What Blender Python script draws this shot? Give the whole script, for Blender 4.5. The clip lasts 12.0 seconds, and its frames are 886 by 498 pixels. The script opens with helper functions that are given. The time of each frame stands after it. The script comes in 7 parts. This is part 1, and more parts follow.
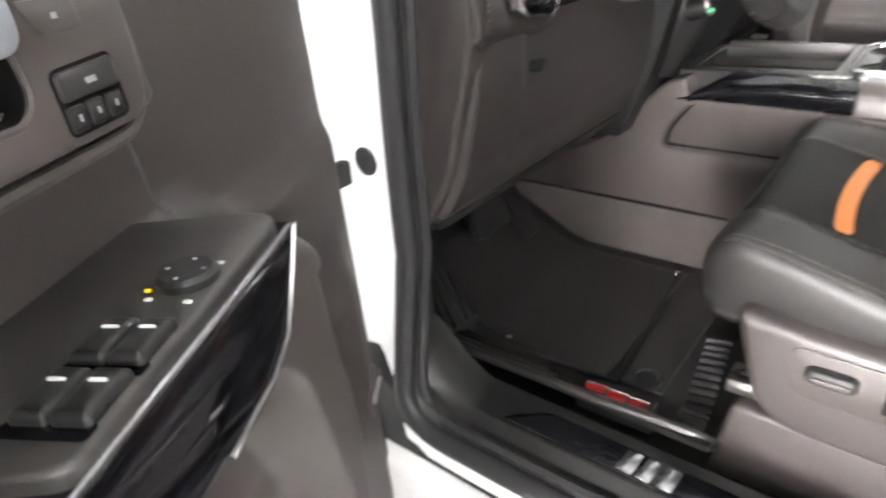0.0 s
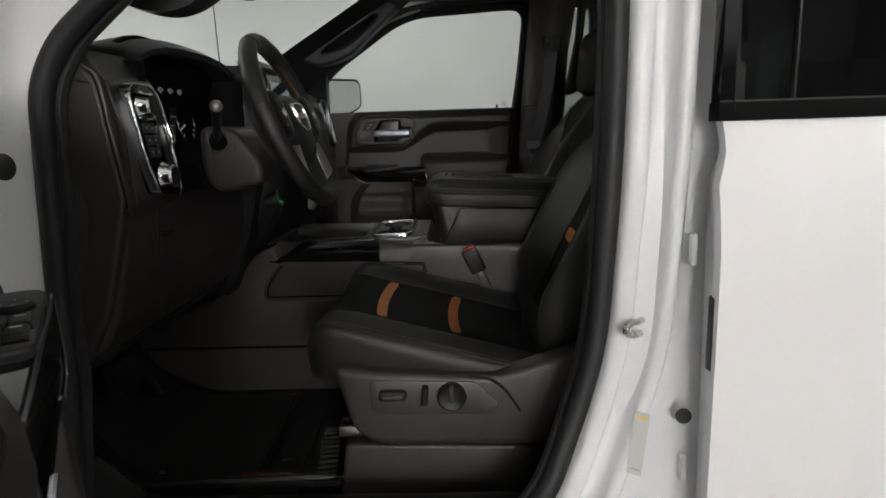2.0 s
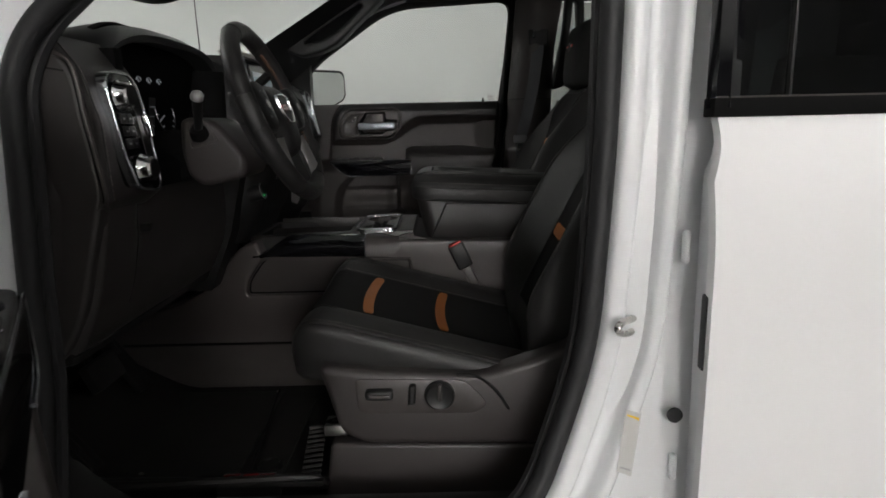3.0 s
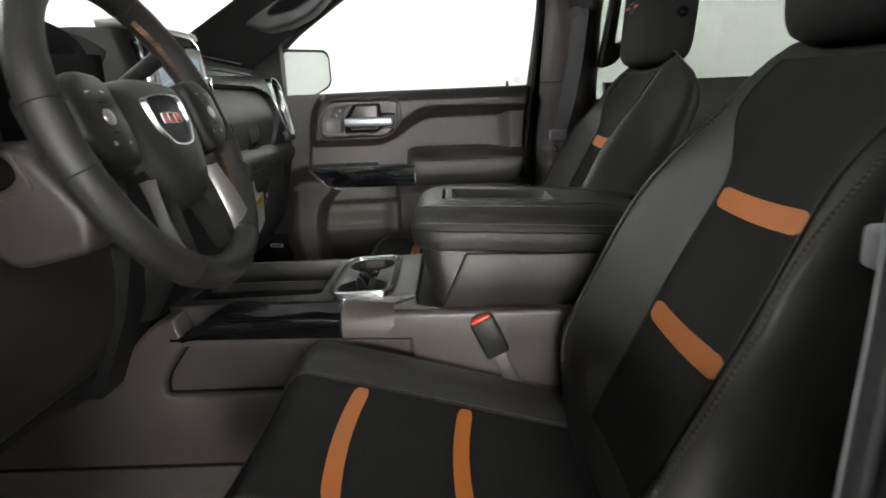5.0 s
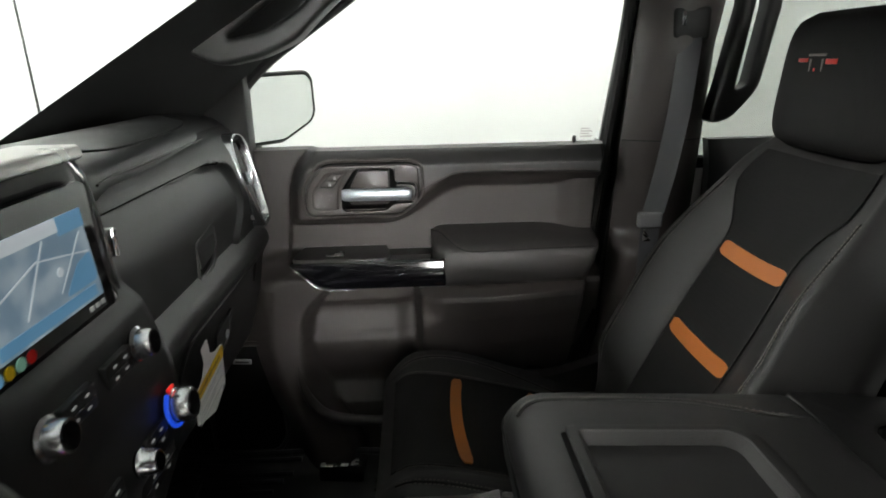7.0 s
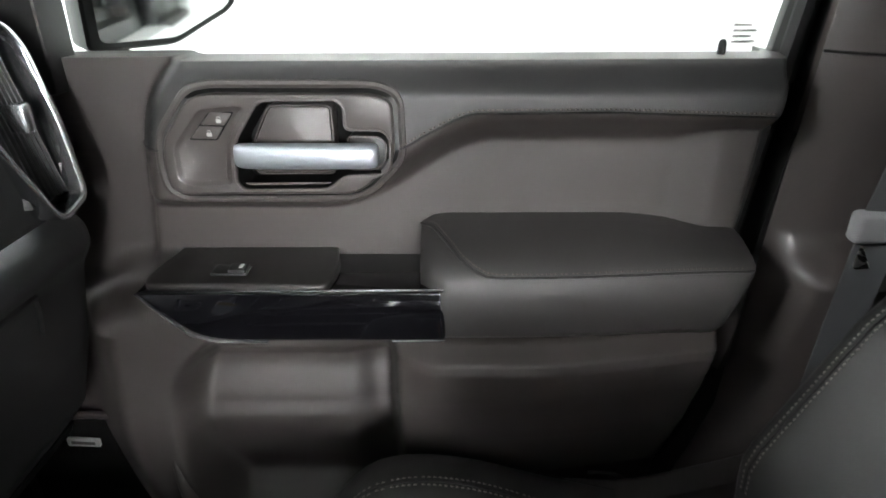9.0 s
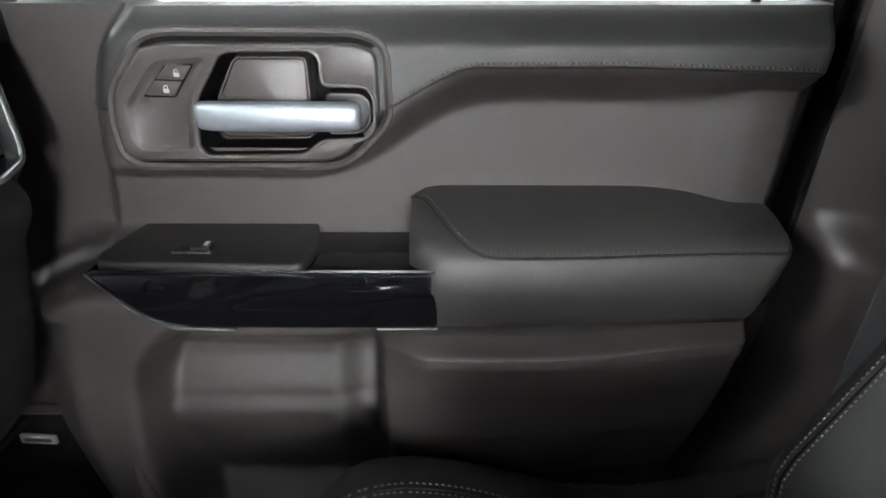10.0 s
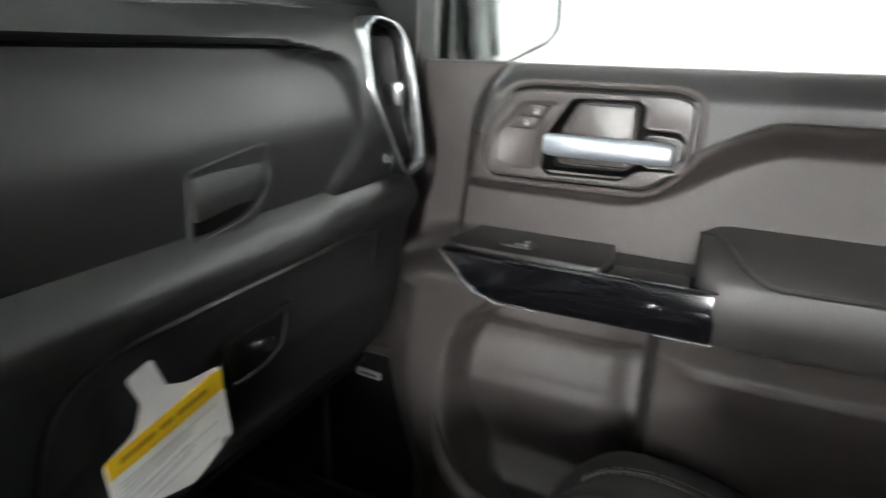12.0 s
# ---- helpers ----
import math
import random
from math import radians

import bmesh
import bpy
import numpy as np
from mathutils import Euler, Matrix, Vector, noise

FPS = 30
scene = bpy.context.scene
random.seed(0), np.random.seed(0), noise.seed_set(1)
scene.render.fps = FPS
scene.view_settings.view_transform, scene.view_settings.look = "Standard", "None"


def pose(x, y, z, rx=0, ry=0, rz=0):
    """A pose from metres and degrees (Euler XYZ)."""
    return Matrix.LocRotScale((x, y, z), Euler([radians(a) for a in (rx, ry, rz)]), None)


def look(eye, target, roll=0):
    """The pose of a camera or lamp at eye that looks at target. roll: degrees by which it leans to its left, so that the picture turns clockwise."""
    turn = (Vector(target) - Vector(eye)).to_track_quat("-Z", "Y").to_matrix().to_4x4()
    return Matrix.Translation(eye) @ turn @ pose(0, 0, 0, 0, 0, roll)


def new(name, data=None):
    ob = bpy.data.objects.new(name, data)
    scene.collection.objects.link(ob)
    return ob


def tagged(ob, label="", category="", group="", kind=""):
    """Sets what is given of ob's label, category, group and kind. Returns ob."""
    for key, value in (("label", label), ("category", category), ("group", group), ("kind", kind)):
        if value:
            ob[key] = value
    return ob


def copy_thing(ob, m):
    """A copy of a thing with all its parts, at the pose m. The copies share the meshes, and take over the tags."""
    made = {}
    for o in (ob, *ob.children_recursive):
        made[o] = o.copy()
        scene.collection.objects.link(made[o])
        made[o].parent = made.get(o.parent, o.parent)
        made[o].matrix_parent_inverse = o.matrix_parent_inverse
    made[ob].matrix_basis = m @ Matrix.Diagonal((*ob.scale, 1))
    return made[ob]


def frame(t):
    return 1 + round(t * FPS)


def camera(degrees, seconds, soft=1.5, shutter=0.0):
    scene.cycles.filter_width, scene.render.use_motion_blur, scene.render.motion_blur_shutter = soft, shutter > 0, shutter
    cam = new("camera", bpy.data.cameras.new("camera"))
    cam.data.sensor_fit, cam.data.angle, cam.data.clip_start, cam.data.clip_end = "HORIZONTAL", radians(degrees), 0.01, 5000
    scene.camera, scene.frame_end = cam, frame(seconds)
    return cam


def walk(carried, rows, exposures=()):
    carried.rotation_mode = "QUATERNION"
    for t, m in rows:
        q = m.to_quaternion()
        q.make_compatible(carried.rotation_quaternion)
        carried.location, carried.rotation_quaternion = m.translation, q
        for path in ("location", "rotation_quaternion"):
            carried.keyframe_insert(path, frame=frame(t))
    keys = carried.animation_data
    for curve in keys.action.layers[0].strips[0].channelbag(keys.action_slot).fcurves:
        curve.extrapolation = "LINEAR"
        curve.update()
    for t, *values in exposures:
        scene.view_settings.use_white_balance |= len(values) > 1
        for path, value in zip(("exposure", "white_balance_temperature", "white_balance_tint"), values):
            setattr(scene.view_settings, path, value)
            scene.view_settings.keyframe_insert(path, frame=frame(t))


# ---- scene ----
cam = camera(72.5, 12.0, 1.7, 0.35)

PATH = [
    (0, (0.242, -0.43, 1.416), (-0.923, 0.893, 0.472), -5.7),
    (0.5, (0.33, -0.491, 1.406), (-0.445, 1.217, 0.712), -1.6),
    (1, (0.408, -0.562, 1.422), (0.035, 1.346, 0.949), -1.0),
    (1.5, (0.387, -0.713, 1.42), (0.235, 1.243, 1.03), -1.4),
    (2, (0.354, -0.812, 1.41), (0.294, 1.149, 1.021), -1.8),
    (2.5, (0.336, -0.83, 1.411), (0.317, 1.128, 1.003), -1.9),
    (2.7, (0.335, -0.824, 1.407), (0.326, 1.134, 1.001), -1.4),
    (4.3, (0.425, -0.425, 1.45), (0.434, 1.519, 0.981), -1.3),
    (4.5, (0.394, -0.359, 1.437), (0.373, 1.587, 0.975), -1.4),
    (5, (0.334, -0.178, 1.454), (0.293, 1.764, 0.978), -2.5),
    (5.5, (0.299, 0.02, 1.473), (0.303, 1.957, 0.976), -2.4),
    (6, (0.268, 0.158, 1.5), (0.283, 2.09, 0.984), -2.1),
    (6.5, (0.202, 0.365, 1.556), (0.2, 2.282, 0.986), -2.4),
    (7, (0.162, 0.481, 1.674), (0.241, 2.39, 1.081), -1.2),
    (7.5, (0.168, 0.598, 1.693), (0.325, 2.461, 0.984), -0.4),
    (7.7, (0.16, 0.677, 1.663), (0.332, 2.545, 0.97), -0.8),
    (9.3, (0.227, 1.204, 1.562), (0.199, 3.009, 0.701), -0.3),
    (9.5, (0.227, 1.211, 1.544), (0.207, 3.027, 0.704), -0.3),
    (10, (0.231, 1.23, 1.531), (0.212, 3.031, 0.661), -0.1),
    (10.5, (0.233, 1.222, 1.52), (0.177, 3.015, 0.636), -0.1),
    (11, (0.231, 1.206, 1.522), (0.111, 3.012, 0.671), -0.6),
    (11.5, (0.229, 1.151, 1.54), (-0.107, 2.944, 0.721), 0.4),
    (12, (0.209, 1.057, 1.511), (-0.605, 2.769, 0.873), 1.3),
]
EXPOSURES = [(0, 2.9, 6500, 13), (0.5, 2.95, 6500, 17), (0.9, 2.3, 6500, 14), (1.1, 1.75, 6500, 12), (1.3, 0.7, 6500, 10), (1.5, 0.0, 6500, 10), (1.7, -0.35, 6500, 11), (2.5, -0.65, 6500, 11), (2.7, -0.65, 6500, 11),
             (4.3, 0.1, 6500, 8), (4.5, 0.3, 6500, 8), (5.0, 1.2, 6500, 8), (5.5, 2.25, 6500, 11), (6.2, 2.3, 6500, 10), (6.5, 2.0, 6500, 9), (7.0, 1.1, 6500, 7), (7.5, 1.45, 6400, 8), (7.7, 1.5, 6400, 8),
             (9.3, 2.1, 6200, 8), (10.5, 2.05, 6100, 7), (11.3, 2.1, 6200, 7), (12, 2.3, 6300, 7)]
walk(cam, [(t, look(e, g, r)) for t, e, g, r in PATH], EXPOSURES)

world = bpy.data.worlds.new("booth_surround")
world.use_nodes = True
world.node_tree.nodes["Background"].inputs["Color"].default_value = (0.02, 0.02, 0.02, 1)
scene.world = world


# ---- light and room constants ----
CEIL = 3.15
YC = 1.0            # middle plane of the cab


# ---- materials ----
def mat(name, col, rough=0.5, metal=0.0, grain=0.0, scale=400.0, var=0.12, vscale=6.0, coat=0.0, spec=0.5):
    m = bpy.data.materials.new(name)
    m.use_nodes = True
    nt = m.node_tree
    b = nt.nodes["Principled BSDF"]
    tc = nt.nodes.new("ShaderNodeTexCoord")
    big = nt.nodes.new("ShaderNodeTexNoise")
    big.inputs["Scale"].default_value = vscale
    big.inputs["Detail"].default_value = 6
    fine = nt.nodes.new("ShaderNodeTexNoise")
    fine.inputs["Scale"].default_value = scale
    fine.inputs["Detail"].default_value = 3
    for n in (big, fine):
        nt.links.new(tc.outputs["Object"], n.inputs["Vector"])
    mix = nt.nodes.new("ShaderNodeMix")
    mix.data_type = "RGBA"
    mix.inputs["A"].default_value = (*[c * (1 - var) for c in col], 1)
    mix.inputs["B"].default_value = (*[min(1, c * (1 + var)) for c in col], 1)
    nt.links.new(big.outputs["Fac"], mix.inputs["Factor"])
    nt.links.new(mix.outputs["Result"], b.inputs["Base Color"])
    rr = nt.nodes.new("ShaderNodeMapRange")
    rr.inputs["To Min"].default_value = max(0.02, rough - 0.07)
    rr.inputs["To Max"].default_value = min(1.0, rough + 0.07)
    nt.links.new(big.outputs["Fac"], rr.inputs["Value"])
    nt.links.new(rr.outputs["Result"], b.inputs["Roughness"])
    b.inputs["Metallic"].default_value = metal
    b.inputs["Coat Weight"].default_value = coat
    b.inputs["Specular IOR Level"].default_value = spec
    if grain:
        bp = nt.nodes.new("ShaderNodeBump")
        bp.inputs["Strength"].default_value = grain
        bp.inputs["Distance"].default_value = 0.001
        nt.links.new(fine.outputs["Fac"], bp.inputs["Height"])
        nt.links.new(bp.outputs["Normal"], b.inputs["Normal"])
    return m


def leather(name, col, rough, cells=420.0, strength=0.35):
    """Grained hide: cells for the grain, soft noise for creases."""
    m = mat(name, col, rough, 0, 0, 60, 0.15, 9)
    nt = m.node_tree
    b = nt.nodes["Principled BSDF"]
    tc = nt.nodes["Texture Coordinate"]
    v = nt.nodes.new("ShaderNodeTexVoronoi")
    v.feature = "DISTANCE_TO_EDGE"
    v.inputs["Scale"].default_value = cells
    n = nt.nodes.new("ShaderNodeTexNoise")
    n.inputs["Scale"].default_value = 28
    add = nt.nodes.new("ShaderNodeMath")
    add.operation = "ADD"
    for t in (v, n):
        nt.links.new(tc.outputs["Object"], t.inputs["Vector"])
    nt.links.new(v.outputs["Distance"], add.inputs[0])
    nt.links.new(n.outputs["Fac"], add.inputs[1])
    bp = nt.nodes.new("ShaderNodeBump")
    bp.inputs["Strength"].default_value = strength
    bp.inputs["Distance"].default_value = 0.002
    nt.links.new(add.outputs["Value"], bp.inputs["Height"])
    nt.links.new(bp.outputs["Normal"], b.inputs["Normal"])
    return m


def perforated(name, col):
    """Hide with rows of small holes."""
    m = leather(name, col, 0.8, 500, 0.2)
    nt = m.node_tree
    b = nt.nodes["Principled BSDF"]
    tc = nt.nodes["Texture Coordinate"]
    v = nt.nodes.new("ShaderNodeTexVoronoi")
    v.inputs["Scale"].default_value = 210
    v.inputs["Randomness"].default_value = 0.05
    nt.links.new(tc.outputs["Object"], v.inputs["Vector"])
    r = nt.nodes.new("ShaderNodeMapRange")
    r.inputs["From Min"].default_value = 0.18
    r.inputs["From Max"].default_value = 0.26
    r.inputs["To Min"].default_value = 0.35
    nt.links.new(v.outputs["Distance"], r.inputs["Value"])
    mul = nt.nodes.new("ShaderNodeMix")
    mul.data_type, mul.blend_type = "RGBA", "MULTIPLY"
    mul.inputs["Factor"].default_value = 1.0
    src = b.inputs["Base Color"].links[0].from_socket
    nt.links.new(src, mul.inputs["A"])
    nt.links.new(r.outputs["Result"], mul.inputs["B"])
    nt.links.new(mul.outputs["Result"], b.inputs["Base Color"])
    return m


def glass(name, tint, gloss=1.0):
    m = bpy.data.materials.new(name)
    m.use_nodes = True
    nt = m.node_tree
    nt.nodes.remove(nt.nodes["Principled BSDF"])
    out = nt.nodes["Material Output"]
    tr = nt.nodes.new("ShaderNodeBsdfTransparent")
    tr.inputs["Color"].default_value = (*tint, 1)
    gl = nt.nodes.new("ShaderNodeBsdfGlossy")
    gl.inputs["Roughness"].default_value = 0.01
    lw = nt.nodes.new("ShaderNodeLayerWeight")
    lw.inputs["Blend"].default_value = 0.5
    pw = nt.nodes.new("ShaderNodeMath")
    pw.operation = "POWER"
    pw.inputs[1].default_value = 4.0
    fr = nt.nodes.new("ShaderNodeMath")
    fr.operation = "MULTIPLY_ADD"
    fr.inputs[1].default_value = 0.45 * gloss
    fr.inputs[2].default_value = 0.035 * gloss
    mx = nt.nodes.new("ShaderNodeMixShader")
    nt.links.new(lw.outputs["Facing"], pw.inputs[0])
    nt.links.new(pw.outputs["Value"], fr.inputs[0])
    nt.links.new(fr.outputs["Value"], mx.inputs["Fac"])
    nt.links.new(tr.outputs["BSDF"], mx.inputs[1])
    nt.links.new(gl.outputs["BSDF"], mx.inputs[2])
    nt.links.new(mx.outputs["Shader"], out.inputs["Surface"])
    return m


def glow(name, col, power):
    m = bpy.data.materials.new(name)
    m.use_nodes = True
    b = m.node_tree.nodes["Principled BSDF"]
    b.inputs["Base Color"].default_value = (*[c * 0.5 for c in col], 1)
    b.inputs["Emission Color"].default_value = (*col, 1)
    b.inputs["Emission Strength"].default_value = power
    b.inputs["Roughness"].default_value = 0.3
    return m


M_WALL = mat("booth_white", (0.80, 0.81, 0.80), 0.75, 0, 0.1, 60, 0.03, 0.7)
# Floor and south wall are unseen; greys picked to limit bounced light.
M_FLOOR = mat("booth_floor", (0.22, 0.22, 0.216), 0.35, 0, 0.05, 200, 0.06, 1.5)
M_GREYWALL = mat("booth_grey", (0.27, 0.27, 0.27), 0.8, 0, 0.1, 60, 0.05, 0.7)
M_PAINT = mat("white_paint", (0.80, 0.80, 0.80), 0.34, 0, 0.02, 900, 0.02, 3, coat=0.12)
M_PRIMER = mat("jamb_paint", (0.74, 0.75, 0.76), 0.32, 0, 0.06, 500, 0.04, 5)
M_RUBBER = mat("black_rubber", (0.012, 0.012, 0.013), 0.6, 0, 0.15, 300, 0.2, 12)
M_SOFT = leather("soft_touch_umber", (0.045, 0.039, 0.037), 0.46, 620, 0.16)
M_DASH = leather("dash_black", (0.019, 0.020, 0.020), 0.42, 620, 0.16)
# Soft-touch umber darkened for the shade on knee panel and dash end.
M_KNEE = leather("soft_touch_shaded", (0.028, 0.0245, 0.0235), 0.42, 620, 0.16)
M_HARD = mat("hard_plastic_umber", (0.046, 0.040, 0.038), 0.38, 0, 0.18, 700, 0.10, 8)
M_HARDK = mat("hard_plastic_black", (0.011, 0.011, 0.011), 0.42, 0, 0.2, 700, 0.12, 8, spec=0.35)
M_CONS = mat("console_plastic", (0.058, 0.050, 0.048), 0.38, 0, 0.18, 700, 0.08, 7)
M_BOX = leather("soft_touch_box", (0.019, 0.0175, 0.0165), 0.46, 620, 0.14)
M_DECK = mat("deck_plastic", (0.020, 0.0185, 0.0175), 0.42, 0, 0.18, 700, 0.10, 8)
M_LEATH = leather("black_leather", (0.020, 0.0194, 0.0188), 0.48, 520, 0.24)
M_ARM = leather("armrest_leather", (0.034, 0.0318, 0.0312), 0.42, 560, 0.18)
M_SHOULDER = leather("black_shoulder_leather", (0.024, 0.0237, 0.0238), 0.46, 620, 0.16)
M_PERF = perforated("black_perforated", (0.0105, 0.0105, 0.0102))
M_LEATH.node_tree.nodes["Principled BSDF"].inputs["Specular IOR Level"].default_value = 0.5
M_PERF.node_tree.nodes["Principled BSDF"].inputs["Specular IOR Level"].default_value = 0.25
M_DASH.node_tree.nodes["Principled BSDF"].inputs["Specular IOR Level"].default_value = 0.56
M_HUB = leather("airbag_black", (0.018, 0.018, 0.018), 0.5, 620, 0.2)
# Darker than the seat leather to offset light through the rear windows.
M_REAR = leather("rear_leather_darkened", (0.010, 0.010, 0.010), 0.6, 520, 0.2)
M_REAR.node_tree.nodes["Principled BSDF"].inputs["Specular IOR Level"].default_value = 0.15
M_SHIELD = mat("seat_shield_plastic", (0.036, 0.031, 0.030), 0.46, 0, 0.18, 700, 0.08, 7)
M_ORANGE = leather("saddle_leather", (0.46, 0.143, 0.026), 0.5, 430, 0.30)
M_GLOSS = mat("piano_black", (0.004, 0.004, 0.005), 0.05, 0, 0.0, 100, 0.1, 5, coat=0.1, spec=0.42)
M_CHROME = mat("satin_chrome", (0.62, 0.63, 0.65), 0.22, 1.0, 0.03, 500, 0.05, 10)
M_BRIGHT = mat("bright_chrome", (0.80, 0.80, 0.80), 0.09, 1.0, 0.0, 500, 0.04, 10)
M_SATIN = mat("satin_silver", (0.46, 0.50, 0.55), 0.33, 0.75, 0.04, 500, 0.05, 10)
M_SILVER = mat("silver_plastic", (0.42, 0.41, 0.40), 0.30, 0.8, 0.05, 500, 0.05, 10)
M_CARPET = mat("black_carpet", (0.012, 0.012, 0.011), 0.95, 0, 1.0, 900, 0.3, 40)
M_TUNNEL = mat("tunnel_carpet", (0.060, 0.053, 0.050), 0.95, 0, 1.0, 900, 0.2, 30)
M_MAT = mat("rubber_mat", (0.013, 0.0125, 0.012), 0.40, 0, 0.5, 500, 0.2, 14)
M_MATP = mat("worn_pad_lit_rib", (0.023, 0.0215, 0.0205), 0.38, 0, 0.5, 500, 0.35, 9)
M_BELT = mat("belt_webbing", (0.085, 0.087, 0.092), 0.7, 0, 0.5, 900, 0.1, 30)
M_RED = mat("red_plastic", (0.62, 0.035, 0.02), 0.35, 0, 0.05, 300, 0.06, 12)
M_REDLOGO = mat("red_enamel", (0.50, 0.022, 0.02), 0.2, 0, 0, 300, 0.06, 12, coat=0.5)
M_TAG = mat("tag_card", (0.78, 0.78, 0.77), 0.45, 0, 0.1, 200, 0.04, 12)
M_LABEL = mat("label_film", (0.50, 0.50, 0.48), 0.4, 0, 0.1, 200, 0.06, 12)
M_YELLOW = mat("yellow_print", (0.80, 0.52, 0.01), 0.45, 0, 0.1, 200, 0.05, 12)
M_PALEP = mat("pale_print", (0.56, 0.56, 0.56), 0.5, 0, 0, 200, 0.05, 12)
M_OCHRE = mat("ochre_print", (0.42, 0.25, 0.01), 0.5, 0, 0, 200, 0.05, 12)
M_TONGUE = mat("grey_tongue_plastic", (0.26, 0.26, 0.27), 0.4, 0, 0.1, 300, 0.06, 12)
M_GREYP = mat("grey_print", (0.36, 0.36, 0.36), 0.5, 0, 0, 200, 0.05, 12)
M_THREAD = mat("brown_thread", (0.24, 0.12, 0.075), 0.75, 0, 0.2, 600, 0.15, 30)
M_THREADG = mat("grey_thread", (0.18, 0.165, 0.15), 0.75, 0, 0.2, 600, 0.15, 30)
M_THREADS = mat("olive_thread", (0.185, 0.172, 0.158), 0.75, 0, 0.2, 600, 0.15, 30)
M_THREADD = mat("dark_thread", (0.085, 0.072, 0.062), 0.75, 0, 0.2, 600, 0.15, 30)
M_STEEL = mat("zinc_steel", (0.58, 0.57, 0.54), 0.28, 1.0, 0.05, 300, 0.08, 30)
M_HEAD = mat("headliner", (0.30, 0.29, 0.28), 0.95, 0, 0.8, 700, 0.06, 8)
M_GLASS = glass("clear_glass", (0.93, 0.95, 0.94), 0.03)
# Left rear glass tinted extra dark to stand in for the dim cabin behind.
M_TINT = glass("privacy_glass", (0.20, 0.22, 0.22))
M_TINTL = glass("light_privacy_glass", (0.60, 0.62, 0.60), 0.5)
M_MIRROR = mat("mirror_silver", (0.86, 0.88, 0.87), 0.01, 1.0, 0, 100, 0.01, 3)
M_DISPLAY = glow("display_glow", (0.30, 0.42, 0.50), 0.17)
nt = M_DISPLAY.node_tree
mtc, mno, mra = (nt.nodes.new(k) for k in ("ShaderNodeTexCoord", "ShaderNodeTexNoise", "ShaderNodeValToRGB"))
mno.inputs["Scale"].default_value = 26
mra.color_ramp.elements[0].color, mra.color_ramp.elements[1].color = (0.17, 0.26, 0.36, 1), (0.46, 0.54, 0.60, 1)
mra.color_ramp.elements[0].position, mra.color_ramp.elements[1].position = 0.42, 0.60
nt.links.new(mtc.outputs["Object"], mno.inputs["Vector"])
nt.links.new(mno.outputs["Fac"], mra.inputs["Fac"])
nt.links.new(mra.outputs["Color"], nt.nodes["Principled BSDF"].inputs["Emission Color"])
M_BLUE = glow("blue_ring_glow", (0.02, 0.10, 0.9), 0.28)
M_REDG = glow("red_ring_glow", (0.9, 0.03, 0.02), 0.22)
M_GREEN = glow("green_button_glow", (0.02, 0.7, 0.18), 0.35)
M_ICON = glow("icon_white", (0.8, 0.8, 0.78), 0.05)
M_GAUGE = glow("gauge_white", (0.8, 0.85, 0.9), 0.13)
# Near-black for joints and black parts; also stands in for recess shade.
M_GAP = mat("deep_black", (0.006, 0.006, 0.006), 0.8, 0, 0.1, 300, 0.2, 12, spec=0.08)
M_LAMP = glow("lamp_diffuser", (1.0, 0.98, 0.95), 19.0)
M_PANEL = glow("panel_diffuser", (1.0, 0.97, 0.94), 50.0)


# ---- building helpers ----
BASE = {}


def S(a, b, t):
    t = min(1.0, max(0.0, (t - a) / (b - a)))
    return t * t * (3 - 2 * t)


def lerp(a, b, t):
    return a + (b - a) * t


def ramp(t, *pts):
    """Straight pieces through (t, value) pairs."""
    for (a, va), (b, vb) in zip(pts, pts[1:]):
        if t <= b:
            return va if t <= a else lerp(va, vb, (t - a) / (b - a))
    return pts[-1][1]


def thing(name, base, label, category, group="", kind="", m=None):
    ob = new(name)
    ob.empty_display_size = 0.05
    ob.matrix_world = (m or Matrix()) @ Matrix.Translation(base)
    BASE[ob.name] = Matrix.Translation(base)
    return tagged(ob, label, category, group, kind)


def to_mesh(name, bm, material, sharp=38):
    bmesh.ops.recalc_face_normals(bm, faces=bm.faces)
    for f in bm.faces:
        f.smooth = True
    me = bpy.data.meshes.new(name)
    bm.to_mesh(me)
    bm.free()
    me.set_sharp_from_angle(angle=radians(sharp))
    me.materials.append(material)
    return me


def part(name, bm, material, parent, label="", sharp=38):
    """One mesh under a thing or a part; the bmesh stands in the coordinates of the closed, unturned cab."""
    base = BASE[parent.name]
    bmesh.ops.transform(bm, matrix=base.inverted(), verts=bm.verts)
    ob = new(name, to_mesh(name, bm, material, sharp))
    ob.parent = parent
    BASE[ob.name] = base
    return tagged(ob, label)


def single(name, bm, material, label, category, group="", kind="", sharp=38):
    """A thing of one mesh, its origin at the middle of its foot."""
    vs = [v.co for v in bm.verts]
    lo = Vector([min(v[i] for v in vs) for i in range(3)])
    hi = Vector([max(v[i] for v in vs) for i in range(3)])
    base = Matrix.Translation(((lo.x + hi.x) / 2, (lo.y + hi.y) / 2, lo.z))
    bmesh.ops.transform(bm, matrix=base.inverted(), verts=bm.verts)
    ob = new(name, to_mesh(name, bm, material, sharp))
    ob.matrix_world = base
    BASE[ob.name] = base
    return tagged(ob, label, category, group, kind)


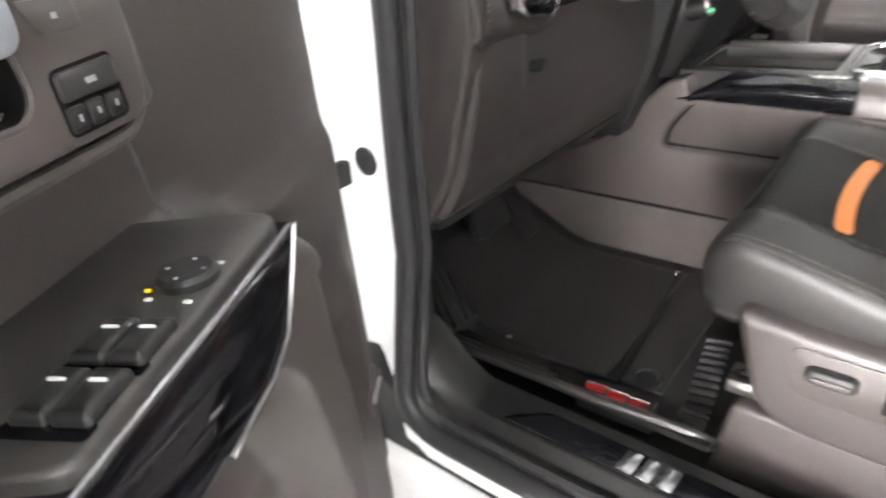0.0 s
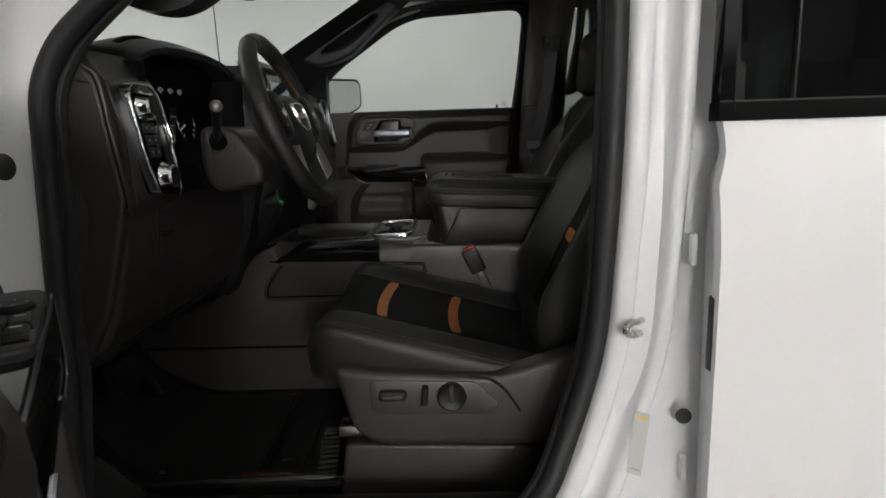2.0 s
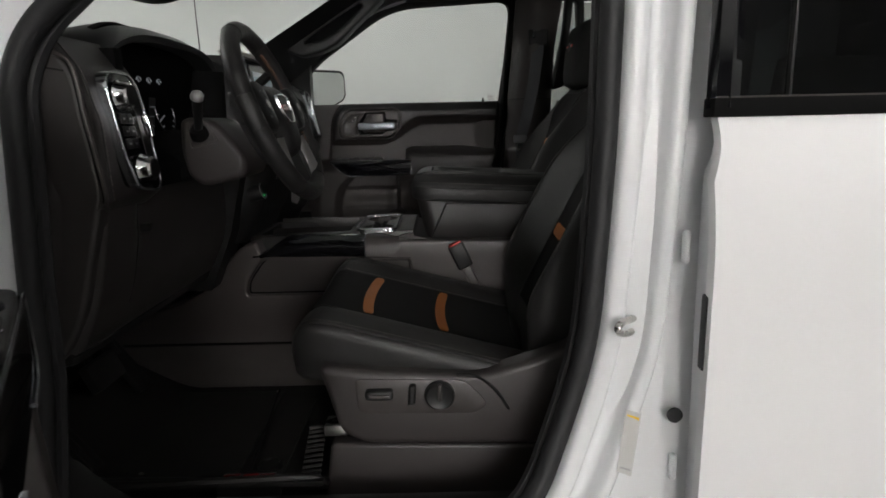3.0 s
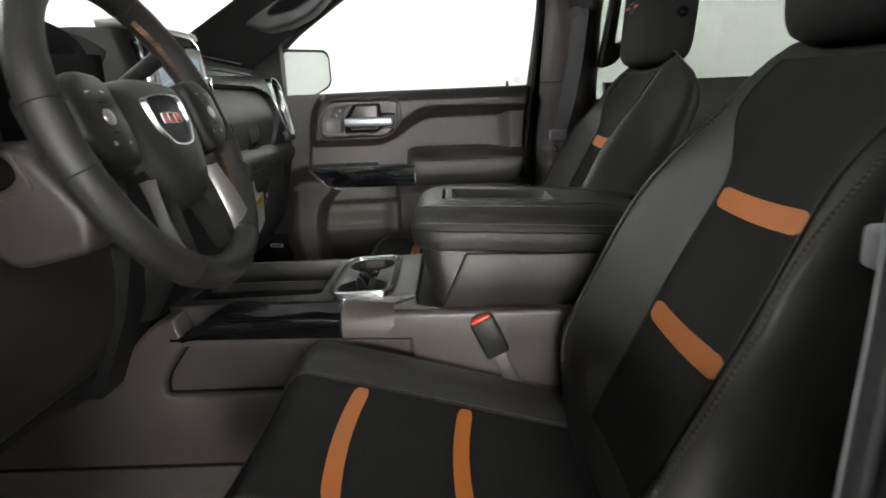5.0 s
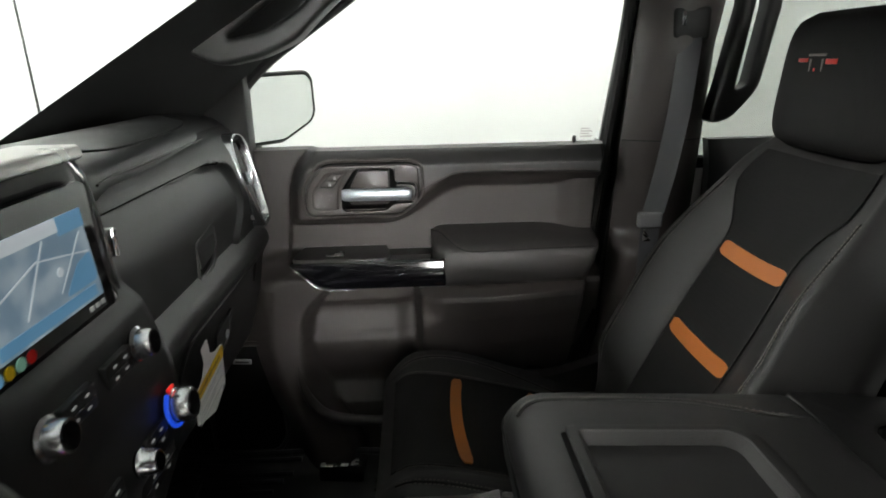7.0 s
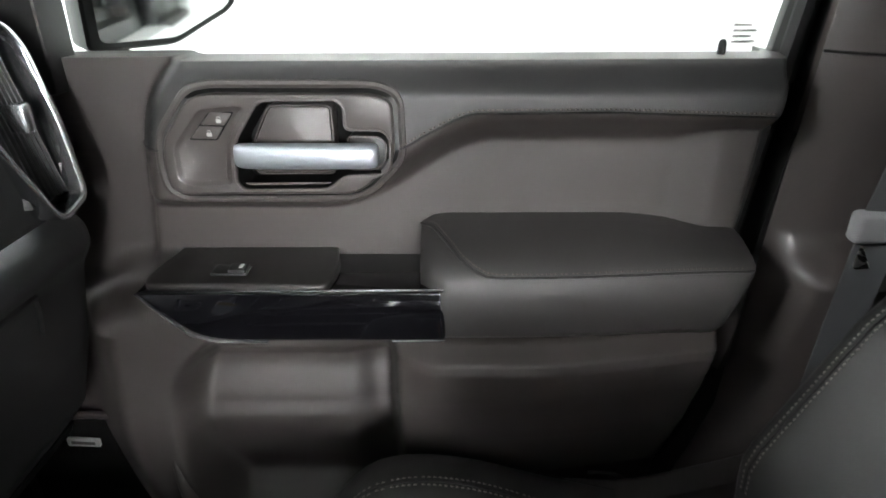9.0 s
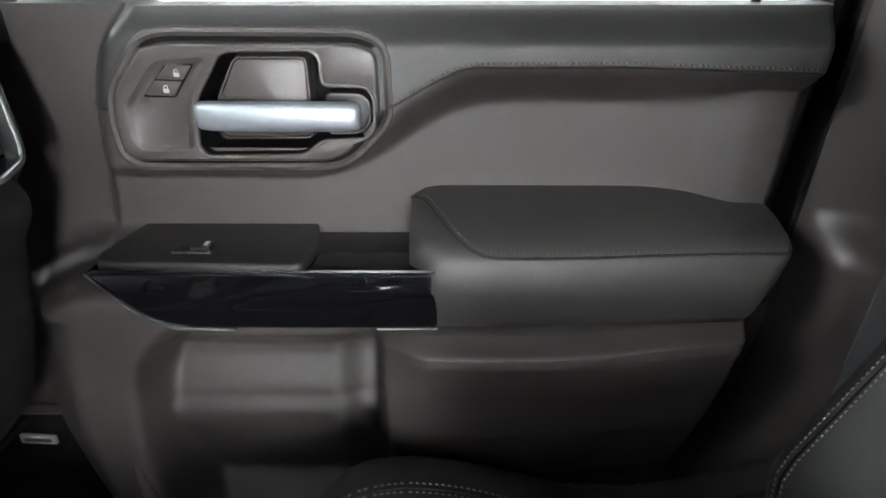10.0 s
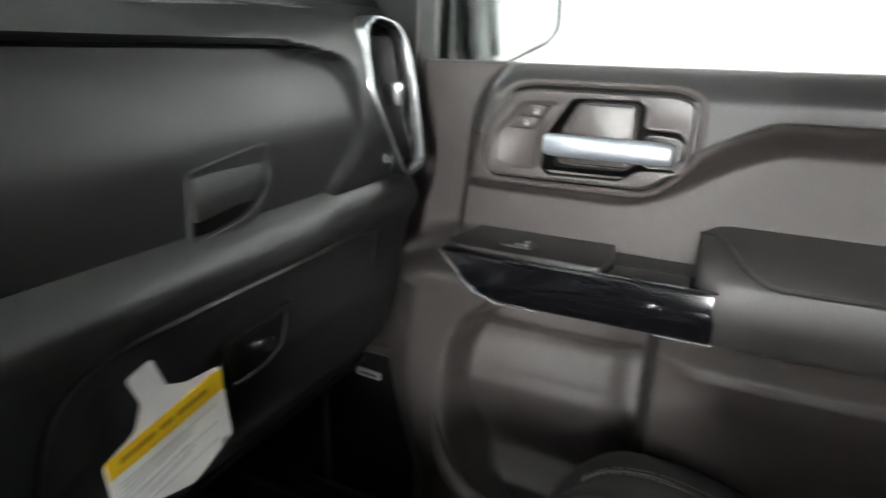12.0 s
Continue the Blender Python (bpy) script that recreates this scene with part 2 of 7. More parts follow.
def box(x0, x1, y0, y1, z0, z1, b=0.006, seg=2):
    bm = bmesh.new()
    m = Matrix.Translation(((x0 + x1) / 2, (y0 + y1) / 2, (z0 + z1) / 2)) @ Matrix.Diagonal((abs(x1 - x0), abs(y1 - y0), abs(z1 - z0), 1))
    bmesh.ops.create_cube(bm, size=1, matrix=m)
    if b:
        bmesh.ops.bevel(bm, geom=bm.edges[:], offset=b, segments=seg, profile=0.5, affect="EDGES")
    return bm


def turned(bm, m):
    bmesh.ops.transform(bm, matrix=m, verts=bm.verts)
    return bm


def rounded(poly, r, n=5):
    """The polygon with its corners rounded; r one radius or one for each corner."""
    out = []
    k = len(poly)
    for i in range(k):
        p = Vector(poly[i])
        a, b = Vector(poly[i - 1]) - p, Vector(poly[(i + 1) % k]) - p
        ri = r[i] if isinstance(r, (list, tuple)) else r
        d = min(ri, 0.48 * a.length, 0.48 * b.length)
        if d < 1e-5:
            out.append(p)
            continue
        p0, p2 = p + a.normalized() * d, p + b.normalized() * d
        for j in range(n + 1):
            t = j / n
            out.append(p0 * (1 - t) ** 2 + p * 2 * t * (1 - t) + p2 * t * t)
    return out


def xz(y):
    return lambda p, h: Vector((p[0], y + h, p[1]))


def plate(outline, holes, put, h0, h1, bevel=0.0015, seg=2):
    """A plate with holes: outline and holes in the plane, put(p, h) lifts a point to its place; h0 is the back, h1 the front."""
    bm = bmesh.new()
    edges = []
    for loop in (outline, *holes):
        vs = [bm.verts.new(put(p, h1)) for p in loop]
        edges += [bm.edges.new((vs[i], vs[(i + 1) % len(vs)])) for i in range(len(vs))]
    back = {v: bm.verts.new(v.co + put((0, 0), h0) - put((0, 0), h1)) for v in bm.verts[:]}
    bmesh.ops.triangle_fill(bm, use_beauty=True, use_dissolve=False, edges=edges)
    for f in bm.faces[:]:
        bm.faces.new([back[v] for v in reversed(f.verts)])
    rim = []
    for e in edges:
        a, b = e.verts
        bm.faces.new((a, b, back[b], back[a]))
        rim.append(e)
    if bevel:
        bmesh.ops.recalc_face_normals(bm, faces=bm.faces)
        bmesh.ops.bevel(bm, geom=rim, offset=bevel, segments=seg, profile=0.5, affect="EDGES")
    return bm


def loft(loops, caps=True, closed=False):
    bm = bmesh.new()
    rows = [[bm.verts.new(p) for p in l] for l in loops]
    n = len(rows[0])
    pairs = list(zip(rows, rows[1:])) + ([(rows[-1], rows[0])] if closed else [])
    for a, b in pairs:
        for i in range(n):
            j = (i + 1) % n
            bm.faces.new((a[i], a[j], b[j], b[i]))
    if caps and not closed:
        bm.faces.new(rows[0])
        bm.faces.new(rows[-1])
    return bm


def well(loops):
    """A cup: open at the first loop, closed at the last."""
    bm = loft(loops, False)
    bm.verts.ensure_lookup_table()
    n = len(loops[0])
    bm.faces.new(bm.verts[len(bm.verts) - n:])
    return bm


def tube(pts, r, n=8, closed=False, flat=1.0):
    """A round cord along points; flat squeezes it."""
    pts = [Vector(p) for p in pts]
    k = len(pts)
    loops = []
    prev = None
    for i, p in enumerate(pts):
        a = pts[(i - 1) % k] if closed or i else pts[i]
        b = pts[(i + 1) % k] if closed or i < k - 1 else pts[i]
        t = (b - a).normalized()
        if prev is None:
            prev = t.orthogonal().normalized()
        u = (prev - t * prev.dot(t)).normalized()
        prev = u
        v = t.cross(u)
        ri = r[i] if isinstance(r, (list, tuple)) else r
        loops.append([p + (u * math.cos(2 * math.pi * j / n) + v * flat * math.sin(2 * math.pi * j / n)) * ri for j in range(n)])
    return loft(loops, True, closed)


def strap(pts, across, wide, thick):
    """A flat band along points."""
    pts = [Vector(p) for p in pts]
    across = Vector(across).normalized()
    loops = []
    for i, p in enumerate(pts):
        t = (pts[min(i + 1, len(pts) - 1)] - pts[max(i - 1, 0)]).normalized()
        nrm = t.cross(across).normalized()
        a, n = across * wide / 2, nrm * thick / 2
        loops.append([p - a - n, p + a - n, p + a + n, p - a + n])
    return loft(loops)


def lathe(profile, m, n=28):
    """Turned piece: (radius, height) pairs, first and last closed, about m's z."""
    loops = [[m @ Vector((r * math.cos(2 * math.pi * j / n), r * math.sin(2 * math.pi * j / n), h)) for j in range(n)] for r, h in profile]
    return loft(loops)


def sheet(fn, u0, u1, nu, v0, v1, nv, back):
    """A moulded panel: fn(u, v) is its face; back is the way to its rear face."""
    bm = bmesh.new()
    back = Vector(back)
    g = [[bm.verts.new(fn(lerp(u0, u1, i / nu), lerp(v0, v1, j / nv))) for j in range(nv + 1)] for i in range(nu + 1)]
    for i in range(nu):
        for j in range(nv):
            bm.faces.new((g[i][j], g[i + 1][j], g[i + 1][j + 1], g[i][j + 1]))
    b = [[bm.verts.new(v.co + back) for v in row] for row in g]
    for i in range(nu):
        for j in range(nv):
            bm.faces.new((b[i][j], b[i][j + 1], b[i + 1][j + 1], b[i + 1][j]))
    rim = [(i, 0) for i in range(nu)] + [(nu, j) for j in range(nv)] + [(i, nv) for i in range(nu, 0, -1)] + [(0, j) for j in range(nv, 0, -1)]
    for (i, j), (k, l) in zip(rim, rim[1:] + rim[:1]):
        bm.faces.new((g[i][j], b[i][j], b[k][l], g[k][l]))
    return bm


def stitches(pts, up, r=0.0009, dash=0.0042, gap=0.0022):
    """A row of thread stitches along points."""
    pts = [Vector(p) for p in pts]
    bm = None
    vs, fs = [], []
    carry = 0.0
    up = Vector(up)
    for a, b in zip(pts, pts[1:]):
        d = (b - a).length
        if d < 1e-6:
            continue
        t = (b - a) / d
        s = up.cross(t).normalized() * r
        s0 = carry
        while s0 + dash < d:
            p, q = a + t * s0, a + t * (s0 + dash)
            mid = (p + q) / 2 + up * r * 1.6
            k = len(vs)
            vs += [p + s, p - s, mid + s, mid - s, q + s, q - s]
            fs += [(k, k + 1, k + 3, k + 2), (k + 2, k + 3, k + 5, k + 4), (k, k + 2, k + 4), (k + 1, k + 5, k + 3)]
            s0 += dash + gap
        carry = max(0.0, s0 - d)
    me = bpy.data.meshes.new("tmp")
    me.from_pydata(vs, [], fs)
    bm = bmesh.new()
    bm.from_mesh(me)
    bpy.data.meshes.remove(me)
    return bm


# ---- the white photo booth ----
def room():
    x0, x1, y0, y1 = -5.2, 6.2, -5.4, 5.6
    single("ground", box(x0, x1, y0, y1, -0.1, 0, 0), M_FLOOR, "grey sealed floor of a photo booth", "floor", kind="structure")
    single("wall_north", box(x0 - 0.12, x1 + 0.12, y1, y1 + 0.12, 0, CEIL, 0), M_WALL, "plain white booth wall", "wall", kind="structure")
    single("wall_south", box(x0 - 0.12, x1 + 0.12, y0 - 0.12, y0, 0, CEIL, 0), M_GREYWALL, "plain grey booth wall", "wall", kind="structure")
    single("wall_west", box(x0 - 0.12, x0, y0, y1, 0, CEIL, 0), M_WALL, "plain white booth wall", "wall", kind="structure")
    single("wall_east", box(x1, x1 + 0.12, y0, y1, 0, CEIL, 0), M_WALL, "plain white booth wall", "wall", kind="structure")
    single("ceiling", box(x0 - 0.12, x1 + 0.12, y0 - 0.12, y1 + 0.12, CEIL, CEIL + 0.1, 0), M_WALL, "plain white booth ceiling", "ceiling", kind="structure")
    lamp = None
    # x -3.1 and 4.8 are unseen lamps added to brighten seats and mirror
    for y, xs in ((-3.4, (3.4,)), (0.2, (-3.1,)), (1.8, (-3.1,)), (4.5, (-3.0, -0.4, 2.2, 4.8))):
        for x in xs:
            if lamp is None:
                lamp = thing("ceiling_light", (x, y, CEIL - 0.06), "white ceiling light panel in a slim metal frame", "light", "booth ceiling lights")
                part("frame", plate(rounded([(x - 0.9, y - 0.35), (x + 0.9, y - 0.35), (x + 0.9, y + 0.35), (x - 0.9, y + 0.35)], 0.02), [rounded([(x - 0.86, y - 0.31), (x + 0.86, y - 0.31), (x + 0.86, y + 0.31), (x - 0.86, y + 0.31)], 0.02)], lambda p, h: Vector((p[0], p[1], CEIL - 0.06 + h)), 0.058, 0.0), M_SILVER, lamp)
                part("diffuser", box(x - 0.855, x + 0.855, y - 0.305, y + 0.305, CEIL - 0.05, CEIL - 0.02, 0), M_LAMP, lamp)
            else:
                copy_thing(lamp, Matrix.Translation((x, y, CEIL - 0.06)) @ Matrix.Diagonal((1, 1 if y < 4 else 0.3, 1, 1)))
    # tall wall panels beside the truck: out of view, added to light the cab
    panel = thing("wall_fill_light", (0.65, y0 + 0.02, 1.2), "tall white light panel on the booth wall, unseen, added to light the cab", "light", "booth wall lights")
    out = [(0.35, 1.2), (0.95, 1.2), (0.95, 2.75), (0.35, 2.75)]
    inn = [(0.38, 1.23), (0.92, 1.23), (0.92, 2.72), (0.38, 2.72)]
    part("frame", plate(out, [inn], lambda p, h: Vector((p[0], y0 + h, p[1])), 0.0, 0.05), M_SILVER, panel)
    part("diffuser", plate(inn, [], lambda p, h: Vector((p[0], y0 + h, p[1])), 0.005, 0.03, 0), M_PANEL, panel)
    copy_thing(panel, Matrix.Translation((1.75, y0 + 0.02, 1.2)))


room()


# ---- cab shell ----
APERTURE = [(-0.318, 0.71), (-0.312, 1.10), (-0.285, 1.49), (-0.245, 1.56), (-0.10, 1.675), (0.22, 1.905), (0.58, 1.93), (0.602, 1.60), (0.598, 1.34), (0.578, 1.02), (0.49, 0.80), (0.39, 0.715)]
AP_R = [0.09, 0.1, 0.07, 0.06, 0.1, 0.12, 0.08, 0.05, 0.1, 0.15, 0.1, 0.08]


PASSENGER_APERTURE = [(-0.318, 0.71), (-0.312, 1.10), (-0.305, 1.49), (-0.30, 1.56), (-0.20, 1.68), (0.14, 1.905), (0.68, 1.93), (0.645, 1.60), (0.612, 1.34)] + APERTURE[9:]


def cab_shell():
    # floor pan, firewall, tunnel
    single("cab_floor", sheet(lambda u, v: Vector((u, v, 0.672 + 0.10 * S(-0.30, -0.62, u) + 0.25 * S(-0.55, -0.80, u))), -0.80, 2.0, 56, 0.17, 1.83, 8, (0, 0, -0.04)), M_CARPET, "black carpeted cab floor", "floor", kind="structure")
    single("firewall", box(-0.86, -0.81, 0.12, 1.88, 0.6, 1.50, 0.01), M_HARDK, "dark firewall behind the dashboard", "wall", kind="structure")
    single("cab_back", plate([(0.12, 0.6), (1.88, 0.6), (1.88, 1.93), (0.12, 1.93)], [rounded([(0.35, 1.40), (1.65, 1.40), (1.55, 1.84), (0.45, 1.84)], 0.06)], lambda p, h: Vector((2.02 + h, p[0], p[1])), 0.04, 0.0), M_HARDK, "black trimmed rear wall of the cab", "wall", kind="structure")
    roof = single("headliner", box(0.12, 2.06, 0.16, 1.84, 1.93, 1.955, 0.01), M_HEAD, "grey fabric headliner", "ceiling", kind="structure")
    single("roof", sheet(lambda u, v: Vector((u, v, 2.0 - 0.03 * ((v - 1) / 0.8) ** 2)), 0.05, 2.1, 10, 0.10, 1.90, 10, (0, 0, -0.03)), M_PAINT, "white painted truck roof", "roof", kind="structure")

    # body sides: driver's open doorway and its mirror on the other side
    for side, nm in ((0, "body_side"), (1, "body_side")):
        yy = (lambda y: y) if side == 0 else (lambda y: 2 * YC - y)
        ap = rounded(PASSENGER_APERTURE if side else APERTURE, AP_R, 8)
        b = thing(nm, (0.1, yy(0.1), 0.5), "white painted door frame of the truck cab with pressed steel pillars", "door frame", kind="structure")
        outer = [(-0.47, 0.52), (-0.47, 1.55), (0.05, 1.99), (0.74, 2.0), (0.74, 0.52)]
        # passenger side is black, not white, so the shaded door gap reads dark
        part("inner_panel", plate(outer, [ap], lambda p, h: Vector((p[0], yy(0.128 - h - 0.05 * S(1.0, 0.70, p[1]) + (0.03 if side == 0 and p[0] > 0.42 and p[1] > 0.75 else 0.0)), p[1])), -0.03, 0.03, 0.006), M_HARDK if side else M_PRIMER, b)
        seal = [Vector((lerp(0.14, p[0], 0.966), yy(0.106 - 0.05 * S(1.0, 0.70, p[1])), lerp(1.3, p[1], 0.976))) for p in ap]
        part("door_seal", tube(seal, 0.017, 10, True), M_RUBBER, b, "thick black rubber door seal")
        part("seal_lip", tube([Vector((lerp(0.14, p.x, 0.975), p.y + (0.024 if side == 0 else -0.024), lerp(1.2, p.z, 0.985))) for p in seal], 0.012, 8, True), M_RUBBER, b)
        part("rocker", box(-0.47, 0.74, yy(-0.03), yy(0.075), 0.50, 0.672, 0.02, 4), M_PAINT, b, "white painted rocker panel")
        part("roof_rail", tube([(-0.50, yy(0.09), 1.56), (-0.2, yy(0.10), 1.74), (0.06, yy(0.11), 1.90), (0.30, yy(0.13), 1.975), (0.8, yy(0.13), 1.99), (2.0, yy(0.13), 1.97)], 0.045, 10), M_PAINT, b)
        if side == 0:
            for x, z in ((-0.340, 1.374), (-0.346, 1.142)):
                part("plug", lathe([(0.001, 0.006), (0.014, 0.006), (0.020, 0.003), (0.021, 0.0), (0.001, 0.0)], Matrix.Translation((x, 0.099, z)) @ pose(0, 0, 0, 90)), M_RUBBER, b, "black rubber plug")
            # pressed pillar face behind the seal
            edge = [p for p in ap if p[0] > 0.40 and p[1] < 1.90]
            edge.sort(key=lambda p: p[1])
            edge = [p for q, p in zip([(0, -1)] + edge[:-1], edge) if p[1] - q[1] > 0.004]
            rows = []
            for p in edge:
                sl = 0.05 * S(1.0, 0.70, p[1])
                rows.append([Vector((p[0] + dx, y - sl, p[1])) for dx, y in ((0.002, 0.112), (0.005, 0.098), (0.012, 0.0925), (0.030, 0.0915), (0.035, 0.094), (0.040, 0.112), (0.046, 0.118), (0.060, 0.119), (0.067, 0.108), (0.071, 0.092), (0.076, 0.0845), (0.090, 0.084), (0.096, 0.090), (0.099, 0.115), (0.12, 0.135))])
            part("pillar_pressing", loft(rows), M_PRIMER, b, "white painted pillar pressing", 70)
            part("bump_stop", box(-0.392, -0.374, 0.06, 0.098, 1.105, 1.14, 0.004), M_RUBBER, b)
        # rear quarter behind the door opening
        part("rear_pillar", box(1.62, 2.08, yy(0.02), yy(0.12), 0.5, 1.95, 0.02), M_PAINT, b)


cab_shell()


def windows():
    # windshield
    def ws(u, v):
        return Vector((lerp(-0.83, 0.10, v) - 0.10 * (1 - (2 * u - 1) ** 2), lerp(0.20, 1.80, u) + (0.5 - u) * 0.12 * v, lerp(1.46, 1.935, v)))
    g = single("window_windshield", sheet(lambda u, v: ws(u, v), 0, 1, 16, 0, 1, 10, (-0.004, 0, 0.003)), M_GLASS, "clear laminated windshield", "window", kind="structure")
    g.visible_shadow = False
    # passenger door glass
    g = single("window_passenger", plate([(-0.33, 1.47), (-0.20, 1.66), (0.12, 1.90), (0.665, 1.90), (0.595, 1.47)], [], xz(1.885), 0.004, 0.0, 0), M_GLASS, "clear side window of the passenger door", "window", kind="structure")
    g.visible_shadow = False
    mk = thing("glass_mark", (0.56, 1.884, 1.49), "small pale printed mark on the window corner", "mark", kind="structure")
    for k in range(4):
        part("print", box(0.545, 0.572 - 0.006 * (k % 2), 1.8835, 1.8845, 1.500 + 0.006 * k, 1.503 + 0.006 * k, 0), M_GREYP, mk)
    for y, nm in ((0.055, "window_rear_left"), (1.945, "window_rear_right")):
        g = single(nm, plate(rounded([(0.715, 1.428), (1.60, 1.432), (1.52, 1.88), (0.76, 1.90)], 0.02), [], xz(y), 0.004, 0.0, 0), M_TINT if y < 1 else M_TINTL, "dark privacy glass of the rear door", "window", kind="structure")
        g.visible_shadow = False
    g = single("window_back", plate(rounded([(0.35, 1.40), (1.65, 1.40), (1.55, 1.84), (0.45, 1.84)], 0.06), [], lambda p, h: Vector((2.04 + h, p[0], p[1])), 0.004, 0, 0), M_TINTL, "dark privacy glass of the rear window", "window", kind="structure")
    g.visible_shadow = False


windows()


def pillar_trim():
    for side in (0, 1):
        yy = (lambda y: 2 * YC - y) if side == 0 else (lambda y: y)
        a = thing("pillar_trim", (-0.3, yy(1.78), 1.45), "black windshield pillar trim with a moulded grab handle", "pillar trim", kind="structure")
        # section runs from the windshield edge to the door glass edge, along the pillar
        loops = []
        for i in range(13):
            t = i / 12
            xw, zw = lerp(-0.68, 0.06, t), lerp(1.50, 1.945, t)
            xd, zd = lerp(-0.36, 0.19, t), lerp(1.52, 1.945, t)
            mid = Vector((lerp(xw, xd, 0.45), 1.70, lerp(zw, zd, 0.5) - 0.015))
            loops.append([Vector((xw, yy(1.625), zw)), Vector((lerp(xw, xd, 0.2), yy(1.655), lerp(zw, zd, 0.15) - 0.006)), Vector((mid.x, yy(1.72), mid.z)), Vector((lerp(xw, xd, 0.85), yy(1.785), lerp(zw, zd, 0.85) - 0.004)), Vector((xd, yy(1.815), zd)), Vector((xd - 0.05, yy(1.87), zd)), Vector((xw - 0.02, yy(1.75), zw - 0.025))])
        part("trim_panel", loft(loops), M_DASH, a, "black grained pillar trim")
        # grab handle: a flanged loop that stands off the pillar
        hp = rounded([(-0.268, 1.700), (-0.204, 1.672), (-0.125, 1.688), (-0.061, 1.716), (-0.012, 1.762), (0.085, 1.848), (0.135, 1.892), (0.095, 1.918), (0.0, 1.862), (-0.11, 1.800), (-0.215, 1.742)], 0.02, 5)
        slot = rounded([(-0.190, 1.722), (-0.115, 1.736), (-0.055, 1.770), (0.050, 1.862), (0.020, 1.864), (-0.090, 1.794)], 0.014, 5)
        gh = lambda p, h: Vector((p[0], yy(1.735 - h + 0.16 * (p[0] + 0.2) * 0.3), p[1]))
        if side == 0:
            hp = rounded([(-0.275, 1.672), (-0.222, 1.640), (-0.165, 1.619), (-0.125, 1.613), (-0.085, 1.622), (-0.045, 1.646), (0.060, 1.735), (0.135, 1.830), (0.150, 1.892), (0.105, 1.905), (0.0, 1.840), (-0.11, 1.780), (-0.215, 1.722)], 0.02, 5)
            slot = rounded([(-0.185, 1.672), (-0.125, 1.650), (-0.085, 1.660), (0.030, 1.752), (0.098, 1.838), (0.075, 1.850), (-0.020, 1.792), (-0.115, 1.732)], 0.014, 5)
            gh = lambda p, h: Vector((p[0], 0.262 + h, p[1]))
        part("grab_handle", plate(hp, [slot], gh, -0.03, 0.040, 0.012, 4), M_DASH, a, "black grab handle")
        # sail panel in the front corner of the door window
        if side == 1:
            part("sail_panel", plate(rounded([(-0.37, 1.455), (-0.200, 1.455), (-0.198, 1.660), (-0.37, 1.53)], 0.006), [], lambda p, h: Vector((p[0], yy(1.825 + h), p[1])), 0.05, 0.0, 0.004), M_HARDK, a, "black corner panel of the door window")


pillar_trim()


def b_pillar():
    for side in (0, 1):
        yy = (lambda y: 2 * YC - y) if side == 0 else (lambda y: y)
        b = thing("pillar_trim", (0.7, yy(1.84), 0.66), "dark umber centre pillar trim with a belt slot", "pillar trim", kind="structure")

        def face(u, v):
            z = lerp(0.68, 1.95, v)
            xf, xr = ramp(z, (0.68, 0.50), (1.02, 0.60), (1.49, 0.625), (1.95, 0.665)), ramp(z, (0.68, 0.84), (1.3, 0.80), (1.7, 0.82), (1.95, 0.86))
            bulge = 0.045 * max(0.0, math.sin(math.pi * u)) ** 0.8 + 0.046 * S(1.292, 1.248, z) * S(-0.02, 0.10, u) * lerp(1.0, 0.35, S(1.24, 1.10, z))
            return Vector((lerp(xf, xr, u), yy(1.840 - bulge), z))
        # console plastic, lighter than the door cards to offset shade on the pillar
        part("trim_panel", sheet(face, 0, 1, 16, 0, 1, 120, (0, 0.012 if side else -0.012, 0)), M_CONS, b)
        part("seam", tube([face(t / 8, 0.643) + Vector((0, -0.001 if side else 0.001, 0)) for t in range(9)], 0.0016, 6), M_HARDK, b)
        part("belt_guide", box(0.705, 0.79, yy(1.795), yy(1.85), 1.705, 1.775, 0.012, 3), M_HARDK, b, "black belt height adjuster")
        part("adjuster_slot", box(0.722, 0.732, yy(1.790), yy(1.83), 1.735, 1.765, 0.003), M_CHROME, b)
        hp = rounded([(0.80, 1.53), (0.850, 1.540), (0.905, 1.605), (0.935, 1.78), (0.93, 1.90), (0.86, 1.92), (0.85, 1.78), (0.82, 1.62)], 0.022, 5)
        slot = rounded([(0.853, 1.602), (0.880, 1.612), (0.905, 1.775), (0.900, 1.872), (0.886, 1.872), (0.876, 1.767)], 0.010, 5)
        part("grab_handle", plate(hp, [slot], lambda p, h: Vector((p[0], yy(1.835 - h), p[1])), 0.0, 0.045, 0.010, 3), M_HARDK, b, "black assist handle")


b_pillar()


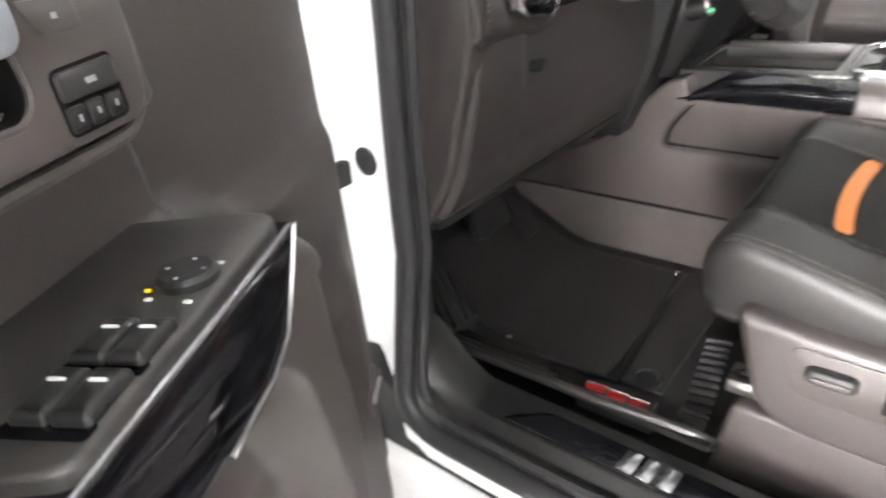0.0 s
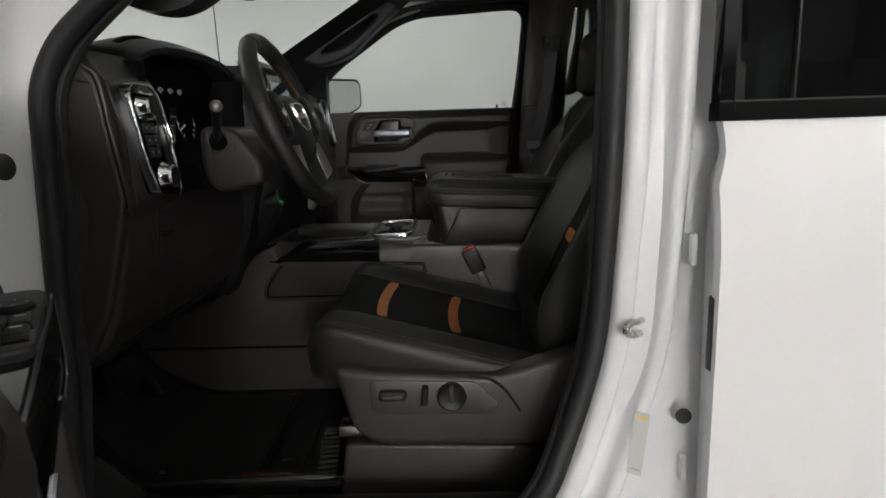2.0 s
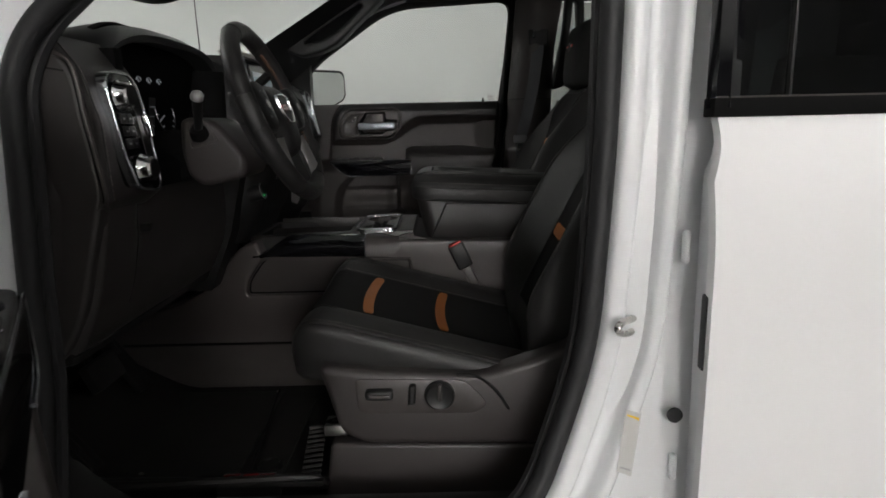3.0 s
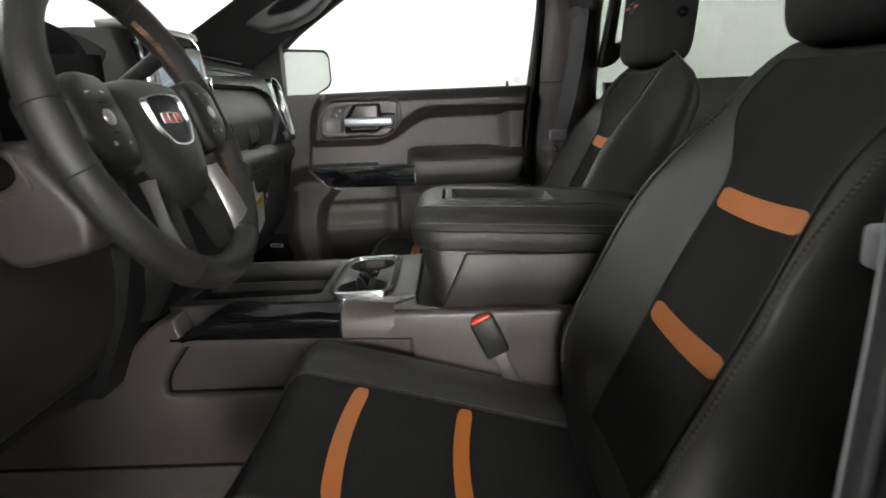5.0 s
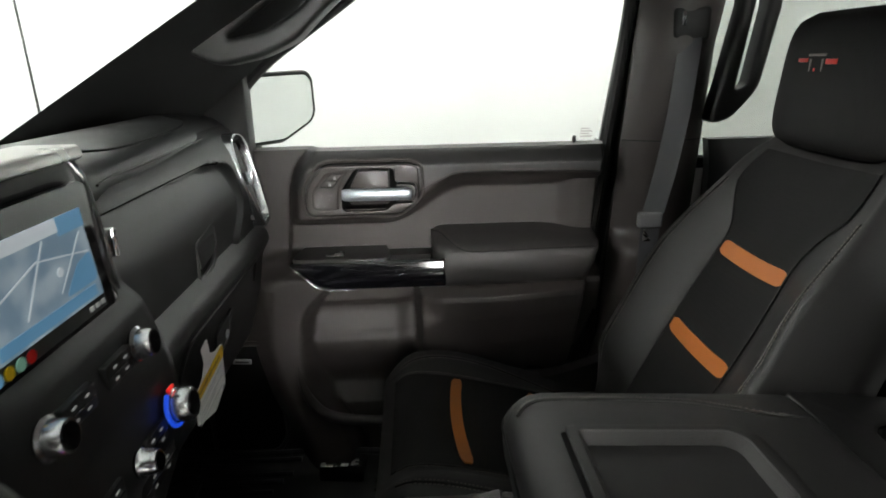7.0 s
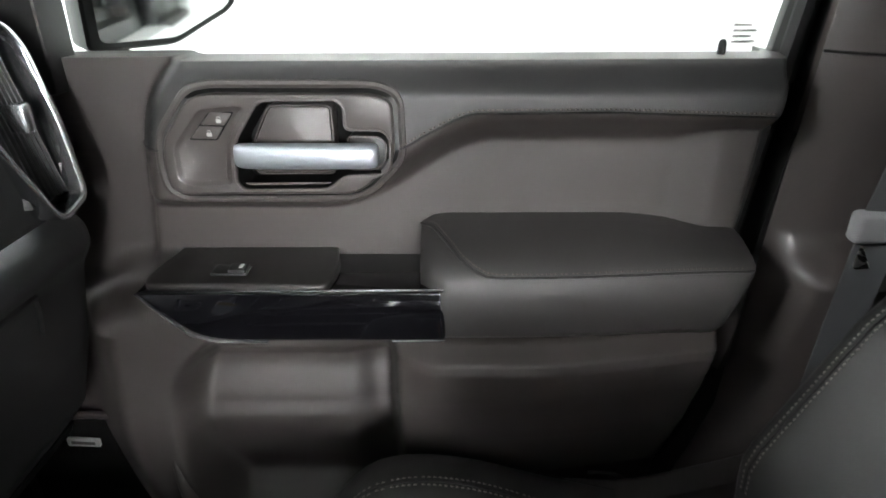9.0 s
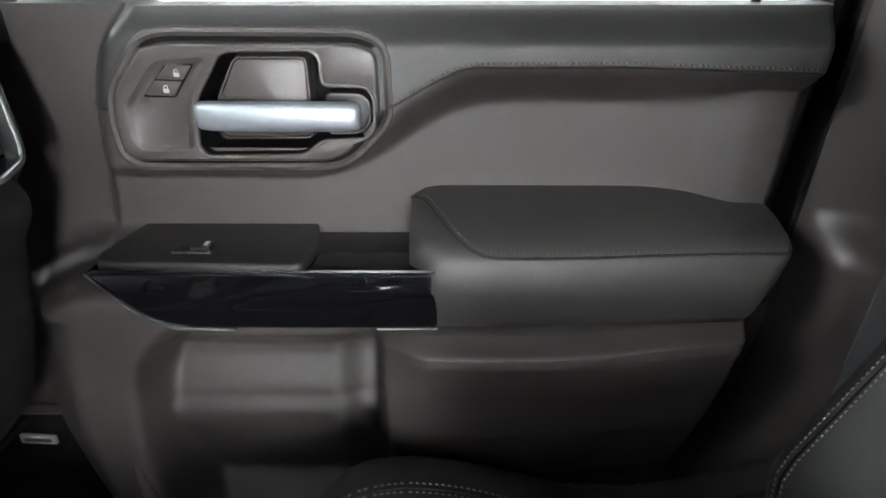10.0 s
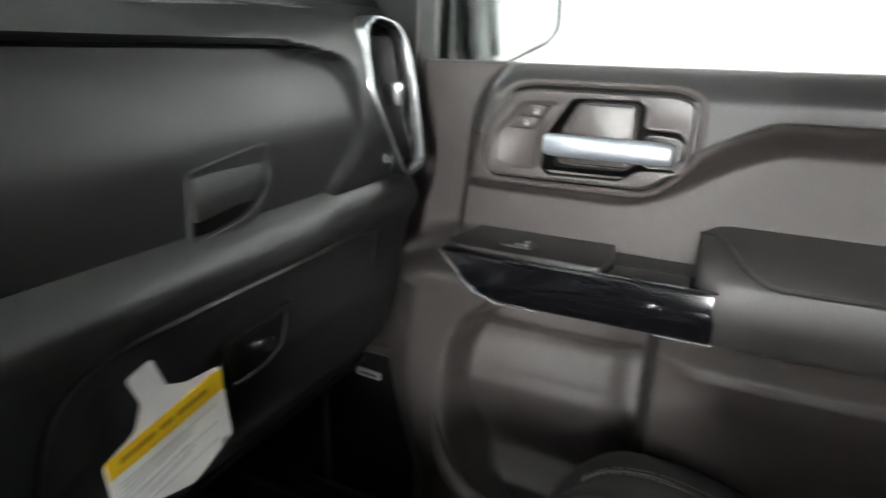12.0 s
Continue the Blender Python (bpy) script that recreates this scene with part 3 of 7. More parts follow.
def sill():
    for side in (0, 1):
        yy = (lambda y: y) if side == 0 else (lambda y: 2 * YC - y)
        s = thing("sill_plate", (0.1, yy(0.12), 0.66), "black plastic door sill cover with a metal tread plate", "sill cover", kind="structure")
        loops = []
        for i in range(25):
            x = lerp(-0.40, 0.62, i / 24)
            up = 0.10 * S(-0.22, -0.36, x)
            loops.append([Vector((x, yy(y), z + (up if k else 0))) for y, z, k in ((0.045, 0.655, 0), (0.052, 0.712, 1), (0.075, 0.738, 1), (0.10, 0.738, 1), (0.115, 0.755, 1), (0.165, 0.762, 1), (0.19, 0.755, 1), (0.205, 0.71, 1), (0.205, 0.655, 0))])
        part("cover", loft(loops), M_HARDK, s, "black ribbed sill cover")
        part("tread_plate", plate(rounded([(-0.16, 0.118), (0.20, 0.118), (0.17, 0.162), (-0.10, 0.162)], 0.012), [], lambda p, h: Vector((p[0], yy(p[1]), 0.7605 + h + 0.10 * (p[1] - 0.14))), 0, 0.003), M_GLOSS, s, "black tread plate")
        if side == 0:
            for i, (a, b) in enumerate(((0.020, 0.042), (0.048, 0.066), (0.074, 0.094))):
                part("letter", plate([(a, 0.122), (b, 0.122), (b + 0.004, 0.157), (a + 0.004, 0.157)], [], lambda p, h: Vector((p[0], p[1], 0.7615 + h + 0.10 * (p[1] - 0.14))), 0, 0.004, 0.0005), M_CHROME, s)


sill()


# ---- front doors: one moulded card, mirrored for the driver ----
def smooth_line(pts, n=6):
    """A soft curve through points."""
    pts = [Vector(p) for p in pts]
    out = []
    for i in range(len(pts) - 1):
        p0, p1, p2, p3 = pts[max(i - 1, 0)], pts[i], pts[i + 1], pts[min(i + 2, len(pts) - 1)]
        for j in range(n):
            t = j / n
            out.append(0.5 * ((2 * p1) + (p2 - p0) * t + (2 * p0 - 5 * p1 + 4 * p2 - p3) * t * t + (3 * p1 - p0 - 3 * p2 + p3) * t ** 3))
    return out + [pts[-1]]


def soft(x, r, *pts):
    """ramp() with its corners rounded over r."""
    return sum(ramp(x + r * k / 3, *pts) for k in range(-3, 4)) / 7


def card_front(z):
    """The raised card's front edge."""
    return soft(z, 0.02, (1.18, -0.142), (1.263, -0.139), (1.323, -0.131), (1.379, -0.127), (1.426, -0.120), (1.469, -0.102), (1.50, -0.072))


def seam_line(x):
    """Height of the stitched seam under the black shoulder leather."""
    return soft(x, 0.012, (-0.15, 1.403), (0.168, 1.399), (0.206, 1.421), (0.244, 1.440), (0.40, 1.4405), (0.60, 1.433))


def card_depth(x, z):
    """How far the door card stands into the cab, over the door's height and length."""
    xf = card_front(z)
    on = S(xf - 0.006, xf + 0.006, x)
    # wrapped pad round the pull, rolling over into the scooped middle
    low = soft(x, 0.022, (-0.10, 1.319), (0.100, 1.317), (0.165, 1.343), (0.207, 1.374), (0.259, 1.398), (0.60, 1.399))
    high = soft(x, 0.018, (-0.10, 1.347), (0.118, 1.347), (0.169, 1.394), (0.208, 1.422), (0.246, 1.443), (0.60, 1.438))
    pad = S(low, high, z) * S(xf - 0.004, xf + 0.032, x) ** 0.7
    rear = S(0.478, 0.535, x) * S(1.22, 1.30, z)
    w = lerp(lerp(-0.014, 0.008, S(xf, -0.42, x)), -0.002, on) + 0.044 * max(pad, 0.34 * rear)
    w -= 0.020 * S(1.455, 1.492, z) * on
    if z < 1.30:
        # lower half: sweeping column at the front, hollow with a stepped back, rear panel under a ledge
        back = S(0.150, 0.180, x)
        t = S(lerp(1.238, 1.222, back), lerp(1.198, 1.196, back), z)
        left = soft(z, 0.025, (0.80, -0.005), (0.868, -0.040), (0.92, -0.078), (0.97, -0.100), (1.04, -0.108), (1.10, -0.104), (1.14, -0.094), (1.17, -0.070), (1.20, -0.030))
        front = soft(z, 0.03, (0.80, -0.120), (0.92, -0.165), (1.05, -0.195), (1.20, -0.185), (1.27, -0.150))
        hollow = 0.044 - 0.011 * S(1.152, 1.130, z) + 0.016 * S(1.122, 1.070, z) + 0.008 * S(1.072, 1.050, z) - 0.035 * S(1.046, 0.93, z)
        hollow -= 0.014 * S(0.095, 0.140, x) * S(1.20, 1.12, z)
        lip = 0.044 * S(0.160, 0.214, x)
        rearp = ramp(z, (0.80, 0.045), (0.95, 0.056), (1.05, 0.096), (1.12, 0.118), (1.164, 0.127), (1.176, 0.125), (1.193, 0.101), (1.197, 0.074), (1.21, 0.072))
        rearp -= 0.034 * S(0.30, 0.58, x) + (0.044 - lip) * S(1.10, 1.17, z) * 0.55
        lowr = lerp(hollow, rearp, S(0.146, 0.168, x))
        arch = 0.088 + 0.012 * S(1.15, 0.9, z)
        lowr = lerp(arch, lowr, S(left - 0.014, left + 0.024, x))
        lowr = lerp(lerp(0.016, 0.046, S(1.12, 1.05, z) * S(-0.45, -0.34, x)), lowr, S(front - 0.060, front + 0.026, x))
        lowr += 0.04 * S(0.93, 0.89, z) * S(left, left + 0.03, x) * S(0.5, 0.3, x)
        w = lerp(w, lowr, t)
        if z > 1.19:
            col = S(front - 0.055, front + 0.03, x) * S(-0.02, -0.09, x) * S(1.268, 1.205, z)
            w = lerp(w, max(w, 0.088), col)
    end = soft(z, 0.02, (0.69, 0.500), (1.0, 0.534), (1.17, 0.545), (1.24, 0.572), (1.30, 0.580), (1.40, 0.586), (1.49, 0.592))
    return w - 0.075 * S(end - 0.016, end + 0.010, x)


BEZEL = [(-0.079, 1.418), (-0.045, 1.461), (-0.024, 1.465), (0.146, 1.464), (0.167, 1.456), (0.168, 1.394), (0.136, 1.361), (0.118, 1.353), (-0.070, 1.353), (-0.082, 1.362), (-0.084, 1.390)]
CUP = [(0.000, 1.414), (0.028, 1.455), (0.106, 1.456), (0.114, 1.450), (0.114, 1.425), (0.155, 1.424), (0.161, 1.414), (0.160, 1.386), (0.152, 1.378), (0.112, 1.377), (0.093, 1.362), (0.002, 1.361), (-0.005, 1.369)]
FIELD = [(-0.066, 1.408), (-0.034, 1.446), (0.012, 1.449), (-0.002, 1.430), (-0.010, 1.408), (-0.013, 1.376), (-0.014, 1.368), (-0.056, 1.367), (-0.067, 1.373)]


def grown(loop, d):
    """The outline moved outwards by d (inwards if negative)."""
    n = len(loop)
    area = sum(loop[k - 1][0] * loop[k][1] - loop[k][0] * loop[k - 1][1] for k in range(n))
    sg = 1 if area > 0 else -1
    out = []
    for k in range(n):
        t = (Vector((loop[(k + 1) % n][0], loop[(k + 1) % n][1])) - Vector((loop[k - 1][0], loop[k - 1][1]))).normalized()
        out.append(Vector((loop[k][0] + sg * d * t.y, loop[k][1] - sg * d * t.x)))
    return out


def front_door(driver):
    hinge = (-0.534, -0.028)
    turn = Matrix.Translation((*hinge, 0)) @ pose(0, 0, 0, 0, 0, -58.5) @ Matrix.Translation((-hinge[0], -hinge[1], 0)) if driver else Matrix()
    yy = (lambda w: 0.172 + w) if driver else (lambda w: 1.84 - w)
    s = 1 if driver else -1
    inn = Vector((0, s, 0))
    P = lambda x, w, z: Vector((x, yy(w), z))
    put = lambda p, h: P(p[0], h, p[1])
    d = thing("door_driver" if driver else "door_passenger", (0.1, yy(-0.08), 0.66), "open white truck door with a dark umber inner panel and piano black trim" if driver else "closed truck door with a dark umber leather-wrapped inner panel", "door", kind="structure", m=turn)
    front = -0.450 if driver else -0.36
    card = sheet(lambda u, v: P(u, card_depth(u, v), v), front, 0.592, 238, 1.168, 1.492, 120, -inn * 0.06)
    # cut-out behind the handle
    bmesh.ops.delete(card, geom=[f for f in card.faces if -0.012 < f.calc_center_median().x < 0.160 and 1.366 < f.calc_center_median().z < 1.456], context="FACES")
    part("door_card", card, M_SOFT, d, "dark umber moulded door panel", 60)
    part("lower_card", sheet(lambda u, v: P(u, card_depth(u, v), v), front, 0.592, 238, 0.69, 1.168, 160, -inn * 0.06), M_SOFT, d, "dark umber moulded lower door panel", 60)
    # outer shell of the door
    skin = rounded([(-0.46, 0.60), (-0.46, 1.44), (0.70, 1.44), (0.69, 0.60)], 0.05)
    part("outer_skin", plate(skin, [], put, -0.17, -0.10, 0.02, 3), M_PAINT, d, "white painted outer panel")
    # black on the closed door, standing in for shade in its edge gap
    part("inner_shell", plate(rounded([(-0.44, 0.66), (-0.44, 1.47), (0.62, 1.47), (0.60, 0.66)], 0.05), [], put, -0.102, -0.045, 0.008), M_PRIMER if driver else M_HARDK, d)
    part("belt_strip", box(-0.36, 0.585, yy(-0.050), yy(-0.022), 1.462, 1.490, 0.006), M_HARDK, d)
    # window frame
    frame_pts = [(-0.36, 1.46), (-0.225, 1.640), (0.08, 1.915), (0.66, 1.915), (0.602, 1.46)]
    part("window_frame", tube([P(x, -0.04, z) for x, z in frame_pts], 0.020, 8), M_HARDK, d, "black window frame")
    if driver:
        g = part("pane", plate(frame_pts, [], put, -0.046, -0.042, 0), M_GLASS, d)
        g.visible_shadow = False
    # black leather wrapped over the upper card, ending in a stitched seam
    def shoulder(u, v):
        x = u
        z = lerp(seam_line(x), 1.4915, v)
        x = max(x, card_front(z) + 0.004)
        return P(x, card_depth(x, z) + 0.0009, z)
    hide = sheet(shoulder, -0.124, 0.586, 142, 0, 1, 24, -inn * 0.004)
    bmesh.ops.delete(hide, geom=[f for f in hide.faces if -0.02 < f.calc_center_median().x < 0.160 and f.calc_center_median().z < 1.456], context="FACES")
    part("shoulder_pad", hide, M_SHOULDER, d, "black leather shoulder pad", 60)
    for xa, xb in ((-0.122, -0.088), (0.172, 0.580)):
        pts = [P(x, card_depth(x, seam_line(x)) + 0.0018, seam_line(x)) for x in [lerp(xa, xb, i / 40) for i in range(41)]]
        part("seam", tube(pts, 0.0013, 6), M_HARDK, d)
        part("stitching", stitches([p + Vector((0, 0, 0.0040)) + inn * 0.0004 for p in pts], inn, 0.0007, 0.0034, 0.0014), M_THREADD, d, "grey-brown thread stitching")
    # handle bezel in the pad; black ring and bowl stand in for deep shade
    bz = rounded([(x, z - 0.012 * S(1.375, 1.362, z)) for x, z in BEZEL] if driver else BEZEL, 0.012, 6)
    cup = rounded(CUP, 0.008, 5)
    field = rounded(FIELD, 0.007, 5)
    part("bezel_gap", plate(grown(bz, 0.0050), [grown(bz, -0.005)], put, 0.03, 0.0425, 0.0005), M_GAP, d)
    part("pad_edge", tube([P(p[0], 0.0405, p[1]) for p in grown(bz, 0.0070)], 0.0046, 8, True), M_SOFT, d)
    inner = grown(bz, -0.0015)
    bezel = part("handle_bezel", plate(inner, [cup] if driver else [cup, field], put, 0.036, 0.0530, 0.0030, 3), M_HARD, d, "umber plastic handle surround")
    if not driver:
        part("key_field", well([[P(p[0], 0.0524, p[1]) for p in grown(field, 0.001)], [P(p[0], 0.0510, p[1]) for p in grown(field, -0.0015)], [P(p[0], 0.0500, p[1]) for p in grown(field, -0.0035)]]), M_HARD, bezel)
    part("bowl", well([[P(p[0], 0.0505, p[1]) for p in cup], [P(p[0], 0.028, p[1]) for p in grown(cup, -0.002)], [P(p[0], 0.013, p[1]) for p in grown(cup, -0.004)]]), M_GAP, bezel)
    part("cup_lip", tube([P(p[0], 0.0522, p[1]) for p in grown(cup, 0.0015)], 0.0019, 6, True), M_HARD, bezel)
    fp = rounded([(0.012, 1.374), (0.012, 1.408), (0.034, 1.450), (0.101, 1.450), (0.101, 1.374)], 0.008, 4)
    part("finger_rim", plate(fp, [grown(fp, -0.0016)], put, 0.012, 0.041, 0.0003), M_HARD, bezel)
    part("finger_panel", plate(grown(fp, -0.0026), [], put, 0.012, 0.0405, 0.0004), M_HARD, bezel)
    # handle bar
    bar = []
    for i in range(19):
        t = i / 18
        x = lerp(-0.003, 0.149, 0.5 - 0.5 * math.cos(math.pi * t))
        end = ramp(t, (0.0, 0.70), (0.10, 0.93), (0.2, 1.0), (0.8, 1.0), (0.9, 0.95), (1.0, 0.72))
        bar.append([P(x, 0.053 + 0.004 * math.sin(math.pi * t) + 0.0095 * end * math.copysign(abs(math.cos(a)) ** 0.75, math.cos(a)), 1.3995 - 0.001 * t + 0.0136 * end * math.copysign(abs(math.sin(a)) ** 0.7, math.sin(a))) for a in [2 * math.pi * k / 20 for k in range(20)]])
    part("handle", loft(bar), M_SATIN, bezel, "satin silver door pull", 50)
    pv = rounded([(0.117, 1.417), (0.149, 1.416), (0.157, 1.409), (0.156, 1.390), (0.147, 1.381), (0.117, 1.380)], 0.005, 4)
    part("handle_pivot", plate(pv, [], put, 0.02, 0.0425, 0.001), M_HARDK, bezel)
    part("pivot_rim", tube([P(p[0], 0.0435, p[1]) for p in pv], 0.0013, 6, True), M_HARD, bezel)
    # lock buttons
    if not driver:
        part("key_gap", plate(rounded([(-0.051, 1.4155), (-0.0205, 1.4148), (0.0012, 1.445), (-0.024, 1.4465)], 0.003), [], put, 0.045, 0.0504, 0.0002), M_GAP, bezel)
        for k, q in enumerate(([(-0.0485, 1.4172), (-0.0215, 1.4165), (-0.0122, 1.4293), (-0.0372, 1.4303)], [(-0.0360, 1.4316), (-0.0112, 1.4307), (-0.0015, 1.4434), (-0.0232, 1.4448)])):
            lb = part("lock_button", plate(rounded(q, 0.002), [], put, 0.045, 0.0514, 0.0006), M_HARD, bezel)
            cx, cz = sum(p[0] for p in q) / 4 + 0.002, sum(p[1] for p in q) / 4 - 0.001
            part("lock_mark", plate(rounded([(cx - 0.0026, cz - 0.003), (cx + 0.0026, cz - 0.003), (cx + 0.0026, cz + 0.0008), (cx - 0.0026, cz + 0.0008)], 0.0006, 2), [], put, 0.05, 0.0517, 0), M_GREYP, lb)
            part("lock_mark", tube([P(cx + u, 0.0516, cz + v) for u, v in ((-0.0016, 0.0008), (-0.0014, 0.003), (0.0, 0.0036), (0.0014, 0.003), (0.0016, 0.0018 if k else 0.0008))], 0.0004, 5), M_GREYP, lb)
    # switch pod and ledge
    pod = rounded([(-0.104, -0.015), (-0.122, 0.094), (0.090, 0.097), (0.098, 0.050), (0.086, -0.015)], [0.01, 0.03, 0.012, 0.03, 0.01], 6)
    topz = lambda p, h: P(p[0], p[1], 1.266 + h)
    part("switch_pod", plate(pod, [], topz, -0.012, 0.0, 0.004, 3), M_DECK, d, "black switch pod")
    part("ledge", plate(rounded([(0.08, -0.015), (0.08, 0.097), (0.225, 0.092), (0.225, -0.015)], 0.004), [], topz, -0.016, -0.010, 0.002), M_HARDK, d)
    if driver:
        for x in (0.020, 0.055):
            for w in (0.0645, 0.0825):
                sw = part("window_switch", plate(rounded([(x - 0.014, w - 0.0085), (x + 0.016, w - 0.0085), (x + 0.016, w + 0.0085), (x - 0.014, w + 0.0085)], 0.003), [], topz, -0.004, 0.006, 0.004, 3), M_HARDK, d, "black window switch")
                part("switch_mark", plate(rounded([(x - 0.0048, w - 0.0038), (x - 0.0030, w - 0.0042), (x - 0.0030, w + 0.0042), (x - 0.0048, w + 0.0038)], 0.0008), [], topz, 0.0055, 0.0066, 0), M_ICON, sw)
            part("switch_well", plate(rounded([(x + 0.013, 0.054), (x + 0.022, 0.054), (x + 0.022, 0.093), (x + 0.013, 0.093)], 0.003), [], topz, -0.003, 0.0006, 0), M_GLOSS, d)
        kn = part("mirror_knob", lathe([(0.001, 0.0), (0.016, 0.0), (0.016, 0.006), (0.0135, 0.0085), (0.001, 0.0075)], Matrix.Translation(P(-0.034, 0.074, 1.264))), M_HARDK, d, "round black mirror control")
        for a in range(4):
            c = P(-0.034 + 0.010 * math.cos(a * math.pi / 2), 0.074 + 0.010 * math.sin(a * math.pi / 2), 1.2722)
            part("knob_mark", box(c.x - 0.0008, c.x + 0.0008, c.y - 0.0008, c.y + 0.0008, c.z - 0.001, c.z + 0.0008, 0), M_GREYP, kn)
        for x, w, mm in ((-0.054, 0.065, M_ICON), (-0.050, 0.084, M_ICON), (-0.022, 0.058, M_YELLOW), (-0.014, 0.063, M_ICON), (-0.012, 0.085, M_ICON)):
            c = P(x, w, 1.2665)
            part("switch_mark", box(c.x - 0.0010, c.x + 0.0010, c.y - 0.0016, c.y + 0.0016, c.z - 0.001, c.z + 0.0006, 0), mm, d)
        # seat memory keys beside the pull
        part("key_pocket", plate(rounded([(-0.0615, 1.3470), (-0.0175, 1.3470), (-0.0165, 1.3765), (-0.0600, 1.3780)], 0.005), [], put, 0.045, 0.0534, 0.0004), M_GAP, bezel)
        for x0, x1 in ((-0.0305, -0.0190), (-0.0435, -0.0322), (-0.0570, -0.0452)):
            part("memory_key", plate(rounded([(x0, 1.3490), (x1, 1.3490), (x1, 1.3605), (x0, 1.3605)], 0.002), [], put, 0.045, 0.0550, 0.0014), M_HARDK, bezel)
            xm = (x0 + x1) / 2
            part("key_mark", plate([(xm - 0.0007, 1.3535), (xm + 0.0007, 1.3535), (xm + 0.0007, 1.3565), (xm - 0.0007, 1.3565)], [], put, 0.05, 0.0554, 0), M_GREYP, bezel)
        part("memory_key", plate(rounded([(-0.0590, 1.3625), (-0.0190, 1.3625), (-0.0185, 1.3750), (-0.0578, 1.3762)], 0.003), [], put, 0.045, 0.0556, 0.0018), M_DECK, bezel)
        for q in range(3):
            part("key_mark", plate([(-0.0418 + 0.0024 * q, 1.3675), (-0.0402 + 0.0024 * q, 1.3675), (-0.0396 + 0.0024 * q, 1.3702), (-0.0412 + 0.0024 * q, 1.3702)], [], put, 0.05, 0.0560, 0), M_GREYP, bezel)
        part("lock_button", plate(rounded([(-0.048, 1.390), (-0.022, 1.390), (-0.012, 1.404), (-0.046, 1.404)], 0.003), [], put, 0.045, 0.0540, 0.001), M_HARD, bezel)
        part("lock_mark", plate([(-0.0335, 1.3955), (-0.0305, 1.3955), (-0.0305, 1.3980), (-0.0335, 1.3980)], [], put, 0.05, 0.0544, 0), M_GREYP, bezel)
    else:
        sw = part("window_switch", plate(rounded([(-0.045, 0.052), (-0.004, 0.052), (-0.004, 0.075), (-0.045, 0.075)], 0.003), [], topz, -0.004, 0.003, 0.001), M_HARDK, d)
        part("rocker_key", plate(rounded([(-0.026, 0.054), (-0.006, 0.054), (-0.006, 0.073), (-0.026, 0.073)], 0.002), [], topz, 0.0, 0.0065, 0.002), M_HARDK, sw)
        part("switch_mark", plate([(-0.014, 0.059), (-0.010, 0.059), (-0.010, 0.068), (-0.014, 0.068)], [], topz, 0.006, 0.007, 0), M_ICON, sw)
    # piano black trim
    lean = 0.006
    tr = rounded([(-0.123, 1.256), (0.220, 1.257), (0.220, 1.197), (-0.034, 1.196), (-0.068, 1.205)], [0.004, 0.006, 0.006, 0.02, 0.02], 5)
    trim = part("gloss_trim", plate(tr, [], lambda p, h: P(p[0], h + lean * (1.257 - p[1]) / 0.06, p[1]), 0.05, 0.097, 0.004, 3), M_GLOSS, d, "piano black trim panel")
    part("trim_edge", tube([P(0.218, 0.0975, 1.2585), P(-0.110, 0.0985, 1.2585), P(-0.122, 0.097, 1.2555), P(-0.098, 0.0970 + lean * 0.4, 1.232), P(-0.068, 0.0970 + lean * 0.85, 1.205), P(-0.036, 0.0970 + lean, 1.1965), P(0.02, 0.0970 + lean, 1.1962)], 0.0021, 6), M_CHROME, trim, "thin silver edge")
    part("trim_edge", tube([P(0.16, 0.0970 + lean, 1.1965), P(0.220, 0.0970 + lean, 1.197)], 0.0018, 6), M_CHROME, trim)
    # armrest
    loops = []
    for i in range(36):
        t = i / 35
        x = lerp(0.192, 0.566, 1 - (1 - t) ** 1.4)
        k = math.sqrt(max(0.0, 1 - (1 - min(1, (x - 0.188) / 0.034)) ** 2))
        end = math.sqrt(max(0.0, 1 - max(0.0, (x - 0.552) / 0.0145) ** 2))
        dep = lerp(0.098, 0.084, S(0.30, 0.56, x)) * (0.60 + 0.40 * k) * (0.92 + 0.08 * end)
        top = lerp(1.292, 1.314, k) - 0.013 * S(0.42, 0.55, x) - 0.006 * (1 - end)
        sec = [(-0.02, 1.190), (dep * 0.70, 1.188), (dep * 0.92, 1.191), (dep, 1.202), (dep + 0.003, 1.236), (dep, 1.266), (dep * 0.96, 1.276), (dep * 0.80, lerp(1.276, top, 0.34)), (dep * 0.42, lerp(1.276, top, 0.76)), (-0.02, top)]
        loops.append([P(x - 0.36 * max(0.0, 1.27 - z) * S(0.40, 0.56, x), w, z) for w, z in sec])
    arm = part("armrest", loft(loops), M_ARM, d, "black leather armrest pad", 50)
    edge = []
    for i, l in enumerate(loops[:-1]):
        f = 8.6 - 3.0 * S(-0.5, 6.0, i)
        edge.append(l[int(f)].lerp(l[int(f) + 1], f - int(f)) + inn * 0.001 + Vector((-0.001 * (i < 3), 0, 0.0006)))
    part("seam", tube(edge, 0.0016, 6), M_HARDK, arm)
    part("stitching", stitches([p + Vector((0.004 * S(0.30, 0.20, p.x), 0, 0.0035)) - inn * 0.003 for p in edge], Vector((0, s * 0.7, 0.7)), 0.0006, 0.0034, 0.0014), M_THREADD, arm)
    # speaker grille low at the front
    if not driver:
        rim = rounded([(-0.352, 0.76), (-0.352, 1.036), (-0.262, 1.054), (-0.208, 1.052), (-0.188, 1.026), (-0.180, 0.95), (-0.172, 0.80), (-0.20, 0.76)], [0.02, 0.03, 0.03, 0.03, 0.03, 0.05, 0.03, 0.02], 5)
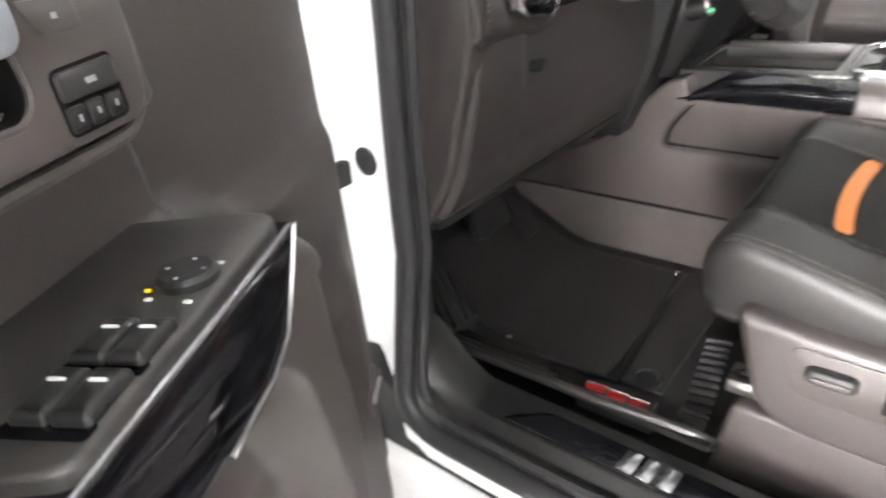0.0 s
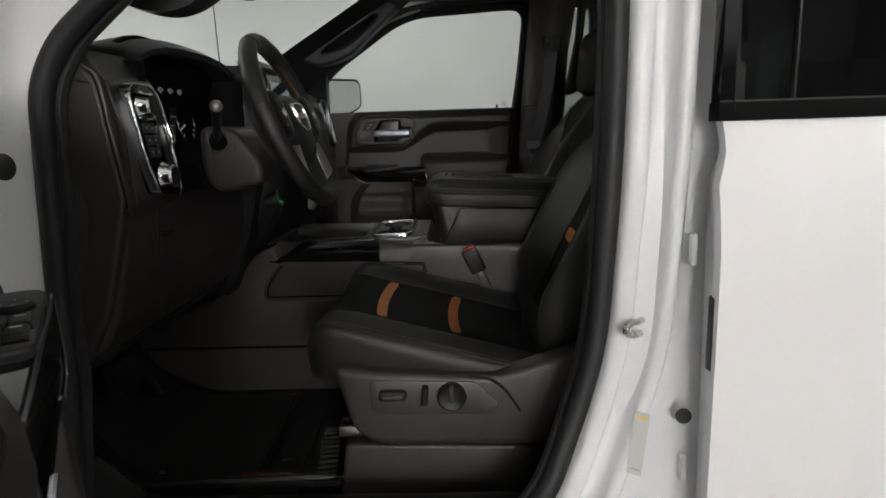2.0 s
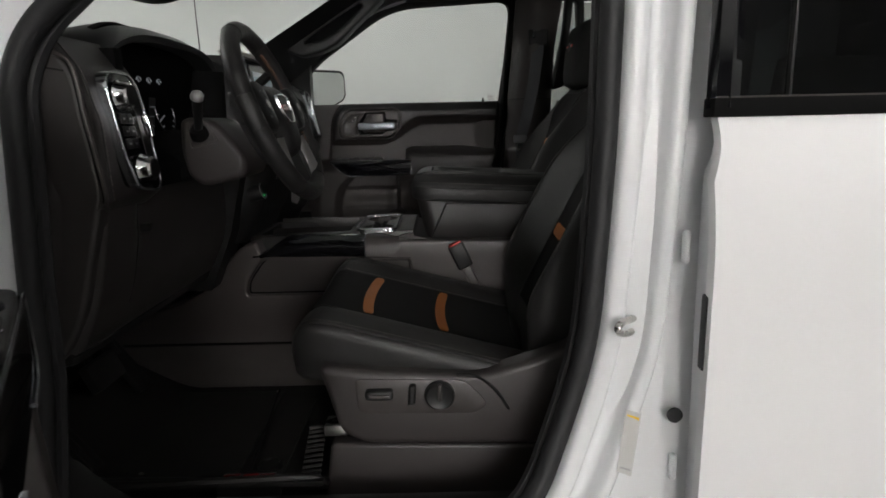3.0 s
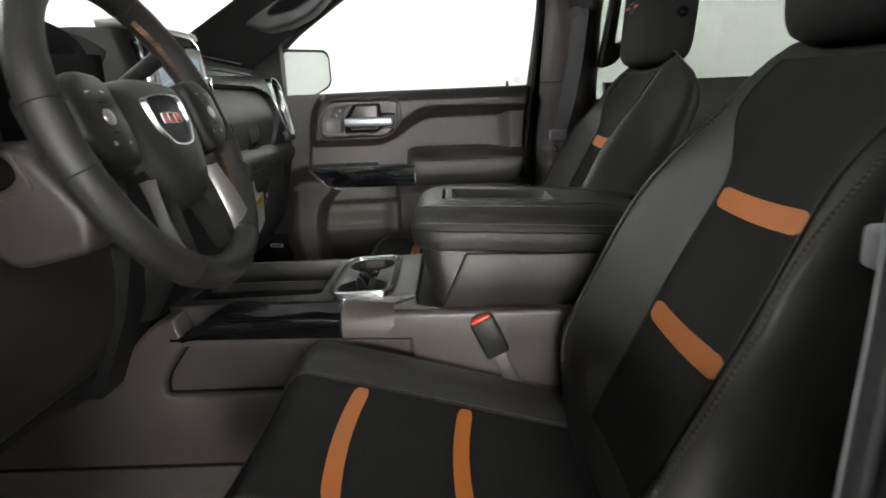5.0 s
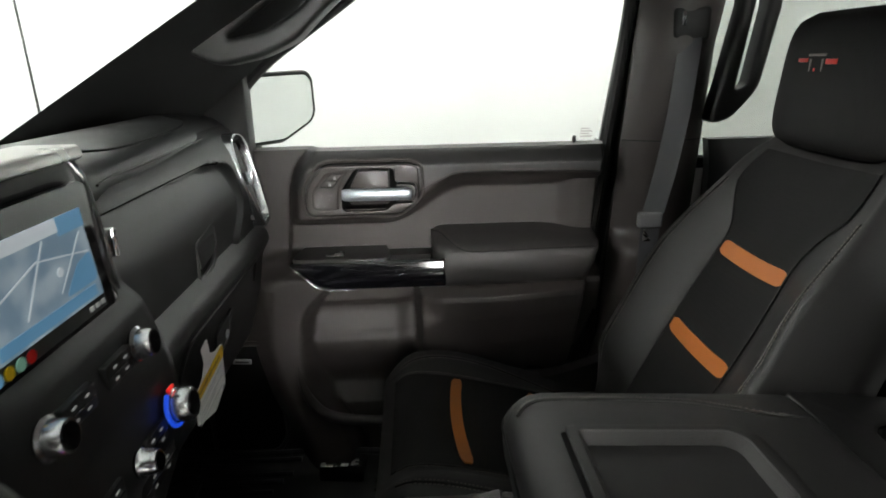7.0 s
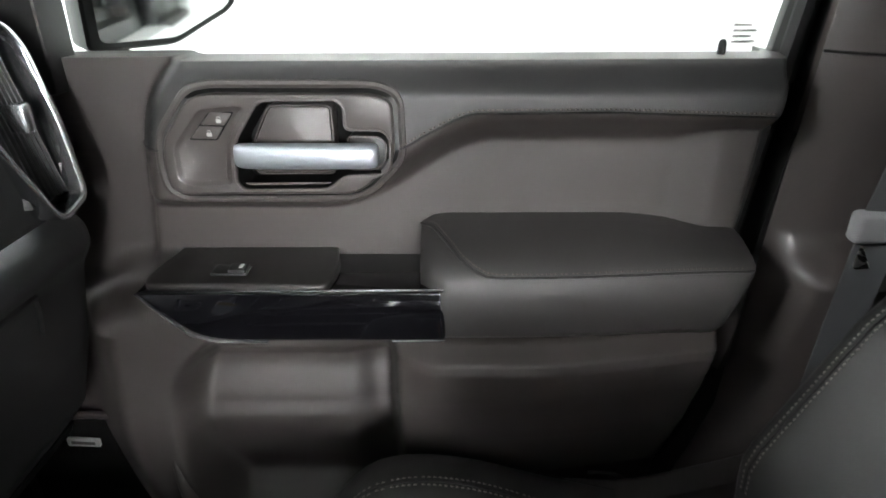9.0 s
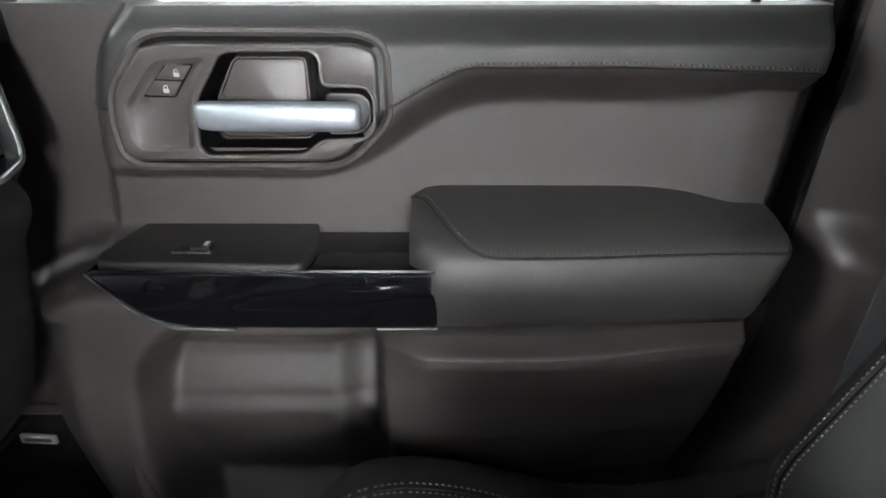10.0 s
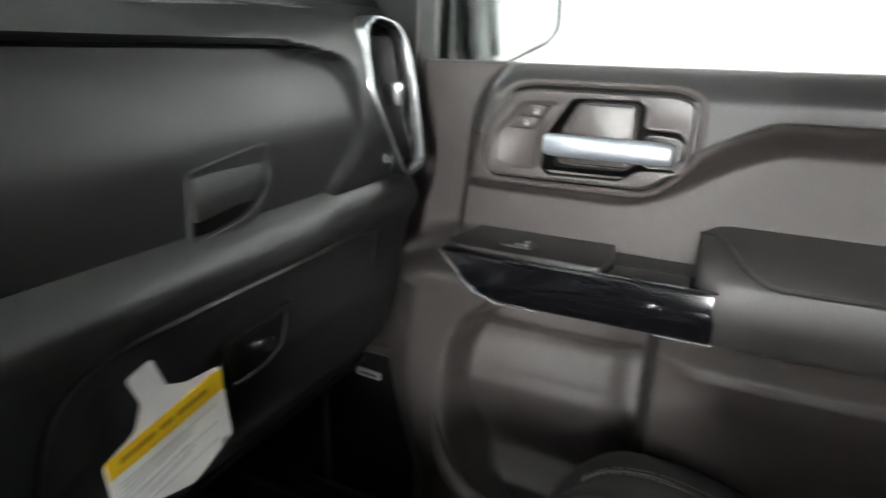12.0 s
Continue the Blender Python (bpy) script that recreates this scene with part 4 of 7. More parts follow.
        sp = part("speaker_grille", plate(rim, [], put, 0.030, 0.056, 0.003), M_GAP, d, "black speaker grille")
        part("speaker_badge", plate(rounded([(-0.284, 1.003), (-0.241, 1.001), (-0.241, 1.013), (-0.284, 1.016)], 0.002), [], put, 0.055, 0.060, 0.001), M_GREYP, sp, "small bright badge")
        part("badge_print", plate([(-0.278, 1.0065), (-0.247, 1.005), (-0.247, 1.0095), (-0.278, 1.0115)], [], put, 0.055, 0.0604, 0), M_HARD, sp)
        part("grille_rim", tube([P(p[0], 0.056, p[1]) for p in rim], 0.0062, 8, True), M_HARD, sp)
    # map pocket lip and reflector
    lip = smooth_line([P(-0.130, 0.088, 1.035), P(-0.122, 0.096, 0.975), P(-0.098, 0.104, 0.918), P(-0.055, 0.112, 0.886), P(0.03, 0.118, 0.874), P(0.12, 0.118, 0.872), P(0.2, 0.112, 0.874), P(0.40, 0.095, 0.882)])
    part("pocket_lip", tube(lip, [0.003 + 0.010 * S(0, 14, k) for k in range(len(lip))], 10), M_SOFT, d, "rounded umber pocket lip")
    if not driver:
        part("lock_pin", lathe([(0.001, 0.0), (0.0045, 0.0), (0.0045, 0.016), (0.003, 0.020), (0.001, 0.021)], Matrix.Translation(P(0.522, -0.012, 1.487)), 14), M_HARDK, d)
    else:
        lamp = part("courtesy_lamp", plate(rounded([(-0.392, 0.905), (-0.372, 0.935), (-0.318, 0.905), (-0.335, 0.875)], 0.010), [], put, 0.020, 0.049, 0.004, 3), M_SOFT, d, "dark door lamp panel")
        part("lens", plate(rounded([(-0.377, 0.906), (-0.373, 0.913), (-0.335, 0.902), (-0.338, 0.895)], 0.002), [], put, 0.030, 0.0520, 0.001), M_SILVER, lamp)
    return d


front_door(False)
front_door(True)


# ---- seats ----
def spline_loop(pts, n=5):
    k = len(pts)
    out = []
    for i in range(k):
        p0, p1, p2, p3 = (Vector(pts[(i + j - 1) % k]) for j in range(4))
        for j in range(n):
            t = j / n
            out.append(0.5 * ((2 * p1) + (p2 - p0) * t + (2 * p0 - 5 * p1 + 4 * p2 - p3) * t * t + (3 * p1 - p0 - 3 * p2 + p3) * t ** 3))
    return out


def cushion_z(x):
    return 1.040 - 0.27 * (x - 0.183) - 0.05 * S(0.10, 0.0, x)


def seat(driver):
    dx, dz, yc = (0.0, -0.010, 0.530) if driver else (0.045, 0.006, 1.452)
    o = -1 if driver else 1
    who = "driver" if driver else "passenger"
    P = lambda x, v, z: Vector((x + dx, yc + v, z + dz))
    st = thing(who + "_seat", (0.35 + dx, yc, 0.66), "black leather bucket seat with saddle orange leather inserts", "seat", "front bucket seats")
    x0, nose = (0.046, 0.062) if driver else (0.034, 0.19)
    loops = []
    for i in range(30):
        x = lerp(x0 + 0.001, 0.60, (i / 29) ** 1.25)
        k = math.sqrt(max(0.02, 1 - max(0, (x0 + nose - x) / nose) ** 2))
        zt, zm = cushion_z(x), 0.985
        hw = 0.205 + 0.068 * k
        zt = zm + (zt - zm) * (0.35 + 0.65 * k) if zt > zm else zt
        bl = (0.020 if driver else 0.013) * S(0.02, 0.16, x) - (0.0 if driver else 0.045) * S(0.20, 0.50, x)
        zb = min(zt - 0.05, 0.952)
        prof = [(-hw + 0.03, zb), (-hw, zb + 0.03), (-hw - 0.002, zt - 0.012), (-hw + 0.022, zt + bl * 0.75), (-0.205 * hw / 0.273, zt + bl * 1.05), (-0.170, zt + bl * 0.45), (-0.148, zt), (-0.07, zt - 0.004), (0, zt - 0.005)]
        if driver:
            prof[0:4] = [(-hw + 0.050, zb + 0.004), (-hw + 0.010, zb + 0.012), (-hw - 0.004, zt - 0.022), (-hw + 0.005, zt + bl * 0.50)]
        prof += [(-a, b) for a, b in reversed(prof[:-1])]
        loops.append([P(x, p[0], p[1]) for p in spline_loop(prof, 4)])
    cu = part("cushion", loft(loops), M_LEATH, st, "black leather seat cushion", 60)
    top = lambda x, v: P(x, v, cushion_z(x) - 0.004 * (1 - (v / 0.15) ** 2) if x > x0 + nose else 0.004 * (v / 0.15) ** 2 + 0.985 + (cushion_z(x) - 0.985) * (0.35 + 0.65 * math.sqrt(max(0.02, 1 - ((x0 + nose - x) / nose) ** 2))) - 0.004)
    up = Vector((0, 0, 1))
    part("centre_panel", sheet(lambda u, v: top(u, v * 0.146) + up * 0.0025, x0 + 0.025, 0.50, 40, -1, 1, 14, (0, 0, -0.006)), M_PERF, cu, "black perforated centre panel", 60)
    for xs, ln in ((0.183, 1), (0.338, 1)):
        def stripe(u, v, xs=xs):
            vv = v * 0.136
            bow = 0.010 * (1 - v * v) * (-1)
            half = 0.0108 * min(1, (1.06 - abs(v)) / 0.16) ** 0.5
            return top(xs + bow + 0.003 + u * half, vv) + up * 0.005
        part("insert", sheet(stripe, -1, 1, 6, -1, 1, 30, (0, 0, -0.006)), M_ORANGE, cu, "saddle orange leather insert", 60)
    # bolster seams and stitching
    for sg in (-1, 1):
        line = []
        for i in range(26):
            x = lerp(x0 + 0.035, 0.52, i / 25)
            line.append(top(x, sg * 0.1475) + up * 0.0022)
        part("seam", tube(line, 0.0017, 6), M_HARDK, cu)
        part("stitching", stitches([p + Vector((0, sg * 0.006, 0.0025)) for p in line], up, 0.0006, 0.0034, 0.0014), M_THREADS, cu)
    for a, b in ((12, 13), (52, 51)) if driver else ((15, 16), (49, 48)):
        crest = lambda f: [l[a].lerp(l[b], f) + up * 0.001 for l in loops[3:-4]]
        if driver:
            part("piped_seam", tube(crest(0.0), 0.0024, 6), M_LEATH, cu)
            part("stitching", stitches(crest(0.7), up, 0.0006, 0.0034, 0.0014), M_THREADS, cu)
        else:
            part("seam", tube(crest(0.5), 0.0013, 6), M_HARDK, cu)
            part("stitching", stitches(crest(0.0), up, 0.0008), M_THREADS, cu)
            part("stitching", stitches(crest(1.0), up, 0.0008), M_THREADS, cu)
    if not driver:
        part("front_seam", tube([l[56] + Vector((0, o * 0.0006, 0)) for l in loops[2:-3]], 0.0012, 6), M_HARDK, cu)

    # backrest in its own leaning frame
    ux, uz = math.sin(radians(27)), math.cos(radians(27))
    B = lambda sv, v, n: P(0.530 + ux * sv - uz * n, v, 1.0 + uz * sv + ux * n)
    loops = []
    for i in range(28):
        sv = lerp(-0.075, 0.610, i / 27)
        k = math.sqrt(max(0.03, 1 - max(0, (sv - 0.50) / 0.112) ** 2))
        hw = ramp(sv, (-0.08, 0.215), (0.05, 0.255), (0.25, 0.262), (0.42, 0.235), (0.62, 0.195)) * (0.72 + 0.28 * k)
        bb = (0.054 if driver else 0.044) * S(-0.06, 0.08, sv) * S(0.56, 0.30, sv) + 0.008
        nb = -0.105 * k - 0.01
        cn = lerp(-0.045, 0.0, k)
        q = hw / 0.262
        prof = [(-hw + 0.05, nb), (-hw + 0.008, nb * 0.7), (-hw, lerp(nb, bb, 0.55)), (-hw + 0.018, bb * 0.9 + cn), (-0.215 * q, bb + cn), (-0.160 * q, bb * 0.50 + cn), (-0.114 * q, 0.003 + cn), (-0.06 * q, -0.002 + cn), (0, -0.003 + cn)]
        prof += [(-a, b) for a, b in reversed(prof[:-1])]
        loops.append([B(sv, p[0], p[1]) for p in spline_loop(prof, 4)])
    bloops = loops
    bk = part("backrest", loft(loops), M_LEATH, st, "black leather backrest", 60)
    fwd = Vector((-uz, 0, ux))
    q_of = lambda sv: ramp(sv, (-0.08, 0.215), (0.05, 0.255), (0.25, 0.262), (0.42, 0.235), (0.62, 0.195)) / 0.262
    rows = []
    for i, l in enumerate(bloops[:-2]):
        sv = lerp(-0.075, 0.610, i / 27)
        if sv < 0.0:
            continue
        a = lerp(24.2, 18.0, S(0.385, 0.50, sv))
        line = []
        for j in range(21):
            f = lerp(a, 64 - a, j / 20)
            line.append(l[int(f)].lerp(l[int(f) + 1], f - int(f)) + fwd * 0.0025)
        rows.append(line + [p - fwd * 0.004 for p in reversed(line)])
    part("centre_panel", loft(rows), M_PERF, bk, "black perforated centre panel", 60)
    for e in (0, 20):
        part("panel_seam", tube([r[e] + fwd * 0.0003 for r in rows], 0.0016, 6), M_HARDK, bk)
    for s0 in (0.180, 0.356):
        def stripe(u, v, s0=s0):
            half = 0.0145 * min(1, (1.06 - abs(v)) / 0.2) ** 0.5
            sv = s0 + 0.004 + 0.004 * (v * v) + u * half
            return B(sv, v * 0.109 * q_of(sv), -0.0015) + fwd * 0.0055
        part("insert", sheet(stripe, -1, 1, 6, -1, 1, 30, -fwd * 0.006), M_ORANGE, bk, "saddle orange leather insert", 60)
    for sg in (-1, 1):
        a, b = (15, 16) if sg < 0 else (49, 48)
        crest = lambda f: [l[a].lerp(l[b], f) + fwd * 0.001 for l in bloops[4:-5]]
        part("seam", tube(crest(0.5), 0.0014, 6), M_HARDK, bk)
        part("stitching", stitches(crest(0.0), fwd, 0.0008), M_THREADS, bk)
        part("stitching", stitches(crest(1.0), fwd, 0.0008), M_THREADS, bk)

    # headrest
    loops = []
    for i in range(18):
        t = i / 17
        h = lerp(0.0, 0.222, t)
        k = (1 - abs(2 * t - 1) ** 5) ** 0.5 if 0 < t < 1 else 0.12
        hw, th = 0.140 * (0.78 + 0.22 * k), 0.066 * (0.40 + 0.60 * k)
        c = Vector((0.812 + 0.10 * h, 0, 1.512 + h))
        prof = [(hw * math.copysign(abs(math.cos(a)) ** 0.45, math.cos(a)), th * math.copysign(abs(math.sin(a)) ** 0.7, math.sin(a))) for a in [2 * math.pi * j / 36 for j in range(36)]]
        loops.append([P(c.x + b, a, c.z) for a, b in prof])
    hr = part("headrest", loft(loops), M_PERF, st, "black headrest with embroidered emblem", 60)
    for sg in (-1, 1):
        part("post", tube([P(0.80, sg * 0.06, 1.47), P(0.815, sg * 0.06, 1.54)], 0.006, 10), M_CHROME, st)
    for a, b, z0, z1, mm in ((-0.055, -0.032, 1.655, 1.661, M_RED), (0.014, 0.040, 1.652, 1.660, M_RED), (-0.014, -0.009, 1.632, 1.646, M_RED), (-0.030, 0.012, 1.664, 1.668, M_THREADG), (-0.026, -0.022, 1.640, 1.660, M_THREADG), (0.004, 0.008, 1.640, 1.660, M_THREADG)):
        part("embroidery", box(P(0.759, 0, 0).x, P(0.770, 0, 0).x, yc - o * a, yc - o * b, z0 + dz, z1 + dz, 0.001), mm, hr)
    part("release_button", lathe([(0.001, 0.0), (0.012, 0.0), (0.012, 0.006), (0.008, 0.009), (0.001, 0.009)], Matrix.Translation(P(0.833, -o * 0.1385, 1.625)) @ pose(0, 0, 0, 90 * o), 18), M_GLOSS, hr)

    # side shield with switches
    side = lambda p, h: P(p[0], o * (0.255 + h), p[1])
    sh = rounded([(0.110, 0.995), (0.19, 0.984), (0.40, 0.972), (0.455, 0.985), (0.560, 1.018), (0.640, 1.060), (0.640, 0.83), (0.19, 0.838), (0.145, 0.862)], [0.02, 0.03, 0.04, 0.05, 0.05, 0.01, 0.01, 0.02, 0.03], 6)
    shield = part("side_shield", plate(sh, [], side, 0.0, 0.045, 0.014, 4), M_SHIELD, st, "dark umber plastic side shield")
    part("switch_panel", plate(rounded([(0.176, 0.970), (0.376, 0.964), (0.418, 0.918), (0.398, 0.900), (0.192, 0.902), (0.180, 0.912)], 0.014), [], side, 0.04, 0.0475, 0.002), M_HARD, shield)
    part("shield_groove", tube([side(p, 0.0458) for p in smooth_line([(0.36, 0.976), (0.395, 0.972), (0.43, 0.945), (0.455, 0.905)])], 0.003, 6), M_HARDK, shield)
    if driver:
        sw = part("slide_switch", plate(rounded([(0.195, 0.932), (0.247, 0.932), (0.247, 0.952), (0.195, 0.952)], 0.010), [], side, 0.046, 0.060, 0.005, 3), M_HARDK, shield, "black seat slide switch")
        part("switch_top", plate(rounded([(0.203, 0.938), (0.240, 0.938), (0.240, 0.945), (0.203, 0.945)], 0.003), [], side, 0.056, 0.063, 0.002), M_HARD, sw)
        part("recline_switch", plate(rounded([(0.272, 0.922), (0.286, 0.924), (0.288, 0.960), (0.276, 0.960)], 0.005), [], side, 0.046, 0.062, 0.004, 3), M_HARDK, shield, "black recline switch")
        kn = part("lumbar_knob", lathe([(0.001, 0.0), (0.027, 0.0), (0.027, 0.010), (0.023, 0.015), (0.019, 0.013), (0.001, 0.013)], Matrix.Translation(side((0.330, 0.938), 0.046)) @ pose(0, 0, 0, 90)), M_HARDK, shield, "round black lumbar control")
        part("knob_grip", box(0.326 + dx, 0.334 + dx, yc + o * 0.312, yc + o * 0.322, 0.922, 0.954, 0.003), M_HARD, kn)
    # riser below
    rail = lambda p, h: P(p[0], o * (0.235 + h), p[1])
    part("riser_cover", plate(rounded([(0.118, 0.822), (0.60, 0.812), (0.60, 0.75), (0.44, 0.70), (0.10, 0.685)], 0.012), [], rail, 0.0, 0.03, 0.008, 3), M_SHIELD, st, "umber plastic riser cover")
    part("riser", box(0.14 + dx, 0.60 + dx, yc - 0.22, yc + 0.22, 0.66, 0.955 + dz, 0.01), M_HARDK, st)
    part("rail_end", box(0.105 + dx, 0.15 + dx, yc + o * 0.21, yc + o * 0.255, 0.822, 0.845, 0.004), M_STEEL, st)
    part("back_shell", plate(rounded([(-0.05, -0.19), (0.52, -0.17), (0.52, 0.17), (-0.05, 0.19)], 0.04), [], lambda p, h: B(p[0], p[1], -0.112 - h), 0.0, 0.012, 0.004), M_HARD, st)


seat(True)
seat(False)


# ---- dashboard ----
def yzput(x0, lean=0.0, z0=1.4):
    """Lays (y, z) outlines on an upright face that looks rearwards; lean tips its top forwards."""
    return lambda p, h: Vector((x0 + h - lean * (p[1] - z0), p[0], p[1]))


def dashboard():
    d = thing("dashboard", (-0.35, YC, 1.0), "black and umber soft-touch dashboard", "dashboard")
    # top pad
    loops = []
    for i in range(61):
        y = lerp(0.150, 1.812, i / 60)
        hood = S(0.26, 0.34, y) * S(0.80, 0.72, y)
        mid = S(0.74, 0.80, y) * S(1.22, 1.10, y)
        zt = 1.582 + 0.006 * mid - 0.030 * S(0.34, 0.20, y)
        xb = ramp(y, (0.13, -0.225), (0.30, -0.215), (0.80, -0.20), (1.12, -0.190), (1.22, -0.214), (1.40, -0.218), (1.82, -0.245)) - 0.15 * hood
        sec = [(-0.80, 1.36), (-0.80, 1.49), (-0.62, 1.54), (-0.45, 1.568), (xb - 0.13, zt), (xb - 0.06, zt - 0.003), (xb - 0.02, zt - 0.014), (xb, zt - 0.036), (xb - 0.004, zt - 0.056), (xb - 0.030, zt - 0.072), (xb - 0.10, zt - 0.075), (-0.45, 1.36)]
        loops.append([Vector((x, y, z)) for x, z in sec])
    part("top_pad", loft(loops), M_DASH, d, "black soft-touch dashboard top", 60)
    part("nose_seam", tube(smooth_line([(ramp(y, (1.16, -0.198), (1.22, -0.2135), (1.40, -0.2175), (1.82, -0.2445)), y, 1.5465) for y in [lerp(1.18, 1.78, i / 10) for i in range(11)]]), 0.0018, 6), M_HARDK, d)
    part("pad_seam", tube(smooth_line([(-0.30, 1.20, 1.5835), (-0.24, 1.24, 1.578), (-0.222, 1.32, 1.575), (-0.235, 1.50, 1.576), (-0.26, 1.62, 1.579), (-0.33, 1.72, 1.583)]), 0.0016, 6), M_HARDK, d)

    # passenger face: one moulding, the upper glove box door let into it under an overhanging lip
    def upper(y, z):
        x = soft(z, 0.008, (1.330, -0.196), (1.350, -0.180), (1.42, -0.178), (1.485, -0.190), (1.520, -0.205), (1.545, -0.226), (1.556, -0.246))
        right = soft(z, 0.010, (1.30, 1.545), (1.358, 1.603), (1.395, 1.644), (1.422, 1.656), (1.475, 1.655), (1.498, 1.640), (1.508, 1.600), (1.514, 1.50))
        door = S(right + 0.004, right - 0.014, y) * S(1.514, 1.506, z)
        x -= door * (0.009 + 0.013 * S(1.43, 1.505, z))
        return Vector((x - 0.05 * S(1.778, 1.825, y) ** 2 - 0.03 * S(1.145, 1.118, y), y, z))
    face = sheet(upper, 1.115, 1.812, 140, 1.332, 1.556, 64, (-0.05, 0, 0))
    mouth = [(1.684, 1.500), (1.695, 1.526), (1.724, 1.538), (1.768, 1.530), (1.780, 1.510), (1.776, 1.440), (1.757, 1.370), (1.712, 1.360), (1.679, 1.460)]

    def inside(p):
        return sum(((a[1] > p[1]) != (b[1] > p[1])) and p[0] < a[0] + (p[1] - a[1]) * (b[0] - a[0]) / (b[1] - a[1]) for a, b in zip(mouth, mouth[1:] + mouth[:1])) % 2 == 1
    bmesh.ops.delete(face, geom=[f for f in face.faces if inside((f.calc_center_median().y, f.calc_center_median().z))], context="FACES")
    part("upper_panel", face, M_DASH, d, "black passenger panel with an upper glove box door", 60)
    part("door_gap", tube([upper(lerp(1.13, 1.59, i / 20), 1.507) + Vector((0.001, 0, 0)) for i in range(21)], 0.0026, 6), M_GAP, d)
    lo = rounded([(1.396, 1.340), (1.402, 1.410), (1.500, 1.424), (1.508, 1.380), (1.470, 1.350)], [0.006, 0.008, 0.010, 0.02, 0.02], 5)
    li = rounded([(1.400, 1.350), (1.405, 1.405), (1.494, 1.418), (1.496, 1.384), (1.462, 1.359)], [0.004, 0.005, 0.006, 0.015, 0.015], 5)
    lat = part("upper_latch", plate(lo, [li], yzput(-0.188, 0.06, 1.38), -0.01, 0.0035, 0.0025, 3), M_DASH, d, "recessed latch")
    part("latch_pocket", plate(li, [], yzput(-0.1895, 0.06, 1.38), -0.004, 0.0005, 0), M_GAP, lat)
    part("latch_flap", plate(rounded([(1.403, 1.366), (1.406, 1.402), (1.490, 1.414), (1.491, 1.386), (1.470, 1.374)], 0.004), [], yzput(-0.188, 0.14, 1.39), -0.004, 0.0025, 0.001), M_DASH, lat)

    # end panels round the vents
    for drv in (True, False):
        my = (lambda y: 2 * YC - y) if drv else (lambda y: y)

        def cheek(u, v):
            z = lerp(1.278 if drv else 1.330, 1.552, v)
            x = ramp(z, (1.278, -0.202), (1.298, -0.174), (1.42, -0.177), (1.50, -0.198), (1.552, -0.235)) if drv else ramp(z, (1.330, -0.192), (1.348, -0.176), (1.42, -0.180), (1.50, -0.200), (1.552, -0.235))
            y = lerp(1.665, 1.860 if drv else 1.812, u)
            return Vector((x - 0.05 * S(1.850 if drv else 1.775, 1.885 if drv else 1.82, y) ** 2 - 0.02 * S(1.69, 1.665, y), my(y), z))
        if drv:
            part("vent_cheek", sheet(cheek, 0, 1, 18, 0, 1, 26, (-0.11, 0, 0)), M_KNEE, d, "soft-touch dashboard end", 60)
            pipe = smooth_line([(-0.222, 0.137, 1.522), (-0.198, 0.1365, 1.502), (-0.1885, 0.1365, 1.423), (-0.181, 0.1365, 1.374), (-0.174, 0.137, 1.315), (-0.178, 0.142, 1.296), (-0.186, 0.160, 1.284)])
            part("piping", tube(pipe, 0.0034, 8), M_HARD, d, "raised piping")
            part("pipe_gap", tube([p + Vector((-0.0042, 0.0005, 0)) for p in pipe[2:-8]], 0.0020, 6), M_GAP, d)
            part("stitching", stitches([cheek(0.905, v / 24) + Vector((0.0008, 0, 0)) for v in range(1, 24)], (1, 0, 0), 0.0008), M_THREADG, d)
            part("stitch_seam", tube([cheek(0.925, v / 24) + Vector((0.0003, 0, 0)) for v in range(1, 24)], 0.0012, 6), M_HARDK, d)
        lean = [(1.678, 1.500), (1.688, 1.532), (1.722, 1.546), (1.774, 1.538), (1.788, 1.515), (1.784, 1.440), (1.764, 1.362), (1.708, 1.352), (1.672, 1.460)] if not drv else [(1.722, 1.340), (1.716, 1.440), (1.722, 1.478), (1.742, 1.494), (1.808, 1.494), (1.824, 1.478), (1.820, 1.380), (1.806, 1.336), (1.740, 1.328)]
        tall = (lambda z: 1.501 - (1.494 - z) * 1.18) if drv else (lambda z: z)
        ring = rounded([(my(y), tall(z)) for y, z in lean], 0.016, 6)
        cy, cz = sum(p[0] for p in ring) / len(ring), sum(p[1] for p in ring) / len(ring)
        inner = [(lerp(cy, p[0], 0.94 if drv else 0.85), lerp(cz, p[1], 0.974 if drv else 0.945)) for p in ring]
        put = yzput(-0.166, 0.15, 1.40) if drv else yzput(-0.172, 0.26, 1.40)
        vent = part("control_panel" if drv else "vent", plate(ring, [inner], put, -0.012 if drv else -0.02, 0.005 if drv else 0.008, 0.003, 3), M_CHROME, d, "bright chrome panel ring" if drv else "satin silver vent ring")
        part("vent_back", plate(inner, [], put, -0.034, -0.022 if not drv else 0.003, 0), M_HARDK if not drv else M_GLOSS, vent)
        if not drv:
            for i in range(9):
                t = lerp(0.10, 0.90, i / 8)
                a = Vector(put((lerp(1.700, 1.770, t), 1.520), -0.014))
                b = Vector(put((lerp(1.690, 1.760, t), 1.372), -0.014))
                part("vane", strap([a, b], (1, 0.3, 0), 0.014, 0.002), M_HARDK, vent)
